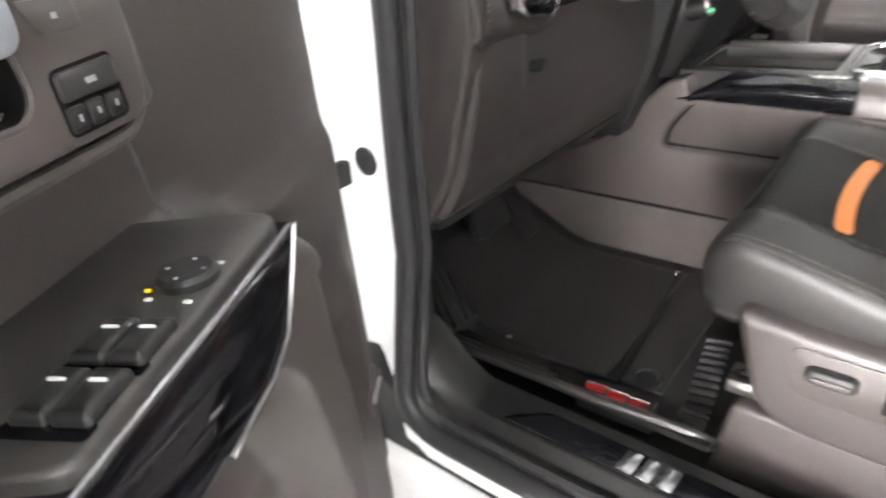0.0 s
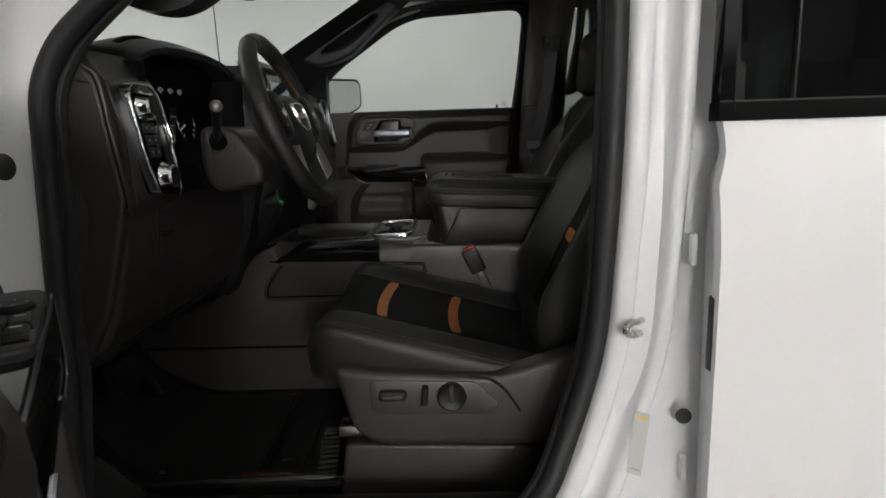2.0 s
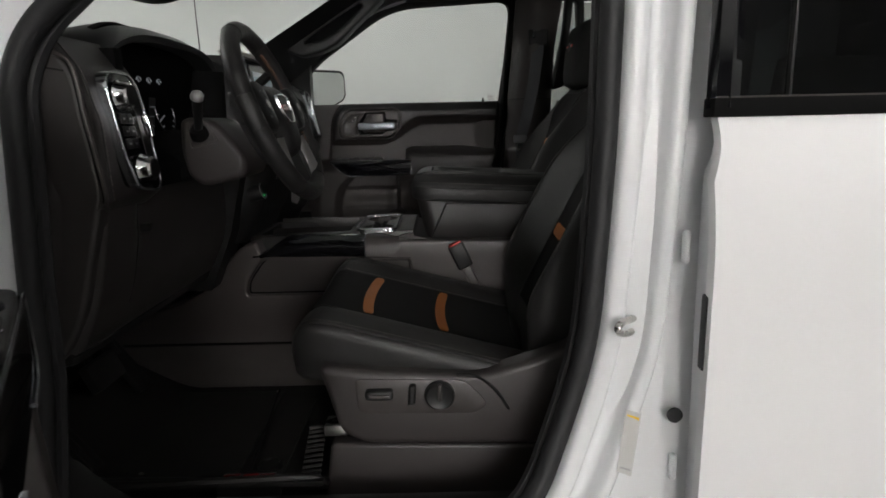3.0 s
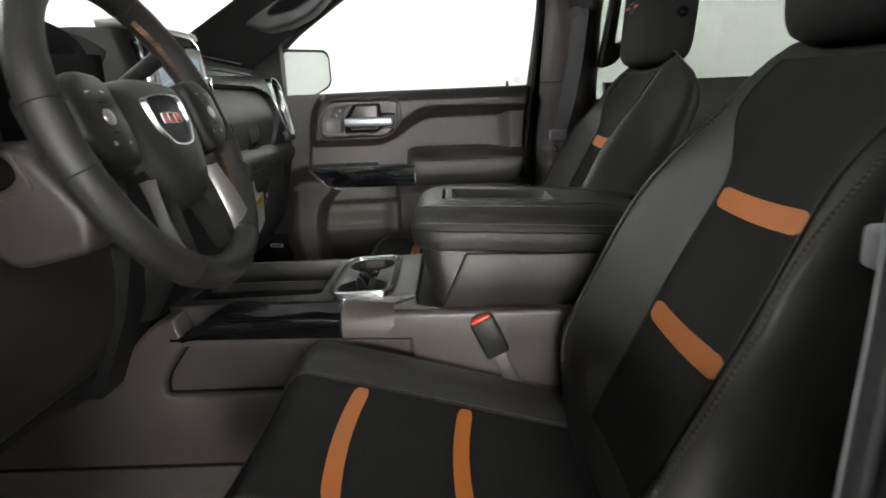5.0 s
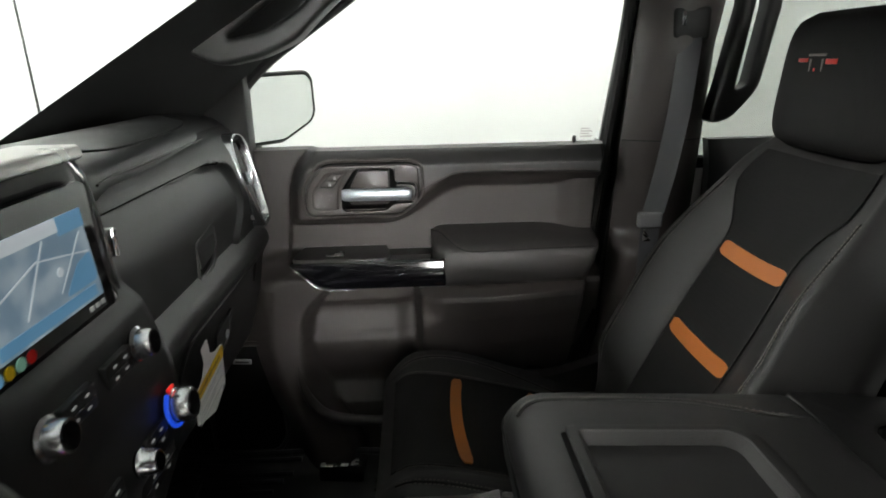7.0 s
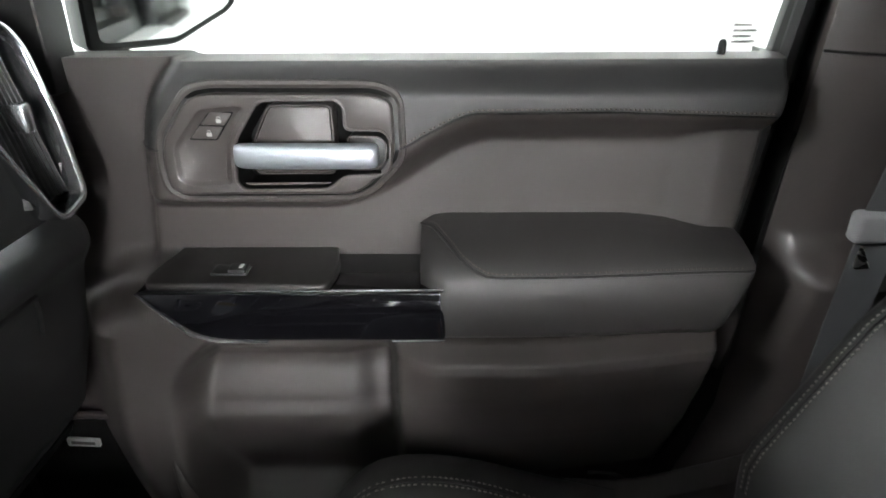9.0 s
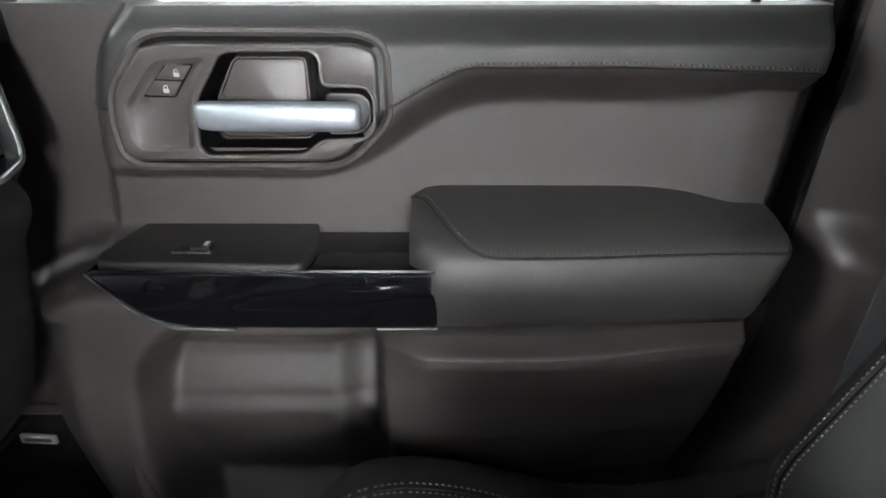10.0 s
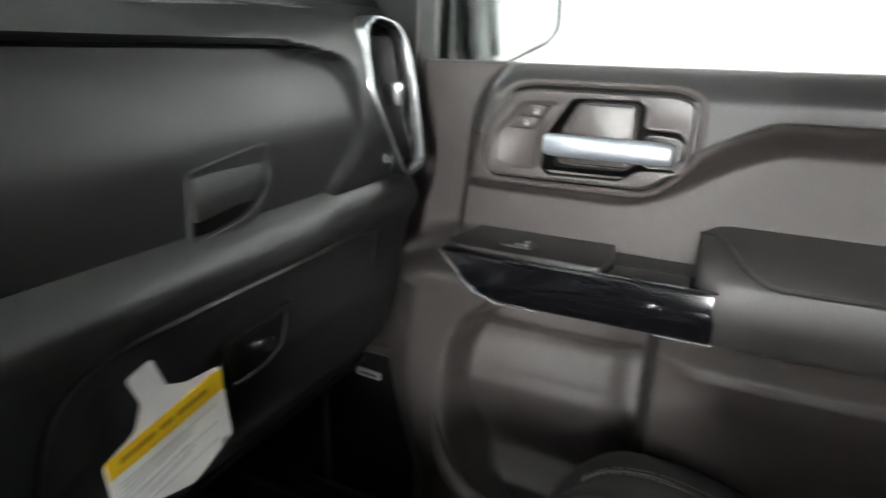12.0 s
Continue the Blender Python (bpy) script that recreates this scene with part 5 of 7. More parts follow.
            part("vent_tab", box(-0.200, -0.174, 1.726, 1.740, 1.438, 1.466, 0.003), M_CHROME, vent, "bright vent tab")
        else:
            for z, y in ((1.463, my(1.794)), (1.346, my(1.782))):
                k = part("dial", lathe([(0.001, 0.0), (0.023, 0.0), (0.024, 0.004), (0.021, 0.008), (0.020, 0.020), (0.017, 0.023), (0.001, 0.022)], Matrix.Translation(put((y, z), 0.003)) @ pose(0, 0, 0, 0, 90, 0), 30), M_BRIGHT, vent, "chrome rotary dial")
                part("dial_face", lathe([(0.001, 0.0), (0.0155, 0.0), (0.0155, 0.0015), (0.001, 0.0015)], Matrix.Translation(put((y, z), 0.0255)) @ pose(0, 0, 0, 0, 90, 0), 24), M_HARDK, k)
            for r in range(3):
                for c in range(2):
                    y, z = my(1.798 - 0.020 * c), 1.427 - 0.020 * r
                    b = part("button", plate(rounded([(y - 0.009, z - 0.008), (y + 0.009, z - 0.008), (y + 0.009, z + 0.008), (y - 0.009, z + 0.008)], 0.002), [], put, 0.0, 0.0055, 0.001), M_HARDK, vent)
                    part("button_mark", plate([(y - 0.002, z - 0.0014), (y + 0.002, z - 0.0014), (y + 0.002, z + 0.0014), (y - 0.002, z + 0.0014)], [], put, 0.005, 0.006, 0), M_GREYP, vent)
            part("vent_tab", plate(rounded([(my(1.744), 1.398), (my(1.730), 1.398), (my(1.730), 1.434), (my(1.744), 1.434)], 0.003), [], put, 0.0, 0.018, 0.003), M_BRIGHT, vent, "bright vent tab")
            part("vent_slot", plate(rounded([(my(1.752), 1.325), (my(1.728), 1.330), (my(1.728), 1.478), (my(1.752), 1.484)], 0.003), [], put, 0.0, 0.004, 0), M_HARDK, vent)

    # passenger roll and lower glove box
    def lower(y, z):
        x = soft(z, 0.007, (1.02, -0.290), (1.10, -0.222), (1.20, -0.192), (1.284, -0.177), (1.296, -0.172), (1.306, -0.164), (1.322, -0.160), (1.338, -0.166), (1.352, -0.185), (1.372, -0.215))
        return Vector((x - 0.03 * S(1.12, 1.10, y) - 0.05 * S(1.75, 1.815, y), y, z))
    part("lower_panel", sheet(lower, 1.105, 1.815, 60, 1.04, 1.362, 60, (-0.06, 0, 0)), M_DASH, d, "black lower glove box", 60)
    lw = lambda y, z: lower(y, z) + Vector((0.0012, 0, 0))
    part("glove_gap", tube(smooth_line([lw(1.245, 1.10), lw(1.248, 1.20), lw(1.262, 1.262), lw(1.30, 1.290), lw(1.36, 1.297), lw(1.50, 1.299), lw(1.64, 1.300), lw(1.665, 1.292), lw(1.672, 1.25)]), 0.0032, 6), M_HARDK, d)
    go = rounded([(1.425, 1.190), (1.420, 1.246), (1.512, 1.260), (1.508, 1.205), (1.48, 1.190)], 0.010, 5)
    gi = rounded([(1.432, 1.196), (1.428, 1.238), (1.504, 1.250), (1.500, 1.210), (1.476, 1.197)], 0.008, 5)
    gl = part("glove_latch", plate(go, [gi], yzput(-0.188, -0.17, 1.22), -0.01, 0.004, 0.002, 3), M_DASH, d, "recessed latch")
    part("latch_pocket", plate(gi, [], yzput(-0.187, -0.17, 1.22), -0.004, 0.0005, 0), M_HARDK, gl)
    part("lock_barrel", lathe([(0.001, 0), (0.008, 0), (0.008, 0.004), (0.001, 0.004)], Matrix.Translation((-0.186, 1.476, 1.222)) @ pose(0, 0, 0, 0, 90, 0), 18), M_CHROME, gl)

    # centre stack
    def stack(y, z):
        x = ramp(z, (1.10, -0.20), (1.18, -0.150), (1.26, -0.118), (1.30, -0.108), (1.37, -0.112), (1.44, -0.132), (1.46, -0.150), (1.60, -0.185))
        side = S(0.795, 0.83, y) * S(1.125, 1.095, y)
        return Vector((x - 0.05 * (1 - side), y, z))
    part("centre_fascia", sheet(stack, 0.795, 1.125, 30, 1.10, 1.588, 60, (-0.08, 0, 0)), M_HARDK, d, "black centre stack", 60)
    put = yzput(-0.150, 0.10, 1.47)
    scr = part("display", plate(rounded([(0.842, 1.442), (0.842, 1.574), (1.066, 1.574), (1.066, 1.442)], 0.012), [], put, -0.02, 0.006, 0.002), M_GLOSS, d, "piano black display frame")
    part("screen", plate([(0.868, 1.456), (0.868, 1.552), (1.040, 1.552), (1.040, 1.456)], [], put, 0.004, 0.0068, 0), M_DISPLAY, scr, "lit map display")
    for i, (a, b, c, e, mm) in enumerate(((0.868, 1.040, 1.456, 1.468, M_HARDK), (0.868, 1.000, 1.540, 1.552, M_MAPW), (0.890, 1.030, 1.471, 1.481, M_BLUEG), (1.000, 1.040, 1.536, 1.552, M_BLUEG))):
        part("screen_band", plate([(a, c), (a, e), (b, e), (b, c)], [], put, 0.0066, 0.0072 + 0.0002 * i, 0), mm, scr)
    for a, b, w, mm in (((0.872, 1.500), (0.960, 1.525), 0.0007, M_MAPW), ((0.930, 1.486), (0.975, 1.538), 0.0007, M_MAPW), ((0.960, 1.525), (1.036, 1.512), 0.0006, M_MAPW), ((0.980, 1.490), (1.030, 1.532), 0.0005, M_MAPW)):
        dv = (Vector(b) - Vector(a)).normalized()
        nv = Vector((-dv.y, dv.x)) * w
        part("map_road", plate([tuple(Vector(a) - nv), tuple(Vector(b) - nv), tuple(Vector(b) + nv), tuple(Vector(a) + nv)], [], put, 0.0066, 0.0074, 0), mm, scr)
    part("map_water", plate(rounded([(0.985, 1.484), (1.038, 1.484), (1.038, 1.512), (1.012, 1.506)], 0.006), [], put, 0.0064, 0.0071, 0), M_BLUEG, scr)
    part("map_pin", lathe([(0.001, 0), (0.0042, 0), (0.0042, 0.001), (0.001, 0.001)], Matrix.Translation(put((0.985, 1.508), 0.0075)) @ pose(0, 0, 0, 0, 90, 0), 14), M_MAPW, scr)
    for i, mm in enumerate((M_BLUEG, M_YELLOW, M_GREENG, M_REDLOGO)):
        part("screen_icon", lathe([(0.001, 0), (0.0055, 0), (0.0055, 0.001), (0.001, 0.001)], Matrix.Translation(put((0.878 + 0.0135 * i, 1.462), 0.0082)) @ pose(0, 0, 0, 0, 90, 0), 18), mm, scr)
    for y in (1.010, 1.020, 1.030):
        part("screen_icon", plate([(y, 1.460), (y + 0.006, 1.460), (y + 0.006, 1.464), (y, 1.464)], [], put, 0.007, 0.0085, 0), M_ICON, scr)
    part("brow_strip", plate(rounded([(0.83, 1.590), (0.83, 1.604), (1.098, 1.604), (1.098, 1.590)], 0.006), [], yzput(-0.172, 0.3, 1.59), -0.05, 0.006, 0.003), M_SILVER, d, "satin silver strip over the display")
    for sg, y in ((-1, 0.834), (1, 1.076)):
        part("side_strip", tube([put((y - 0.004 * sg, 1.590), -0.006), put((y, 1.575), 0.0), put((y + 0.002 * sg, 1.52), 0.001), put((y + 0.004 * sg, 1.452), -0.002)], 0.0032, 8), M_CHROME, d)
        part("vent_tab", box(-0.168, -0.145, y + sg * 0.010 - 0.004, y + sg * 0.010 + 0.004, 1.490, 1.520, 0.002), M_BRIGHT, d)
    for y, z, r in ((0.884, 1.410, 0.0165), (1.040, 1.412, 0.0165), (0.978, 1.318, 0.0135)):
        c = stack(y, z) + Vector((0.002, 0, 0))
        k = part("dial", lathe([(0.001, 0.0), (r, 0.0), (r * 1.08, 0.003), (r * 0.9, 0.006), (r * 0.86, 0.016), (r * 0.78, 0.019), (0.001, 0.018)], Matrix.Translation(c) @ pose(0, 0, 0, 0, 82, 0), 30), M_CHROME, d, "chrome rotary dial")
        part("dial_face", lathe([(0.001, 0.0), (r * 0.66, 0.0), (r * 0.66, 0.0015), (0.001, 0.0015)], Matrix.Translation(c) @ pose(0, 0, 0, 0, 82, 0) @ Matrix.Translation((0, 0, 0.0185)), 24), M_GLOSS, k)
    for y in (0.860, 1.058):
        c = stack(y, 1.330) + Vector((0.002, 0, 0))
        mm = Matrix.Translation(c) @ pose(0, 0, 0, 0, 82, 0)
        k = part("temperature_dial", lathe([(0.001, 0.003), (0.0185, 0.003), (0.0185, 0.008), (0.0170, 0.009), (0.0170, 0.012), (0.0185, 0.013), (0.0180, 0.023), (0.0155, 0.026), (0.001, 0.025)], mm, 30), M_CHROME, d, "knurled silver temperature dial")
        for a0, a1, gm in ((-150, 16, M_BLUE), (-196, -158, M_REDG)):
            part("dial_glow", tube([mm @ Vector((0.0212 * math.cos(radians(a)), 0.0212 * math.sin(radians(a)), 0.006)) for a in range(a0, a1, 8)], 0.0022, 6), gm, k, "lit dial ring")
        part("dial_face", lathe([(0.001, 0.0), (0.0125, 0.0), (0.0125, 0.0015), (0.001, 0.0015)], mm @ Matrix.Translation((0, 0, 0.0255)), 24), M_GLOSS, k)
    for y0, y1, z in ((0.905, 0.955, 1.408), (0.975, 1.025, 1.408), (0.895, 0.945, 1.318), (0.99, 1.04, 1.318), (0.88, 0.96, 1.278), (0.98, 1.06, 1.278)):
        c0, c1 = stack(y0, z), stack(y1, z)
        b = part("button_bar", box(c0.x - 0.004, c0.x + 0.004, y0, y1, z - 0.012, z + 0.012, 0.002), M_HARDK, d)
        part("button_line", box(c0.x + 0.003, c0.x + 0.0052, y0 + 0.004, y1 - 0.004, z - 0.0008, z + 0.0008, 0), M_CHROME, b)
        for yy in (lerp(y0, y1, 0.3), lerp(y0, y1, 0.7)):
            for s2 in (-0.006, 0.006):
                part("button_mark", box(c0.x + 0.003, c0.x + 0.0048, yy - 0.0028, yy + 0.0028, z + s2 - 0.001, z + s2 + 0.001, 0), M_ICON, b)

    # driver's instrument hood and gauges
    loops = []
    for i in range(33):
        y = lerp(0.275, 0.800, i / 32)
        k = max(0.0, 1 - abs((y - 0.537) / 0.264) ** 3) ** 0.5
        zt = 1.535 + 0.074 * k
        xb = -0.205 - 0.02 * (1 - k)
        sec = [(-0.50, 1.55), (-0.38, zt - 0.012), (-0.29, zt), (xb - 0.03, zt - 0.006), (xb, zt - 0.022), (xb - 0.006, zt - 0.034), (xb - 0.04, zt - 0.032), (-0.33, zt - 0.028), (-0.40, zt - 0.05), (-0.50, 1.50)]
        loops.append([Vector((x, y, z)) for x, z in sec])
    part("gauge_hood", loft(loops), M_DASH, d, "black instrument hood", 60)
    gc = part("gauge_panel", plate(rounded([(0.305, 1.37), (0.765, 1.37), (0.765, 1.575), (0.70, 1.605), (0.37, 1.605), (0.305, 1.575)], 0.03), [], yzput(-0.272, -0.15, 1.48), -0.02, 0.0, 0.003), M_GAP, d, "black gauge cluster")
    gp = yzput(-0.272, -0.15, 1.48)
    for y, z, r in ((0.475, 1.432, 0.040), (0.600, 1.442, 0.044)):
        mm = Matrix.Translation(gp((y, z), 0.001)) @ pose(0, 0, 0, 0, 81, 0)
        part("gauge_ring", tube([mm @ Vector((r * math.cos(a), r * math.sin(a), 0.002)) for a in [2 * math.pi * j / 36 for j in range(36)]], 0.0014, 6, True), M_CHROME, gc)
        for j in range(13):
            a = radians(-140 + j * 280 / 12 + 180)
            part("tick", tube([mm @ Vector((0.78 * r * math.cos(a), 0.78 * r * math.sin(a), 0.002)), mm @ Vector((0.90 * r * math.cos(a), 0.90 * r * math.sin(a), 0.002))], 0.0008, 5), M_GAUGE, gc)
        part("needle", tube([mm @ Vector((0.1 * r, -0.2 * r, 0.003)), mm @ Vector((0.35 * r, -0.78 * r, 0.003))], 0.0012, 5), M_GAUGE, gc)
    for y in (0.478, 0.522, 0.567):
        mm = Matrix.Translation(gp((y, 1.503), 0.001)) @ pose(0, 0, 0, 0, 81, 0)
        part("small_gauge", tube([mm @ Vector((0.011 * math.cos(a), 0.011 * math.sin(a), 0.002)) for a in [radians(110 + 14 * q) for q in range(11)]], 0.0009, 6), M_GAUGE, gc)
        part("needle", tube([mm @ Vector((0.0, 0.0, 0.002)), mm @ Vector((-0.008, -0.006, 0.002))], 0.0013, 5), M_GAUGE, gc)
    part("trip_display", plate(rounded([(0.525, 1.405), (0.555, 1.405), (0.555, 1.475), (0.525, 1.475)], 0.004), [], gp, -0.004, 0.0012, 0), M_HARDK, gc)
    for r in range(3):
        part("gauge_text", plate([(0.53, 1.415 + 0.02 * r), (0.55, 1.415 + 0.02 * r), (0.55, 1.4165 + 0.02 * r), (0.53, 1.4165 + 0.02 * r)], [], gp, 0, 0.002, 0), M_GAUGE, gc)
    # panel round the cluster, knee panel
    def fascia(y, z):
        w = S(0.30, 0.36, y) * S(0.78, 0.72, y)
        x = lerp(-0.205, -0.300, w * S(1.34, 1.40, z))
        return Vector((x, y, z))
    part("cluster_fascia", sheet(fascia, 0.275, 0.80, 40, 1.30, 1.545, 24, (-0.03, 0, 0)), M_GAP, d, "", 60)

    def knee(y, z):
        x = ramp(z, (1.00, -0.33), (1.05, -0.262), (1.12, -0.228), (1.22, -0.202), (1.30, -0.190), (1.34, -0.205))
        return Vector((x - 0.06 * S(0.17, 0.135, y) ** 2 - 0.02 * S(0.26, 0.30, y) * S(1.15, 1.30, z), y, z))
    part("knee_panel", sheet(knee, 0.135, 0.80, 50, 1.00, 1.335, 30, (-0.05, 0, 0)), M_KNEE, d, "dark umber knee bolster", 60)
    part("knee_seam", tube([knee(0.278, z) + Vector((0.001, 0, 0)) for z in (1.33, 1.28, 1.22, 1.15, 1.10)], 0.0018, 6), M_HARDK, d)
    part("hood_release", box(-0.222, -0.196, 0.30, 0.325, 1.225, 1.24, 0.003), M_HARDK, d)
    part("under_dash", box(-0.62, -0.27, 0.15, 1.85, 1.02, 1.06, 0.02), M_HARDK, d)
    part("bright_clip", lathe([(0.001, 0), (0.006, 0), (0.005, 0.006), (0.001, 0.007)], Matrix.Translation((-0.283, 0.41, 1.052)) @ pose(0, 0, 0, 0, 120, 0), 12), M_STEEL, d)
    for drv in (True, False):
        my = (lambda y: y) if drv else (lambda y: 2 * YC - y)
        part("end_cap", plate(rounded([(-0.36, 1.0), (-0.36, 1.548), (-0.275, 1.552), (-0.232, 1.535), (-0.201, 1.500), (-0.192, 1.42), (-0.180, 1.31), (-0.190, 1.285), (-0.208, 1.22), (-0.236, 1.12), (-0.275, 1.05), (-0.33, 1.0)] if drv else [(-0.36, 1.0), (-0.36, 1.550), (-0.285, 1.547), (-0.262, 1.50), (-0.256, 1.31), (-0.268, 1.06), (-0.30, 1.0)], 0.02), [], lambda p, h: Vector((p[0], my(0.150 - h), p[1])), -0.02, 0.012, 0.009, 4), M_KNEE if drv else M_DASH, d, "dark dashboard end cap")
    part("cap_seam", tube([(-0.345, 0.1375, 1.516), (-0.281, 0.1375, 1.509), (-0.212, 0.1385, 1.497)], 0.0014, 6), M_GAP, d)
    for i in range(7):
        part("defrost_slat", box(-0.335, -0.265, 0.168 + 0.011 * i, 0.172 + 0.011 * i, 1.548, 1.566, 0.001), M_GAP, d)
    # starter button
    mm = Matrix.Translation((-0.141, 0.812, 1.240)) @ pose(0, 0, 0, 0, 75, 0)
    sb = part("start_button", lathe([(0.001, -0.03), (0.021, -0.03), (0.0215, 0.004), (0.0195, 0.008), (0.017, 0.006), (0.001, 0.005)], mm, 28), M_HARDK, d, "round start button with a green lamp")
    part("button_ring", tube([mm @ Vector((0.0200 * math.cos(a), 0.0200 * math.sin(a), 0.0075)) for a in [2 * math.pi * j / 28 for j in range(28)]], 0.0012, 6, True), M_SILVER, sb)
    part("button_lamp", tube([mm @ Vector((0.0125 * math.cos(a), 0.0125 * math.sin(a), 0.0066)) for a in [radians(-36 + 12 * q) for q in range(7)]], 0.0022, 6), M_GREEN, sb, "green lamp")
    part("lower_fascia", sheet(lambda y, z: Vector((ramp(z, (0.99, -0.27), (1.14, -0.205), (1.30, -0.165)), y, z)), 0.745, 0.86, 10, 0.99, 1.30, 12, (-0.06, 0, 0)), M_HARDK, d, "", 60)


M_BLUEG = glow("screen_blue", (0.14, 0.34, 0.55), 0.17)
M_MAPW = glow("screen_pale", (0.62, 0.68, 0.72), 0.2)
M_GREENG = glow("screen_green", (0.20, 0.40, 0.30), 0.15)
dashboard()


# ---- steering wheel and column ----
def steering():
    c = Vector((-0.005, 0.527, 1.436))
    m = Matrix.Translation(c) @ pose(0, 0, 0, 0, 69, 0)
    # local: z towards the driver, x down the wheel, y across
    W = lambda x, y, z: m @ Vector((x, y, z))
    w = thing("steering_wheel", tuple(c), "black leather steering wheel with brown stitching and silver spokes", "steering wheel")
    R = 0.178
    rim = [W(R * math.cos(a), R * 1.0 * math.sin(a), 0.0) for a in [2 * math.pi * j / 72 for j in range(72)]]
    part("rim", tube(rim, 0.0185, 18, True), M_LEATH, w, "black leather-wrapped rim")
    for a0, a1 in ((35, 75), (105, 150), (-75, -35), (-150, -105)):
        zig = [W((R - 0.0184) * math.cos(radians(a0 + 0.7 * k)), (R - 0.0184) * math.sin(radians(a0 + 0.7 * k)), 0.004 if k % 2 else -0.003) for k in range(int((a1 - a0) / 0.7))]
        part("stitching", tube(zig, 0.0008, 5), M_THREAD, w, "brown cross stitching")
    for a in (30, 80, 100, 155, -30, -80, -100, -155):
        t = radians(a)
        part("rim_seam", tube([W((R + 0.0189 * math.cos(b)) * math.cos(t), (R + 0.0189 * math.cos(b)) * math.sin(t), 0.0189 * math.sin(b)) for b in [2 * math.pi * j / 16 for j in range(16)]], 0.0010, 5, True), M_HARDK, w)
    # airbag cover: a broad domed pad that narrows towards the lower spokes
    D = lambda x, y, z: W(x, y, z - 0.014)
    pad = rounded([(-0.052, -0.092), (-0.064, 0.0), (-0.052, 0.092), (0.000, 0.088), (0.045, 0.070), (0.088, 0.044), (0.098, 0.0), (0.088, -0.044), (0.045, -0.070), (0.000, -0.088)], 0.035, 5)
    loops = [[D(0.012 + (p[0] - 0.012) * k, p[1] * k, z) for p in pad] for k, z in ((0.97, -0.045), (1.0, -0.012), (1.0, 0.004), (0.975, 0.015), (0.91, 0.024), (0.76, 0.031), (0.45, 0.0345), (0.1, 0.0355))]
    hub = part("airbag_cover", loft(loops), M_HUB, w, "black airbag cover", 60)
    badge = rounded([(-0.030, -0.044), (-0.034, 0.0), (-0.030, 0.044), (0.004, 0.043), (0.027, 0.024), (0.030, 0.0), (0.027, -0.024), (0.004, -0.043)], 0.010, 5)
    part("badge_plate", loft([[D(p[0], p[1], z) for p in badge] for z in (0.020, 0.0350)]), M_HARDK, hub)
    part("badge_ring", loft([[D(p[0] * k, p[1] * k, z) for p in badge] for k, z in ((0.90, 0.034), (0.93, 0.0385), (1.0, 0.0385), (1.06, 0.030))], False, True), M_CHROME, hub, "chrome badge ring")
    for y0, y1 in ((-0.021, -0.0085), (-0.006, 0.0065), (0.009, 0.021)):
        part("badge_bar", loft([[D(-0.010, y0 + 0.002, z), D(-0.010, y1 + 0.002, z), D(0.001, y1, z), D(0.001, y0, z)] for z in (0.033, 0.0368)]), M_REDLOGO, hub, "red emblem")
        part("badge_edge", tube([D(-0.0105, y0 + 0.0015, 0.0366), D(-0.0105, y1 + 0.0025, 0.0366), D(0.0015, y1 + 0.0005, 0.0366), D(0.0015, y0 - 0.0005, 0.0366)], 0.0006, 5, True), M_BRIGHT, hub)
        part("badge_slot", loft([[D(-0.006, y0 + 0.006, z), D(-0.006, y1 - 0.002, z), D(-0.003, y1 - 0.002, z), D(-0.003, y0 + 0.006, z)] for z in (0.036, 0.0372)]), M_HARDK, hub)
    # side spokes with domed key pods, lower spokes with silver trim that faces inwards
    for sg in (-1, 1):
        arm = rounded([(-0.046, sg * 0.070), (-0.050, sg * 0.172), (0.014, sg * 0.176), (0.034, sg * 0.070)], 0.012, 4)
        spk = part("spoke", loft([[W(p[0], p[1], z) for p in arm] for z in (-0.028, -0.004, 0.002)]), M_HARDK, w, "black spoke with keys")
        pod = rounded([(-0.054, sg * 0.090), (-0.060, sg * 0.135), (-0.046, sg * 0.166), (0.010, sg * 0.168), (0.038, sg * 0.134), (0.042, sg * 0.096), (0.010, sg * 0.086)], 0.014, 5)
        mid = (-0.008, sg * 0.125)
        key = part("key_pod", loft([[W(lerp(mid[0], p[0], k), lerp(mid[1], p[1], k), z) for p in pod] for k, z in ((1.0, -0.006), (1.0, 0.010), (0.96, 0.016), (0.84, 0.0195), (0.4, 0.0215), (0.1, 0.022))]), M_HARDK, spk, "domed black key pod", 60)
        for a in (-0.024, 0.006):
            part("key_gap", tube([W(a, sg * 0.099, 0.0192), W(a, sg * 0.125, 0.0217), W(a, sg * 0.152, 0.0186)], 0.0007, 5), M_GAP, key)
        part("centre_key", lathe([(0.001, 0), (0.0085, 0), (0.0080, 0.003), (0.004, 0.0042), (0.001, 0.0044)], m @ Matrix.Translation((-0.009, sg * 0.125, 0.0205)), 18), M_SILVER, key, "silver centre key")
        for a, b in ((-0.034, 0.112), (-0.034, 0.136), (-0.009, 0.107), (-0.009, 0.143), (0.016, 0.110), (0.016, 0.134)):
            part("key_mark", loft([[W(a - 0.0022, sg * b - 0.0030, z), W(a - 0.0022, sg * b + 0.0030, z), W(a + 0.0022, sg * b + 0.0030, z), W(a + 0.0022, sg * b - 0.0030, z)] for z in (0.016, 0.0208)]), M_GREYP, key)
        lo = [(0.030, sg * 0.062), (0.060, sg * 0.080), (0.128, sg * 0.102), (0.150, sg * 0.086), (0.164, sg * 0.052), (0.085, sg * 0.036)]
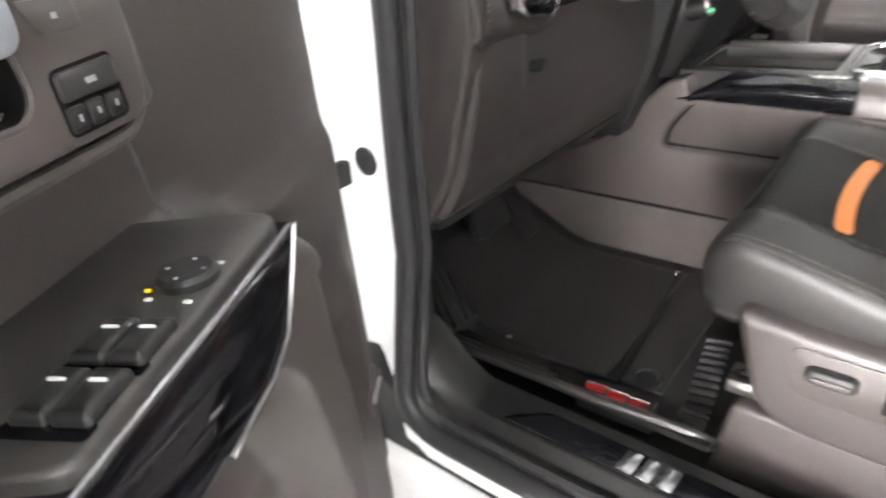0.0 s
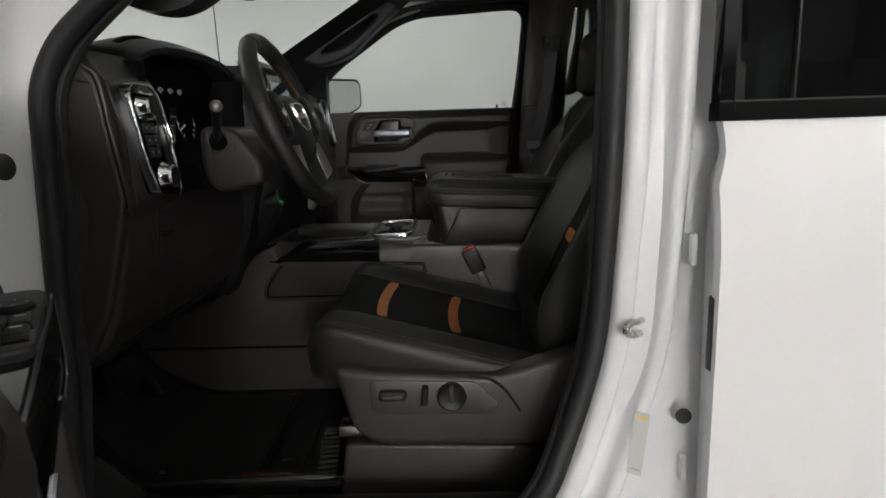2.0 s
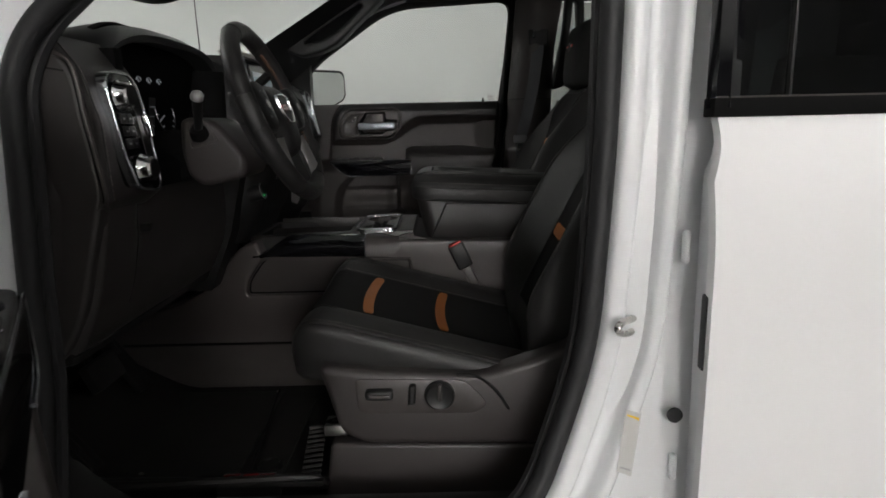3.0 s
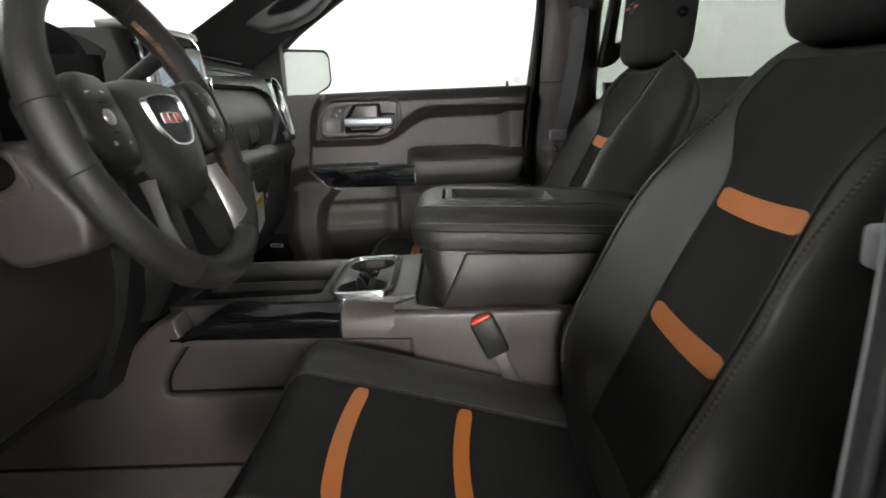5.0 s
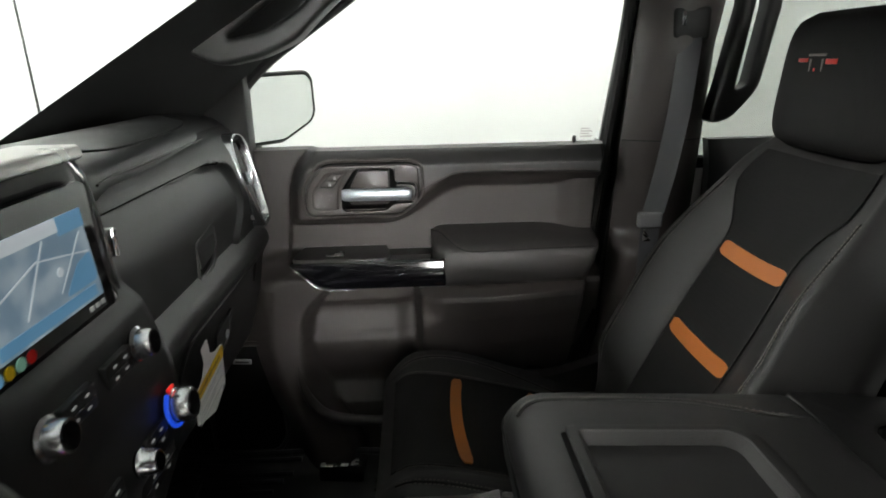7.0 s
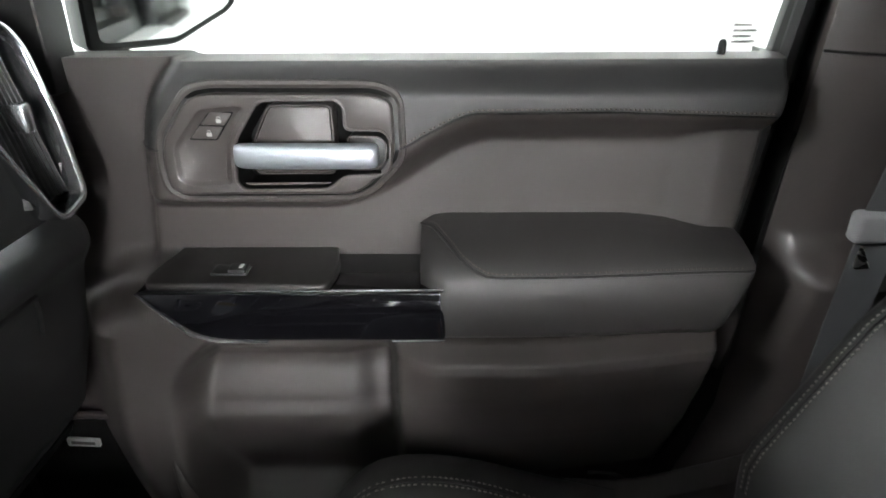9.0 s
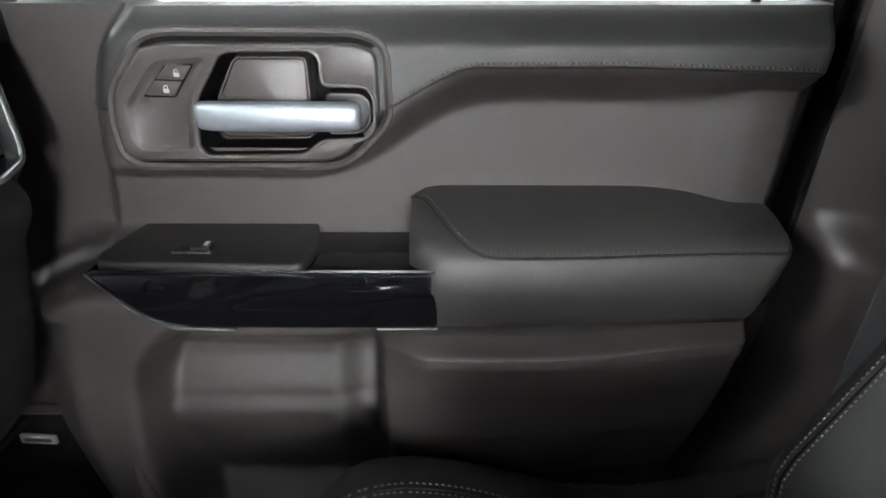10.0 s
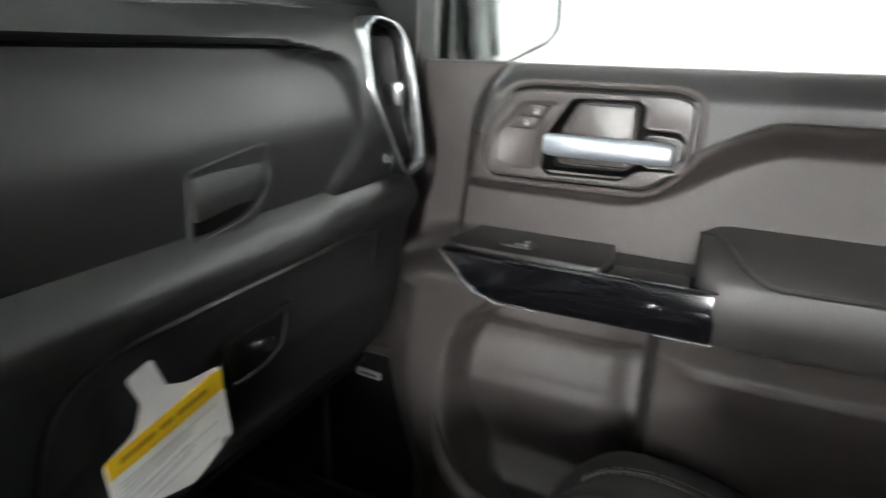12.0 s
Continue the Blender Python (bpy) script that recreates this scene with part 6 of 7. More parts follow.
        low = part("lower_spoke", loft([[W(p[0], p[1], z) for p in rounded(lo, 0.012, 4)] for z in (-0.026, -0.006, -0.002)]), M_HARDK, w, "black lower spoke")
        rows = []
        for x, yo, yi in ((0.056, 0.084, 0.074), (0.078, 0.094, 0.076), (0.102, 0.102, 0.076), (0.126, 0.105, 0.075), (0.145, 0.098, 0.069), (0.156, 0.084, 0.060), (0.163, 0.064, 0.050)):
            rows.append([W(x, sg * yo, 0.013), W(x, sg * lerp(yo, yi, 0.5), 0.008), W(x - 0.004, sg * yi, -0.004), W(x - 0.004, sg * yi, -0.012), W(x, sg * yo, 0.0)])
        part("spoke_trim", loft(rows), M_SILVER, low, "satin silver spoke trim", 60)
    # column
    col = thing("steering_column", (-0.15, 0.527, 1.30), "black steering column shroud with a stalk", "steering column")
    side = lambda p, h: Vector((p[0], 0.455 + h, p[1]))
    part("shroud", plate(rounded([(-0.188, 1.36), (-0.186, 1.430), (-0.118, 1.430), (-0.056, 1.352), (-0.060, 1.308), (-0.150, 1.290), (-0.178, 1.310)], [0.01, 0.02, 0.03, 0.02, 0.02, 0.02, 0.02], 5), [], side, 0.145, 0.0, 0.014, 4), M_SHIELD, col, "umber column shroud", 60)
    part("column_tube", plate(rounded([(-0.30, 1.40), (-0.17, 1.41), (-0.17, 1.31), (-0.30, 1.27)], 0.02), [], side, 0.12, 0.03, 0.01, 3), M_GAP, col)
    fr = rounded([(-0.174, 1.424), (-0.128, 1.423), (-0.108, 1.381), (-0.166, 1.366)], 0.008, 4)
    part("boot_frame", plate(fr, [[(lerp(-0.144, p[0], 0.82), lerp(1.398, p[1], 0.82)) for p in fr]], side, 0.004, -0.003, 0.001), M_HARD, col)
    part("stalk_boot", lathe([(0.001, 0.0), (0.020, 0.0), (0.017, 0.010), (0.012, 0.020), (0.001, 0.022)], Matrix.Translation((-0.146, 0.457, 1.398)) @ pose(0, 0, 0, 62, 0, 0), 18), M_GAP, col)
    stk = part("stalk", tube([(-0.144, 0.448, 1.402), (-0.132, 0.420, 1.434), (-0.122, 0.400, 1.464)], [0.008, 0.0085, 0.0100], 12), M_HARDK, col, "black signal stalk")
    part("stalk_end", tube([(-0.1222, 0.4004, 1.463), (-0.1217, 0.3995, 1.4645), (-0.1200, 0.3960, 1.470), (-0.1185, 0.3930, 1.4745), (-0.1178, 0.3915, 1.4765)], [0.0105, 0.0122, 0.0126, 0.0095, 0.004], 16), M_SILVER, stk, "silver stalk end")
    part("shift_lever", tube([(-0.10, 0.60, 1.47), (-0.06, 0.66, 1.52), (-0.045, 0.70, 1.545)], [0.010, 0.011, 0.016], 12), M_HARDK, col, "black shift lever")


steering()


# ---- centre console ----
def console():
    c = thing("centre_console", (0.3, YC, 0.66), "umber plastic floor console with a leather armrest lid", "console")
    # side shells: a swept foot, an open cubby, a shoulder and a ledge under the storage box
    body = rounded([(-0.60, 0.80), (-0.60, 0.90), (-0.40, 0.925), (-0.300, 0.985), (-0.262, 1.036), (-0.205, 1.093), (-0.165, 1.104), (-0.150, 1.060), (0.16, 1.056), (0.200, 1.058), (0.216, 1.100), (0.86, 1.092), (0.86, 0.80)], [0.02, 0.03, 0.05, 0.05, 0.04, 0.02, 0.006, 0.006, 0.02, 0.008, 0.012, 0.02, 0.02], 5)
    cub = rounded([(-0.200, 0.955), (-0.196, 0.992), (-0.150, 1.053), (0.125, 1.048), (0.248, 1.044), (0.262, 0.955)], [0.012, 0.02, 0.016, 0.004, 0.006, 0.01], 5)
    part("console_core", plate(rounded([(-0.60, 0.80), (-0.60, 0.90), (-0.40, 0.93), (-0.24, 1.03), (0.86, 1.04), (0.86, 0.80)], 0.02), [], lambda p, h: Vector((p[0], YC + h, p[1])), -0.150, 0.150, 0.010, 3), M_CONS, c, "umber console body")
    for sg in (-1, 1):
        part("side_panel", plate(body, [cub], lambda p, h: Vector((p[0], YC + sg * h, p[1])), 0.135, 0.186, 0.009, 4), M_CONS, c, "umber console side")
        part("cubby_back", plate(cub, [], lambda p, h: Vector((p[0], YC + sg * h, p[1])), 0.140, 0.166, 0), M_HARD, c)
        # black cord drawn in place of the shadow round the cubby
        part("cubby_shadow_gap", tube([Vector((p[0], YC + sg * 0.168, p[1])) for p in cub], 0.0042, 6, True), M_GAP, c)
        # shoulder: piano black in front, umber behind it
        def section(x, sg=sg):
            f = S(-0.175, -0.072, x)
            r = S(0.135, 0.22, x)
            top, inn = lerp(1.066, 1.113, f) - 0.006 * r, lerp(0.183, 0.140, f)
            side = lerp(1.064, 1.082, f) + 0.010 * r
            mid = Vector((0, 0.186 - 0.010 * f, lerp(side, top, 0.62)))
            return [Vector((x, YC + sg * y, z)) for y, z in ((0.1855, 1.0565), (0.1865, side), (lerp(0.184, mid.y, f), mid.z), (lerp(0.183, 0.164, f), top - 0.003), (inn, top), (0.118, top - 0.002), (0.118, 1.0565))]
        part("gloss_trim", loft([section(lerp(-0.176, 0.1275, i / 22)) for i in range(23)]), M_GLOSS, c, "piano black console trim", 60)
        part("trim_edge", tube([p + Vector((0.001, sg * 0.0006, 0.0006)) for p in section(0.1275)[:5]], 0.0022, 6), M_CHROME, c, "thin chrome edge")
        part("shoulder", loft([section(lerp(0.1305, 0.222, i / 12)) for i in range(13)]), M_CONS, c, "umber console shoulder", 60)
        part("seam", tube([Vector((0.13, YC + sg * 0.1868, 1.0555)), Vector((0.252, YC + sg * 0.1868, 1.052)), Vector((0.2525, YC + sg * 0.1868, 1.038))], 0.0014, 5), M_GAP, c)
        # black cord painted as the shadow under the console's lower edge
        part("foot_shadow", tube([Vector((x, YC + sg * 0.1862, 0.8145)) for x in (-0.56, -0.2, 0.2, 0.70)], 0.0036, 8), M_GAP, c)
        part("kick_panel", sheet(lambda x, z, sg=sg: Vector((x, YC + sg * (0.186 + 0.02 * S(0.80, 0.68, z)), z)), -0.62, 0.80, 30, 0.66, 0.812, 8, (0, -sg * 0.02, 0)), M_TUNNEL, c, "umber carpeted tunnel side", 60)
    # top deck with tray and cup holders
    deck = rounded([(-0.20, 0.872), (-0.20, 1.128), (0.08, 1.142), (0.262, 1.150), (0.262, 0.850), (0.08, 0.858)], 0.012)
    ring_o = rounded([(0.094, 0.888), (0.110, 0.852), (0.210, 0.850), (0.220, 0.884), (0.218, 1.096), (0.206, 1.118), (0.112, 1.120), (0.096, 1.094)], 0.026, 6)
    cx = 0.157
    ring_i = [(lerp(cx, p[0], 0.86), lerp(0.985, p[1], 0.935)) for p in ring_o]
    tray = rounded([(-0.175, 0.905), (-0.175, 1.112), (0.078, 1.122), (0.078, 0.895)], 0.010)
    top = lambda p, h: Vector((p[0], p[1], 1.116 + 0.03 * (p[0] - 0.1) + h))
    dk = part("deck", plate(deck, [ring_i, tray], top, -0.05, 0.0, 0.004, 3), M_DECK, c, "black console deck")
    part("deck_foot", plate(rounded([(0.205, 1.06), (0.222, 1.108), (0.262, 1.119), (0.262, 1.108), (0.318, 1.096), (0.318, 1.06)], 0.004), [], lambda p, h: Vector((p[0], YC + h, p[1])), -0.168, 0.168, 0.006, 3), M_DECK, c)
    part("tray", well([[top(p, -0.002) for p in tray], [top((lerp(-0.05, p[0], 0.98), lerp(1.01, p[1], 0.97)), -0.050) for p in tray]]), M_HARDK, dk, "black rubber tray")
    part("tray_glass", plate(rounded([(-0.15, 0.915), (-0.15, 1.0), (0.06, 0.96), (0.06, 0.905)], 0.008), [], top, -0.050, -0.044, 0.001), M_GLOSS, dk, "glossy tray floor")
    part("tray_ramp", loft([[Vector((x, y0 - 0.10 * (x + 0.17), 1.066)), Vector((x, y0 + 0.034 - 0.10 * (x + 0.17), 1.066)), Vector((x, y0 + 0.034 - 0.10 * (x + 0.17), 1.100 + 0.03 * (x + 0.17))), Vector((x, y0 + 0.012 - 0.10 * (x + 0.17), 1.106 + 0.03 * (x + 0.17))), Vector((x, y0 - 0.10 * (x + 0.17), 1.092 + 0.03 * (x + 0.17)))] for x, y0 in ((-0.17, 1.00), (-0.05, 1.00), (0.072, 0.998))]), M_DECK, dk, "dark moulded tray divider")
    part("tray_wall", box(-0.17, 0.076, 1.116, 1.130, 1.075, 1.1195, 0.003), M_DECK, dk)
    # cup well: two rounds joined by a slot, under a broad chrome ring
    r, ya, yb = 0.046, 0.908, 1.062
    half = lambda y: max(0.020, math.sqrt(max(0.0, r * r - (y - ya) ** 2)), math.sqrt(max(0.0, r * r - (y - yb) ** 2)))
    ys = [lerp(ya - r + 0.001, yb + r - 0.001, 0.5 - 0.5 * math.cos(math.pi * i / 44)) for i in range(45)]
    bone = [(cx + half(y) * (0.35 if i in (0, 44) else 1.0), y) for i, y in enumerate(ys)] + [(cx - half(y) * (0.35 if i in (0, 44) else 1.0), y) for i, y in reversed(list(enumerate(ys)))]
    cu = part("cup_holder", plate(ring_i, [bone], top, -0.020, 0.004, 0.002, 2), M_HARDK, c, "black double cup holder")
    part("cup_well", well([[top(p, 0.000) for p in bone], [top((lerp(cx, p[0], 0.94), lerp(0.985, p[1], 0.98)), -0.078) for p in bone]]), M_HARD, cu)
    part("cup_ring", loft([[top((lerp(cx, p[0], k), lerp(0.985, p[1], k2)), h) for p in ring_o] for k, k2, h in ((0.84, 0.925, 0.002), (0.85, 0.930, 0.0085), (0.91, 0.957, 0.0105), (0.97, 0.985, 0.0085), (1.0, 1.0, 0.001), (0.99, 0.995, -0.006))], False, True), M_CHROME, cu, "chrome cup holder ring")
    for y in (ya, yb):
        part("cup_mat", lathe([(0.001, 0), (0.038, 0), (0.036, 0.003), (0.001, 0.003)], Matrix.Translation(top((cx, y), -0.077)), 24), M_MAT, cu)
    for p, q in (((cx - 0.019, 0.972), (cx - 0.006, 0.950)), ((cx + 0.019, 1.000), (cx + 0.006, 1.020)), ((cx + 0.019, 0.968), (cx + 0.010, 0.946)), ((cx - 0.019, 0.998), (cx - 0.008, 1.016))):
        part("cup_finger", tube([top(p, 0.001), top((lerp(p[0], q[0], 0.5), lerp(p[1], q[1], 0.5)), -0.002), top(q, -0.016), top(q, -0.034), top(p, -0.052)], [0.004, 0.008, 0.010, 0.008, 0.004], 10), M_RUBBER, cu, "rubber grip finger")
    # storage box under the lid
    boxp = [(0.268, 0.875), (0.268, 1.125), (0.290, 1.158), (0.80, 1.160), (0.80, 0.840), (0.290, 0.842)]
    part("storage_box", plate(rounded(boxp, [0.03, 0.03, 0.03, 0.01, 0.01, 0.03], 6), [], lambda p, h: Vector((p[0] + 0.035 * (1 - h), p[1], 1.06 + 0.155 * h)), 0.0, 1.0, 0.004, 2), M_BOX, c, "dark umber storage box")
    for sg in (-1, 1):
        part("box_panel", plate(rounded([(0.307, 1.100), (0.352, 1.196), (0.79, 1.184), (0.79, 1.096)], 0.006), [], lambda p, h, sg=sg: Vector((p[0], YC + sg * h, p[1])), 0.155, 0.170, 0.004), M_BOX, c, "dark umber side panel")
    # leather lid, falling slightly towards the rear
    fall = lambda x: -0.055 * max(0.0, x - 0.30)
    xs = [0.258, 0.261, 0.266, 0.273, 0.282, 0.295, 0.312, 0.330, 0.40, 0.46, 0.522, 0.56, 0.60, 0.622, 0.632]
    loops = []
    for x in xs:
        k = math.sqrt(max(0.0, 1 - max(0, (0.312 - x) / 0.0545) ** 2))
        e = math.sqrt(max(0.0, 1 - max(0, (x - 0.612) / 0.022) ** 2))
        hw = 0.118 + 0.060 * k
        zt = 1.243 + 0.034 * k * (0.75 + 0.25 * e)
        zb = 1.202 + 0.010 * (1 - k)
        prof = [(-hw + 0.016, zb), (-hw + 0.003, zb + 0.006), (-hw, zb + 0.020), (-hw, 1.240), (-hw + 0.003, 1.246), (-hw + 0.014, lerp(1.244, zt, 0.60)), (-hw + 0.030, lerp(1.244, zt, 0.88)), (-hw + 0.052, zt - 0.0008), (-0.062, zt), (-0.03, zt), (0, zt)]
        prof += [(-a, b) for a, b in reversed(prof[:-1])]
        loops.append([Vector((x, YC + a, z + fall(x))) for a, z in prof])
    shell = loft(loops)
    bmesh.ops.delete(shell, geom=[f for f in shell.faces if 0.33 < f.calc_center_median().x < 0.522 and abs(f.calc_center_median().y - YC) < 0.06 and f.calc_center_median().z > 1.255], context="FACES")
    lid = part("armrest_lid", shell, M_LEATH, c, "black leather armrest lid", 50)
    line = [l[3] + Vector((0, -0.0004, 0.0)) for l in reversed(loops[:-1])] + [Vector((0.2575, YC - 0.06, 1.240)), Vector((0.2575, YC + 0.06, 1.240))] + [l[-4] + Vector((0, 0.0004, 0.0)) for l in loops[:-1]]
    part("seam", tube(line, 0.0019, 6), M_HARDK, lid)
    for sg, k in ((-1, 5), (1, -6)):
        part("stitching", stitches([l[4 if sg < 0 else -5].lerp(l[k], 0.35) + Vector((0, sg * 0.0006, 0.0006)) for l in loops[2:-1]], (0, sg * 0.6, 0.8), 0.0006, 0.0034, 0.0014), M_THREADS, lid)
        tl = smooth_line([(0.272, YC + sg * 0.105, 1.2685), (0.290, YC + sg * 0.122, 1.2740), (0.33, YC + sg * 0.127, 1.2762 + fall(0.33)), (0.47, YC + sg * 0.125, 1.2765 + fall(0.47)), (0.535, YC + sg * 0.108, 1.2770 + fall(0.535)), (0.58, YC + sg * 0.094, 1.2770 + fall(0.58)), (0.622, YC + sg * 0.092, 1.2735 + fall(0.62))])
        part("piped_seam", tube([Vector(p) + Vector((0, 0, 0.0004)) for p in tl], 0.0022, 6), M_LEATH, lid)
        part("stitching", stitches([Vector(p) + Vector((0, sg * 0.005, 0.0008)) for p in tl], (0, 0, 1), 0.0006, 0.0034, 0.0014), M_THREADS, lid)
    # sunk phone tray
    lt = lambda p, h: Vector((p[0], p[1], 1.277 + fall(p[0]) + h))
    rim_o = rounded([(0.320, 0.930), (0.320, 1.070), (0.512, 1.072), (0.538, 1.050), (0.538, 0.930)], [0.008, 0.008, 0.02, 0.012, 0.02], 5)
    rim_i = rounded([(0.332, 0.940), (0.332, 1.060), (0.505, 1.061), (0.521, 1.046), (0.521, 0.940)], [0.006, 0.006, 0.015, 0.010, 0.015], 5)
    floor = [(lerp(0.425, p[0], 0.90), lerp(1.0, p[1], 0.86)) for p in rim_i]
    part("tray_rim", plate(rim_o, [rim_i], lt, -0.004, 0.0022, 0.0016, 3), M_LEATH, lid, "black leather tray rim")
    part("phone_tray", well([[lt(p, 0.0) for p in rim_i], [lt(p, -0.013) for p in floor]]), M_LEATH, lid, "sunk black phone tray")
    part("tray_notch", box(0.312, 0.318, 0.945, 1.055, 1.2755, 1.2785, 0.001), M_GAP, lid)
    # rear end with holders
    rp = [rounded([(0.70, 0.90), (0.70, 0.985), (0.79, 0.985), (0.79, 0.90)], 0.04, 6), rounded([(0.70, 1.015), (0.70, 1.10), (0.79, 1.10), (0.79, 1.015)], 0.04, 6)]
    put = lambda p, h: Vector((p[0], p[1], 1.248 + h - 0.10 * (p[0] - 0.636)))
    re = part("rear_end", plate(rounded([(0.638, 0.826), (0.638, 1.174), (0.90, 1.165), (0.90, 0.835)], 0.02), rp, put, -0.09, 0.0, 0.006, 3), M_HARDK, c, "black rear cup holder block")
    for q in rp:
        part("rear_cup", well([[put(p, -0.002) for p in q], [put(p, -0.075) for p in q]]), M_GAP, re)
    part("rear_foot", box(0.66, 0.88, 0.845, 1.155, 0.66, 1.2, 0.02), M_HARDK, c)


console()


# ---- belts, mats, pedals ----
def belts():
    for drv in (True, False):
        my = (lambda y: y) if drv else (lambda y: 2 * YC - y)
        b = thing("seat_belt", (0.66, my(0.2), 0.9), "dark grey seat belt webbing with a grey tongue", "seat belt", "front seat belts")
        part("webbing", strap([(0.748, my(0.190), 1.745), (0.745, my(0.205), 1.69), (0.725, my(0.228), 1.56), (0.695, my(0.252), 1.43), (0.668, my(0.266), 1.335)], (0.95, 0.12 if drv else -0.12, 0.1), 0.048, 0.0016), M_BELT, b)
        part("webbing", strap([(0.668, my(0.266), 1.335), (0.672, my(0.245), 1.15), (0.68, my(0.225), 0.95), (0.68, my(0.205), 0.80)], (0.9, 0.2 if drv else -0.2, 0.1), 0.040, 0.0016), M_BELT, b)
        part("tongue", box(0.640, 0.694, my(0.252), my(0.272), 1.318, 1.352, 0.006, 3), M_TONGUE, b, "pale grey belt tongue")
        part("tongue_blade", box(0.655, 0.680, my(0.258), my(0.262), 1.285, 1.33, 0.002), M_STEEL, b)
        k = thing("belt_buckle", (0.44, my(0.80), 0.95), "black belt buckle with a red release button", "belt buckle", "front belt buckles")
        dx = 0.0 if drv else 0.045
        up = Vector((-0.42, 0.0, 0.907)).normalized()
        m = Matrix.Translation((0.378 + dx, my(0.795), 1.079)) @ Vector((0, 0, 1)).rotation_difference(up).to_matrix().to_4x4()
        part("buckle_body", turned(box(-0.021, 0.021, -0.012, 0.012, -0.058, 0.012, 0.005, 3), m), M_HARDK, k)
        part("release_button", turned(box(-0.017, 0.017, -0.009, 0.009, 0.006, 0.0165, 0.003), m), M_RED, k, "red release button")
        part("stalk", turned(box(-0.012, 0.012, -0.006, 0.006, -0.16, -0.05, 0.004), m), M_CONS, k)


belts()


def floor_mats():
    for drv in (True, False):
        my = (lambda y: y) if drv else (lambda y: 2 * YC - y)
        fm = thing("floor_mat", (-0.25, my(0.5), 0.66), "black rubber floor liner with raised ribs and an emblem", "floor mat", "front floor liners")

        def top(x, y):
            z = 0.694 + 0.10 * S(-0.34, -0.62, x) + 0.030 * S(0.36, 0.27, y) + 0.035 * S(0.27, 0.235, y)
            return Vector((x, my(y), z))
        lift = lambda x, y, h: top(x, y) + Vector((0, 0, h))
        part("liner", sheet(top, -0.60, 0.108, 60, 0.225, 0.80, 46, (0, 0, -0.010)), M_MAT, fm, "", 60)
        part("centre_pad", sheet(lambda x, y: lift(x, y, 0.007 - 0.004 * (S(0.365, 0.352, y) + S(0.742, 0.755, y))), -0.55, -0.100, 30, 0.350, 0.757, 24, (0, 0, -0.01)), M_MATP, fm, "smooth worn centre pad", 60)
        part("pad_edge", tube(smooth_line([lift(-0.118, 0.76, 0.004), lift(-0.112, 0.70, 0.004), lift(-0.092, 0.52, 0.004), lift(-0.080, 0.37, 0.004), lift(-0.095, 0.350, 0.004), lift(-0.30, 0.345, 0.004), lift(-0.45, 0.352, 0.004)]), 0.0055, 8), M_HARDK, fm)
        part("rear_pad", sheet(lambda x, y: lift(x, y, 0.005), -0.070, -0.004, 6, 0.36, 0.70, 12, (0, 0, -0.008)), M_MATP, fm, "", 60)
        for x, y in ((-0.115, 0.742), (-0.300, 0.352)):
            part("pad_stud", lathe([(0.001, 0.0), (0.006, 0.0), (0.005, 0.003), (0.001, 0.004)], Matrix.Translation(lift(x, y, 0.008)), 12), M_STEEL, fm)
        part("post_cover", lathe([(0.001, 0.0), (0.027, 0.0), (0.026, 0.007), (0.020, 0.010), (0.018, 0.006), (0.001, 0.004)], Matrix.Translation(lift(-0.037, 0.379, 0.004)), 24), M_HARDK, fm)
        # ribs take the lighter pad tone as a painted highlight
        for i in range(14):
            t = i / 13
            y, xa = lerp(0.272, 0.545, t), lerp(0.044, 0.010, t)
            part("rib", tube([lift(xa, y, 0.003), lift(xa + 0.040, y + 0.010, 0.003)], 0.0062, 8), M_MATP, fm)
        part("rear_lip", tube(smooth_line([lift(0.106, 0.78, 0.006), lift(0.108, 0.5, 0.006), lift(0.108, 0.30, 0.006), lift(0.100, 0.255, 0.004), lift(0.07, 0.240, 0.002), lift(-0.10, 0.228, 0.002), lift(-0.34, 0.228, 0.002), lift(-0.5, 0.25, 0.0)]), 0.0085, 8), M_MAT, fm)
        for k, y in enumerate((0.246, 0.266, 0.288, 0.312)):
            part("side_rib", tube([lift(lerp(-0.52, -0.14 - 0.02 * k, i / 8), y + 0.03 * S(3, 0, i), 0.003) for i in range(9)], 0.0065, 8), M_MAT, fm)
        slope = lambda p, h: Vector((p[0], my(p[1]), 0.742 + h - 0.15 * (p[1] - 0.262)))
        bd = part("badge_plate", plate(rounded([(-0.100, 0.238), (0.022, 0.243), (0.012, 0.296), (-0.094, 0.288)], 0.005), [], slope, -0.026, 0.006, 0.001), M_HARDK, fm, "black emblem plate")
        for a, b in ((-0.090, -0.060), (-0.053, -0.024), (-0.017, 0.008)):
            part("badge_bar", plate(rounded([(a, 0.252), (b, 0.254), (b - 0.003, 0.274), (a - 0.003, 0.271)], 0.003), [], slope, 0.004, 0.0078, 0.0006), M_REDLOGO if drv else M_STEEL, bd, "red emblem" if drv else "bare metal emblem")
            part("badge_edge", tube([slope(p, 0.0078) for p in ((a - 0.0015, 0.2505), (b + 0.0015, 0.2525), (b - 0.002, 0.2755), (a - 0.0045, 0.2725))], 0.0011, 5, True), M_CHROME, bd)
            part("badge_slot", plate([(a + 0.008, 0.260), (b, 0.261), (b - 0.001, 0.265), (a + 0.007, 0.264)], [], slope, 0.007, 0.0084, 0), M_HARDK, bd)
    # kick panel with ribs and foot rest
    for drv in (True, False):
        my = (lambda y: y) if drv else (lambda y: 2 * YC - y)
        fr = thing("foot_rest", (-0.45, my(0.25), 0.66), "black ribbed foot rest and kick panel", "foot rest", kind="structure")
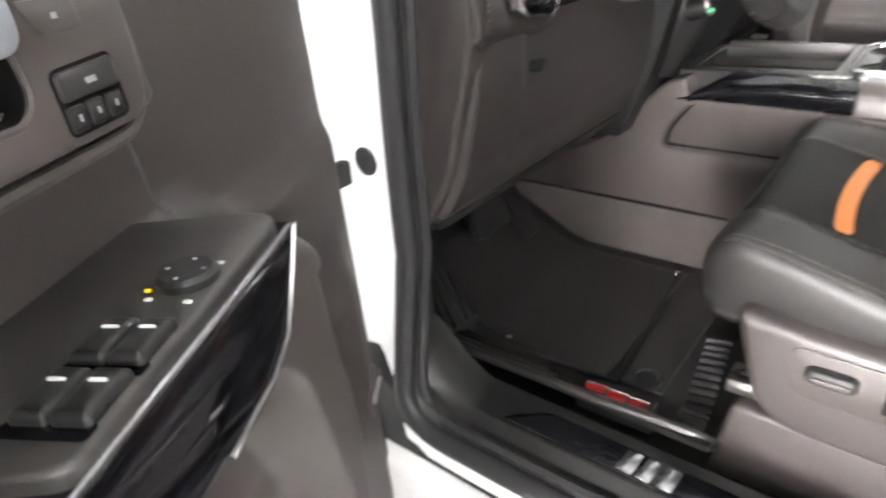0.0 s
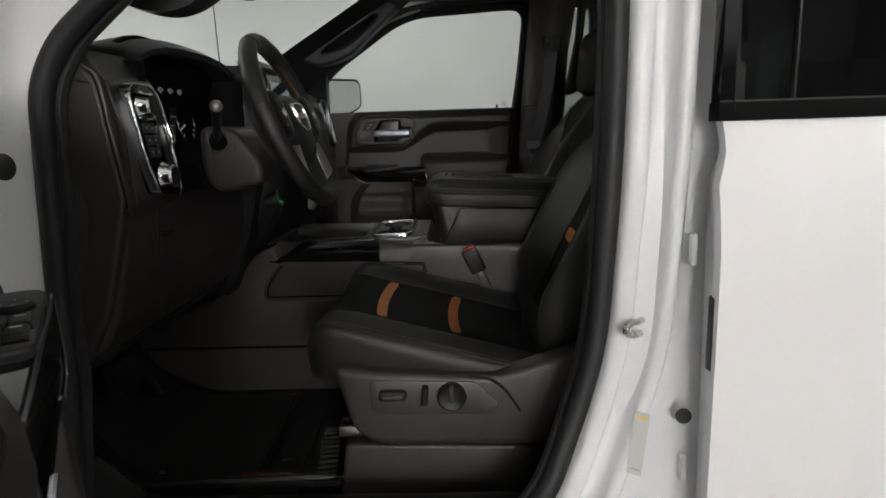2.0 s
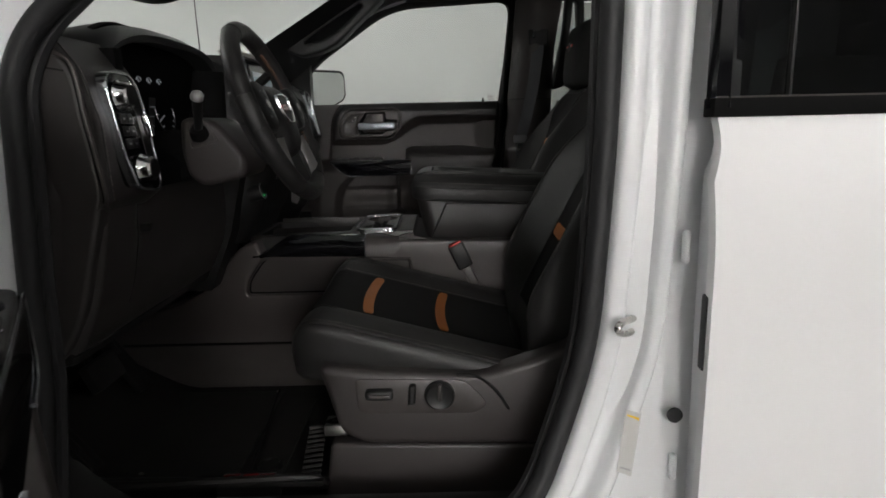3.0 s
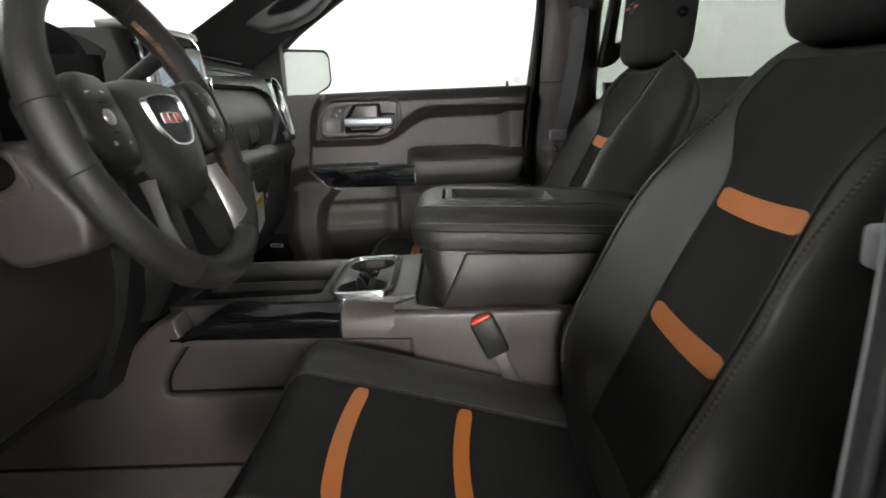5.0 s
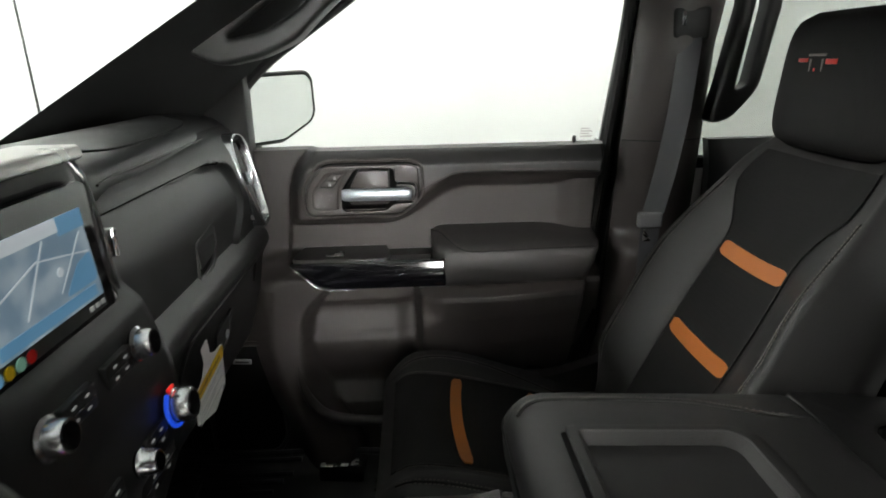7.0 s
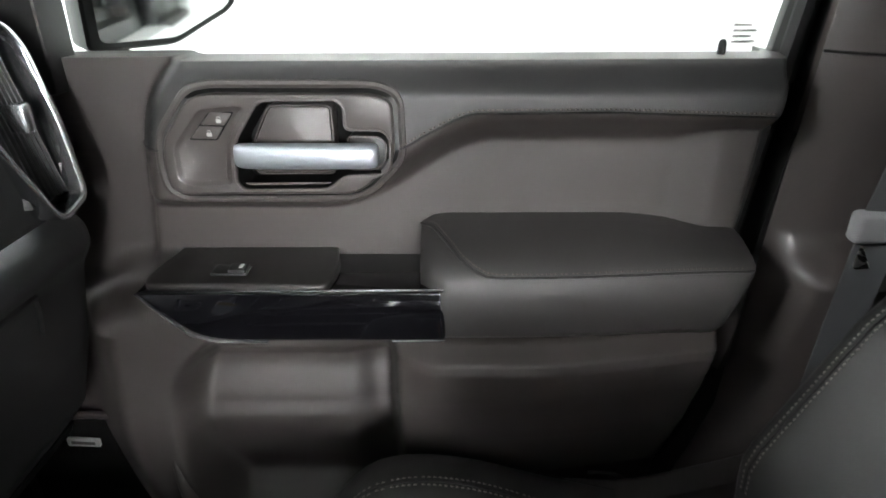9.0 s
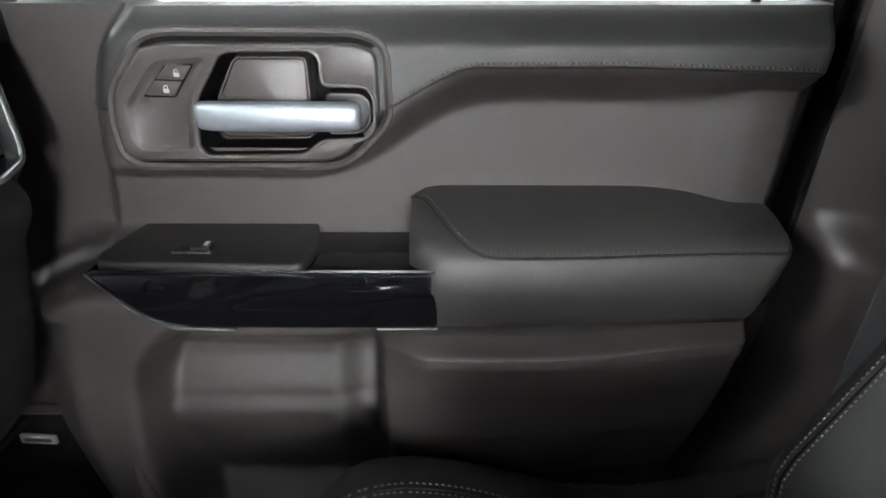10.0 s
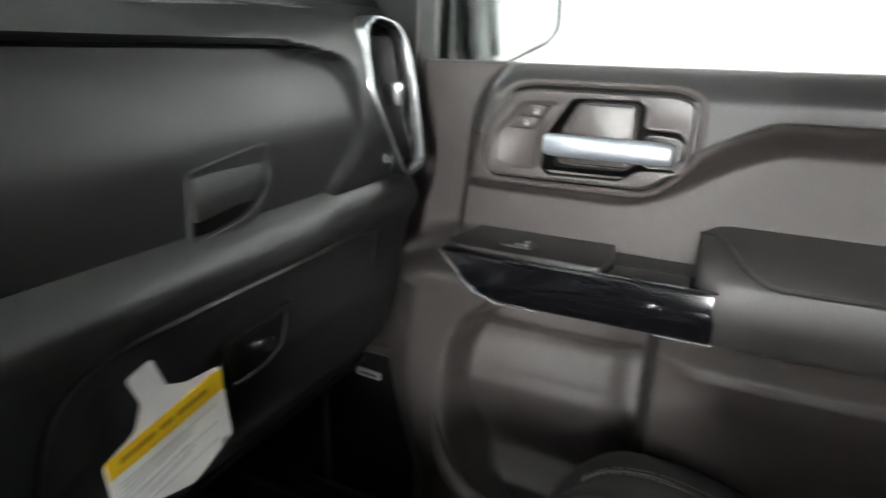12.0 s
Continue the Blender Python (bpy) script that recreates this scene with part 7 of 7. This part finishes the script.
        part("kick_panel", box(-0.72, -0.335, my(0.145), my(0.195), 0.655, 1.06, 0.012), M_HARDK, fr)
        rest = lambda u, v: Vector((lerp(-0.37, -0.60, v), my(lerp(0.255, 0.375, v) + 0.095 * u), lerp(0.742, 0.868, v) - 0.012 * u))
        part("pad", sheet(rest, 0, 1, 6, 0, 1, 10, (0, 0, -0.09)), M_MAT, fr)
        for i in range(5):
            part("rib", tube([rest(0.08 + 0.21 * i, v / 8) + Vector((0, 0, 0.002)) for v in range(9)], 0.0062, 8), M_MAT, fr)
    pd = thing("pedals", (-0.45, 0.5, 0.7), "black brake and accelerator pedals", "pedals")
    part("brake_pad", turned(box(-0.012, 0.012, -0.055, 0.055, -0.032, 0.032, 0.006), pose(-0.42, 0.47, 0.885, 0, -25, 0)), M_HARDK, pd, "ribbed brake pedal")
    part("brake_arm", tube([(-0.435, 0.47, 0.885), (-0.50, 0.47, 1.0), (-0.52, 0.47, 1.08)], 0.010, 8), M_HARDK, pd)
    part("throttle_pad", turned(box(-0.010, 0.010, -0.028, 0.028, -0.075, 0.075, 0.006), pose(-0.46, 0.635, 0.83, 0, -35, 0)), M_HARDK, pd, "accelerator pedal")
    part("throttle_arm", tube([(-0.475, 0.635, 0.86), (-0.56, 0.635, 1.0)], 0.009, 8), M_HARDK, pd)


floor_mats()


# ---- outside mirror, antenna, price tag ----
def outside():
    m = thing("door_mirror", (-0.2, 1.98, 1.47), "black outside mirror reflecting the white booth", "mirror")
    face = rounded([(-0.290, 1.480), (-0.285, 1.650), (-0.122, 1.655), (-0.106, 1.636), (-0.104, 1.545), (-0.118, 1.522), (-0.195, 1.480)], 0.012, 5)

    def mf(p, h):
        x = -0.25 + 0.782 * (p[0] + 0.271)
        return Vector((x + 0.8 * h, 2.13 + 1.33 * (x + 0.19) - 0.6 * h, p[1]))
    part("housing", loft([[mf((lerp(-0.19, p[0], k), lerp(1.565, p[1], k)), h) for p in face] for k, h in ((1.02, 0.004), (1.055, 0.0), (1.06, -0.012), (1.02, -0.05), (0.8, -0.10), (0.4, -0.12))]), M_HARDK, m, "black mirror housing")
    part("mirror_glass", plate([(lerp(-0.19, p[0], 0.93), lerp(1.565, p[1], 0.93)) for p in face], [], mf, -0.002, 0.0065, 0), M_MIRROR, m, "mirror glass")
    part("arm", tube([(-0.27, 1.93, 1.43), (-0.27, 2.0, 1.44), (-0.26, 2.08, 1.47)], 0.024, 10), M_HARDK, m)
    a = thing("antenna", (-0.672, 1.90, 1.375), "thin black whip antenna on the fender", "antenna")
    part("whip", tube([(-0.672, 1.90, 1.40), (-0.676, 1.90, 1.75), (-0.682, 1.90, 2.15)], [0.0032, 0.0026, 0.0016], 8), M_HARDK, a)
    part("antenna_base", lathe([(0.001, 0), (0.022, 0), (0.016, 0.03), (0.008, 0.055), (0.001, 0.057)], Matrix.Translation((-0.672, 1.90, 1.37)), 18), M_HARDK, a)
    h = thing("front_end", (-1.5, YC, 0.4), "white painted hood and fenders of the truck", "hood", kind="structure")
    part("hood_panel", sheet(lambda x, y: Vector((x, y, 1.40 - 0.06 * ((y - 1) / 0.8) ** 2 - 0.03 * S(-1.2, -2.2, x))), -2.3, -0.86, 14, 0.12, 1.88, 16, (0, 0, -0.04)), M_PAINT, h, "white hood")
    for y in (0.02, 1.88):
        part("fender", box(-2.3, -0.50, y, y + 0.10, 0.55, 1.375, 0.03), M_PAINT, h, "white fender")
    t = thing("hang_tag", (-0.17, 1.32, 1.16), "white card tag with a yellow band hanging from the dashboard", "tag")
    ty = lambda u, v: 1.045 * Vector((-0.150 - 0.12 * (1.28 - v) + 0.05 * (u - 1.32), u, v)) - Vector((0.009, 0.048, 0.068))
    hang = lambda p, hh: ty(p[0], p[1]) + Vector((hh, 0, 0))
    card = rounded([(1.297, 1.283), (1.318, 1.291), (1.330, 1.262), (1.348, 1.255), (1.380, 1.254), (1.395, 1.176), (1.354, 1.150), (1.283, 1.168), (1.276, 1.222), (1.302, 1.236), (1.308, 1.258)], 0.004, 3)
    part("card", plate(card, [], hang, 0, 0.0012, 0), M_TAG, t, "white card")
    part("band", plate([(1.277, 1.224), (1.374, 1.251), (1.381, 1.250), (1.384, 1.231), (1.280, 1.206)], [], hang, 0.001, 0.002, 0), M_YELLOW, t, "yellow band")
    random.seed(5)
    for i in range(9):
        k = 0.0046 * i
        e = 0.004 + 0.030 * random.random() if i % 4 else 0.002
        part("print", plate([(1.288 + k * 0.1, 1.199 - k), (1.378 + k * 0.1 - e, 1.219 - k), (1.378 + k * 0.1 - e, 1.2176 - k), (1.288 + k * 0.1, 1.1976 - k)], [], hang, 0.001, 0.0019, 0), M_PALEP, t)
    for a0, b0 in ((1.288, 1.318), (1.322, 1.334), (1.338, 1.366)):
        zz = lambda y: 1.2165 + 0.245 * (y - 1.288)
        part("band_print", plate([(a0, zz(a0)), (b0, zz(b0)), (b0, zz(b0) + 0.005), (a0, zz(a0) + 0.005)], [], hang, 0.0015, 0.0026, 0), M_OCHRE, t)
    part("mark", plate([(1.382, 1.176), (1.389, 1.179), (1.390, 1.173), (1.384, 1.170)], [], hang, 0.001, 0.0019, 0), M_GREYP, t)
    v = thing("rear_view_mirror", (-0.33, 0.95, 1.78), "black inside mirror hanging from the windshield", "mirror")
    rim = rounded([(0.825, 1.712), (1.075, 1.712), (1.085, 1.765), (1.06, 1.785), (0.84, 1.785), (0.815, 1.765)], 0.016, 5)
    vm = lambda p, h: Vector((-0.255 + h + 0.12 * (p[0] - 0.95), p[0], p[1] + 0.085))
    part("housing", loft([[vm((lerp(0.95, p[0], k), lerp(1.75, p[1], k)), h) for p in rim] for k, h in ((0.98, 0.004), (1.0, 0.0), (0.98, -0.02), (0.80, -0.04), (0.3, -0.05))]), M_DASH, v, "black mirror housing")
    part("mirror_glass", plate([(lerp(0.95, p[0], 0.95), lerp(1.75, p[1], 0.92)) for p in rim], [], vm, 0.0, 0.0055, 0), M_MIRROR, v, "mirror glass")
    part("stem", tube([(-0.285, 0.95, 1.845), (-0.30, 0.95, 1.87), (-0.27, 0.95, 1.885)], 0.012, 10), M_DASH, v)


outside()


# ---- rear of the cab and the rear doors ----
def rear():
    for drv in (True, False):
        my = (lambda y: y) if drv else (lambda y: 2 * YC - y)
        d = thing("door_rear", (1.1, my(0.05), 0.55), "closed white rear door of the truck with dark glass", "door", kind="structure")

        def wave(z):
            return 0.012 * S(1.325, 1.365, z) - 0.004 * S(1.385, 1.41, z)

        def skin(x, z):
            y = -0.012 + 0.045 * S(1.15, 1.44, z) ** 2 + 0.03 * S(0.85, 0.6, z)
            return Vector((x + wave(z) * S(0.80, 0.702, x), my(y), z))
        part("outer_skin", sheet(skin, 0.702, 1.63, 30, 0.56, 1.411, 40, (0, 0.022 if drv else -0.022, 0)), M_PAINT, d, "white painted door skin", 60)
        part("front_edge", sheet(lambda u, v: Vector((lerp(0.704, 0.722, u) + wave(v), my(lerp(-0.008, 0.09, u) + 0.045 * S(1.15, 1.44, v) ** 2 * (1 - u)), v)), 0, 1, 8, 0.56, 1.411, 44, (0.02, 0, 0)), M_PRIMER, d)
        part("belt_moulding", box(0.703, 1.63, my(0.024), my(0.060), 1.409, 1.434, 0.002), M_GAP, d, "black belt moulding")
        part("belt_lip", tube([(0.705, my(0.026), 1.4345), (1.63, my(0.026), 1.4345)], 0.0016, 6), M_HARD, d)
        part("window_frame", tube([(0.722, my(0.045), 1.42), (0.728, my(0.06), 1.60), (0.775, my(0.10), 1.915), (1.53, my(0.10), 1.90), (1.62, my(0.05), 1.47)], 0.022, 8), M_GLOSS, d, "black window frame")
        part("divider_bar", box(0.812, 0.816, my(0.048), my(0.066), 1.43, 1.91, 0.001), M_HARDK, d)
        part("door_card", sheet(lambda x, z: Vector((x, my(0.155 + 0.03 * S(1.25, 1.15, z) - 0.02 * S(1.43, 1.49, z)), z)), 0.84, 1.66, 20, 0.68, 1.49, 24, (0, -0.03 if drv else 0.03, 0)), M_HARDK, d, "black rear door panel", 60)
        part("hinge", box(0.690, 0.701, my(0.064), my(0.076), 1.200, 1.250, 0.005, 3), M_PRIMER, d, "painted hinge")
        part("hinge", box(0.690, 0.701, my(0.064), my(0.076), 0.85, 0.895, 0.005, 3), M_PRIMER, d, "painted hinge")
        part("edge_plug", lathe([(0.001, 0), (0.012, 0), (0.012, 0.004), (0.001, 0.004)], Matrix.Translation((0.690, my(0.062), 0.965)) @ pose(0, 0, 0, 90 if drv else -90), 16), M_RUBBER, d)
        part("edge_seal", box(0.700, 0.712, my(0.0), my(0.02), 1.06, 1.17, 0.004), M_RUBBER, d)
    bench = thing("rear_bench", (1.6, YC, 0.66), "black leather rear bench seat", "bench seat")
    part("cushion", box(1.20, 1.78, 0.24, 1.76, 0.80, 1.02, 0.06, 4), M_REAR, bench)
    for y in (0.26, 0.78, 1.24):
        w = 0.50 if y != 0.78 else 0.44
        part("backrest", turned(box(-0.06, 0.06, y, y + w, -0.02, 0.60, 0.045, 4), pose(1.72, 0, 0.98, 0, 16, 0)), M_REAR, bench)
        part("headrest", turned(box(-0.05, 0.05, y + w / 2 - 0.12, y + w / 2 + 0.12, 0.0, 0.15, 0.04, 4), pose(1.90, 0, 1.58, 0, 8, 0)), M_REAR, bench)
    part("base", box(1.25, 1.75, 0.26, 1.74, 0.66, 0.82, 0.02), M_HARDK, bench)


rear()


# ---- details on the driver's door frame ----
def frame_details():
    s = thing("door_striker", (0.64, 0.1, 1.06), "zinc door striker loop bolted to the pillar", "striker")
    part("striker_plate", plate(rounded([(0.636, 1.058), (0.652, 1.064), (0.658, 1.094), (0.653, 1.124), (0.637, 1.129), (0.630, 1.094)], 0.010), [], lambda p, h: Vector((p[0], 0.118 - h, p[1])), 0, 0.005, 0.0018), M_STEEL, s)
    part("striker_loop", tube(smooth_line([(0.640, 0.116, 1.083), (0.620, 0.090, 1.087), (0.604, 0.070, 1.096), (0.600, 0.066, 1.104), (0.606, 0.070, 1.111), (0.622, 0.090, 1.108), (0.642, 0.116, 1.104)], 4), 0.0056, 12), M_STEEL, s)
    for z in (1.070, 1.117):
        bolt = Matrix.Translation((0.644, 0.114, z)) @ pose(0, 0, 0, 90)
        part("bolt", lathe([(0.001, 0.005), (0.004, 0.005), (0.0045, 0.002), (0.0075, 0.004), (0.008, 0.0), (0.001, 0.0)], bolt, 14), M_STEEL, s)
    l = thing("warning_label", (0.63, 0.098, 0.88), "white paper label with a yellow panel on the pillar", "label")
    lp = lambda p, h: Vector((p[0], 0.0835 - h - 0.05 * S(1.0, 0.70, p[1]), p[1]))
    part("paper", plate([(0.622, 0.965), (0.646, 0.958), (0.628, 0.862), (0.606, 0.870)], [], lp, 0, 0.001, 0), M_LABEL, l)
    part("yellow_panel", plate([(0.6235, 0.958), (0.6425, 0.952), (0.637, 0.925), (0.619, 0.932)], [], lp, 0.0005, 0.0016, 0), M_YELLOW, l)
    for i in range(6):
        z = 0.918 - 0.008 * i
        part("print", plate([(0.617 - 0.0012 * i, z), (0.633 - 0.0012 * i, z - 0.005), (0.633 - 0.0012 * i, z - 0.008), (0.617 - 0.0012 * i, z - 0.003)], [], lp, 0.0005, 0.0015, 0), M_GREYP, l)
    w = thing("data_label", (0.65, 0.098, 1.15), "pale printed data label on the pillar", "label")
    part("paper", plate([(0.640, 1.237), (0.662, 1.234), (0.657, 1.148), (0.635, 1.150)], [], lambda p, h: Vector((p[0], 0.1175 - h, p[1])), 0, 0.001, 0), M_LABEL, w)
    for i in range(12):
        z = 1.230 - 0.0065 * i
        part("print", plate([(0.641 - 0.0003 * i, z), (0.658 - 0.004 * (i % 3), z - 0.001), (0.658 - 0.004 * (i % 3), z - 0.003), (0.641 - 0.0003 * i, z - 0.002)], [], lambda p, h: Vector((p[0], 0.1175 - h, p[1])), 0.0005, 0.0014, 0), M_GREYP, w)


frame_details()
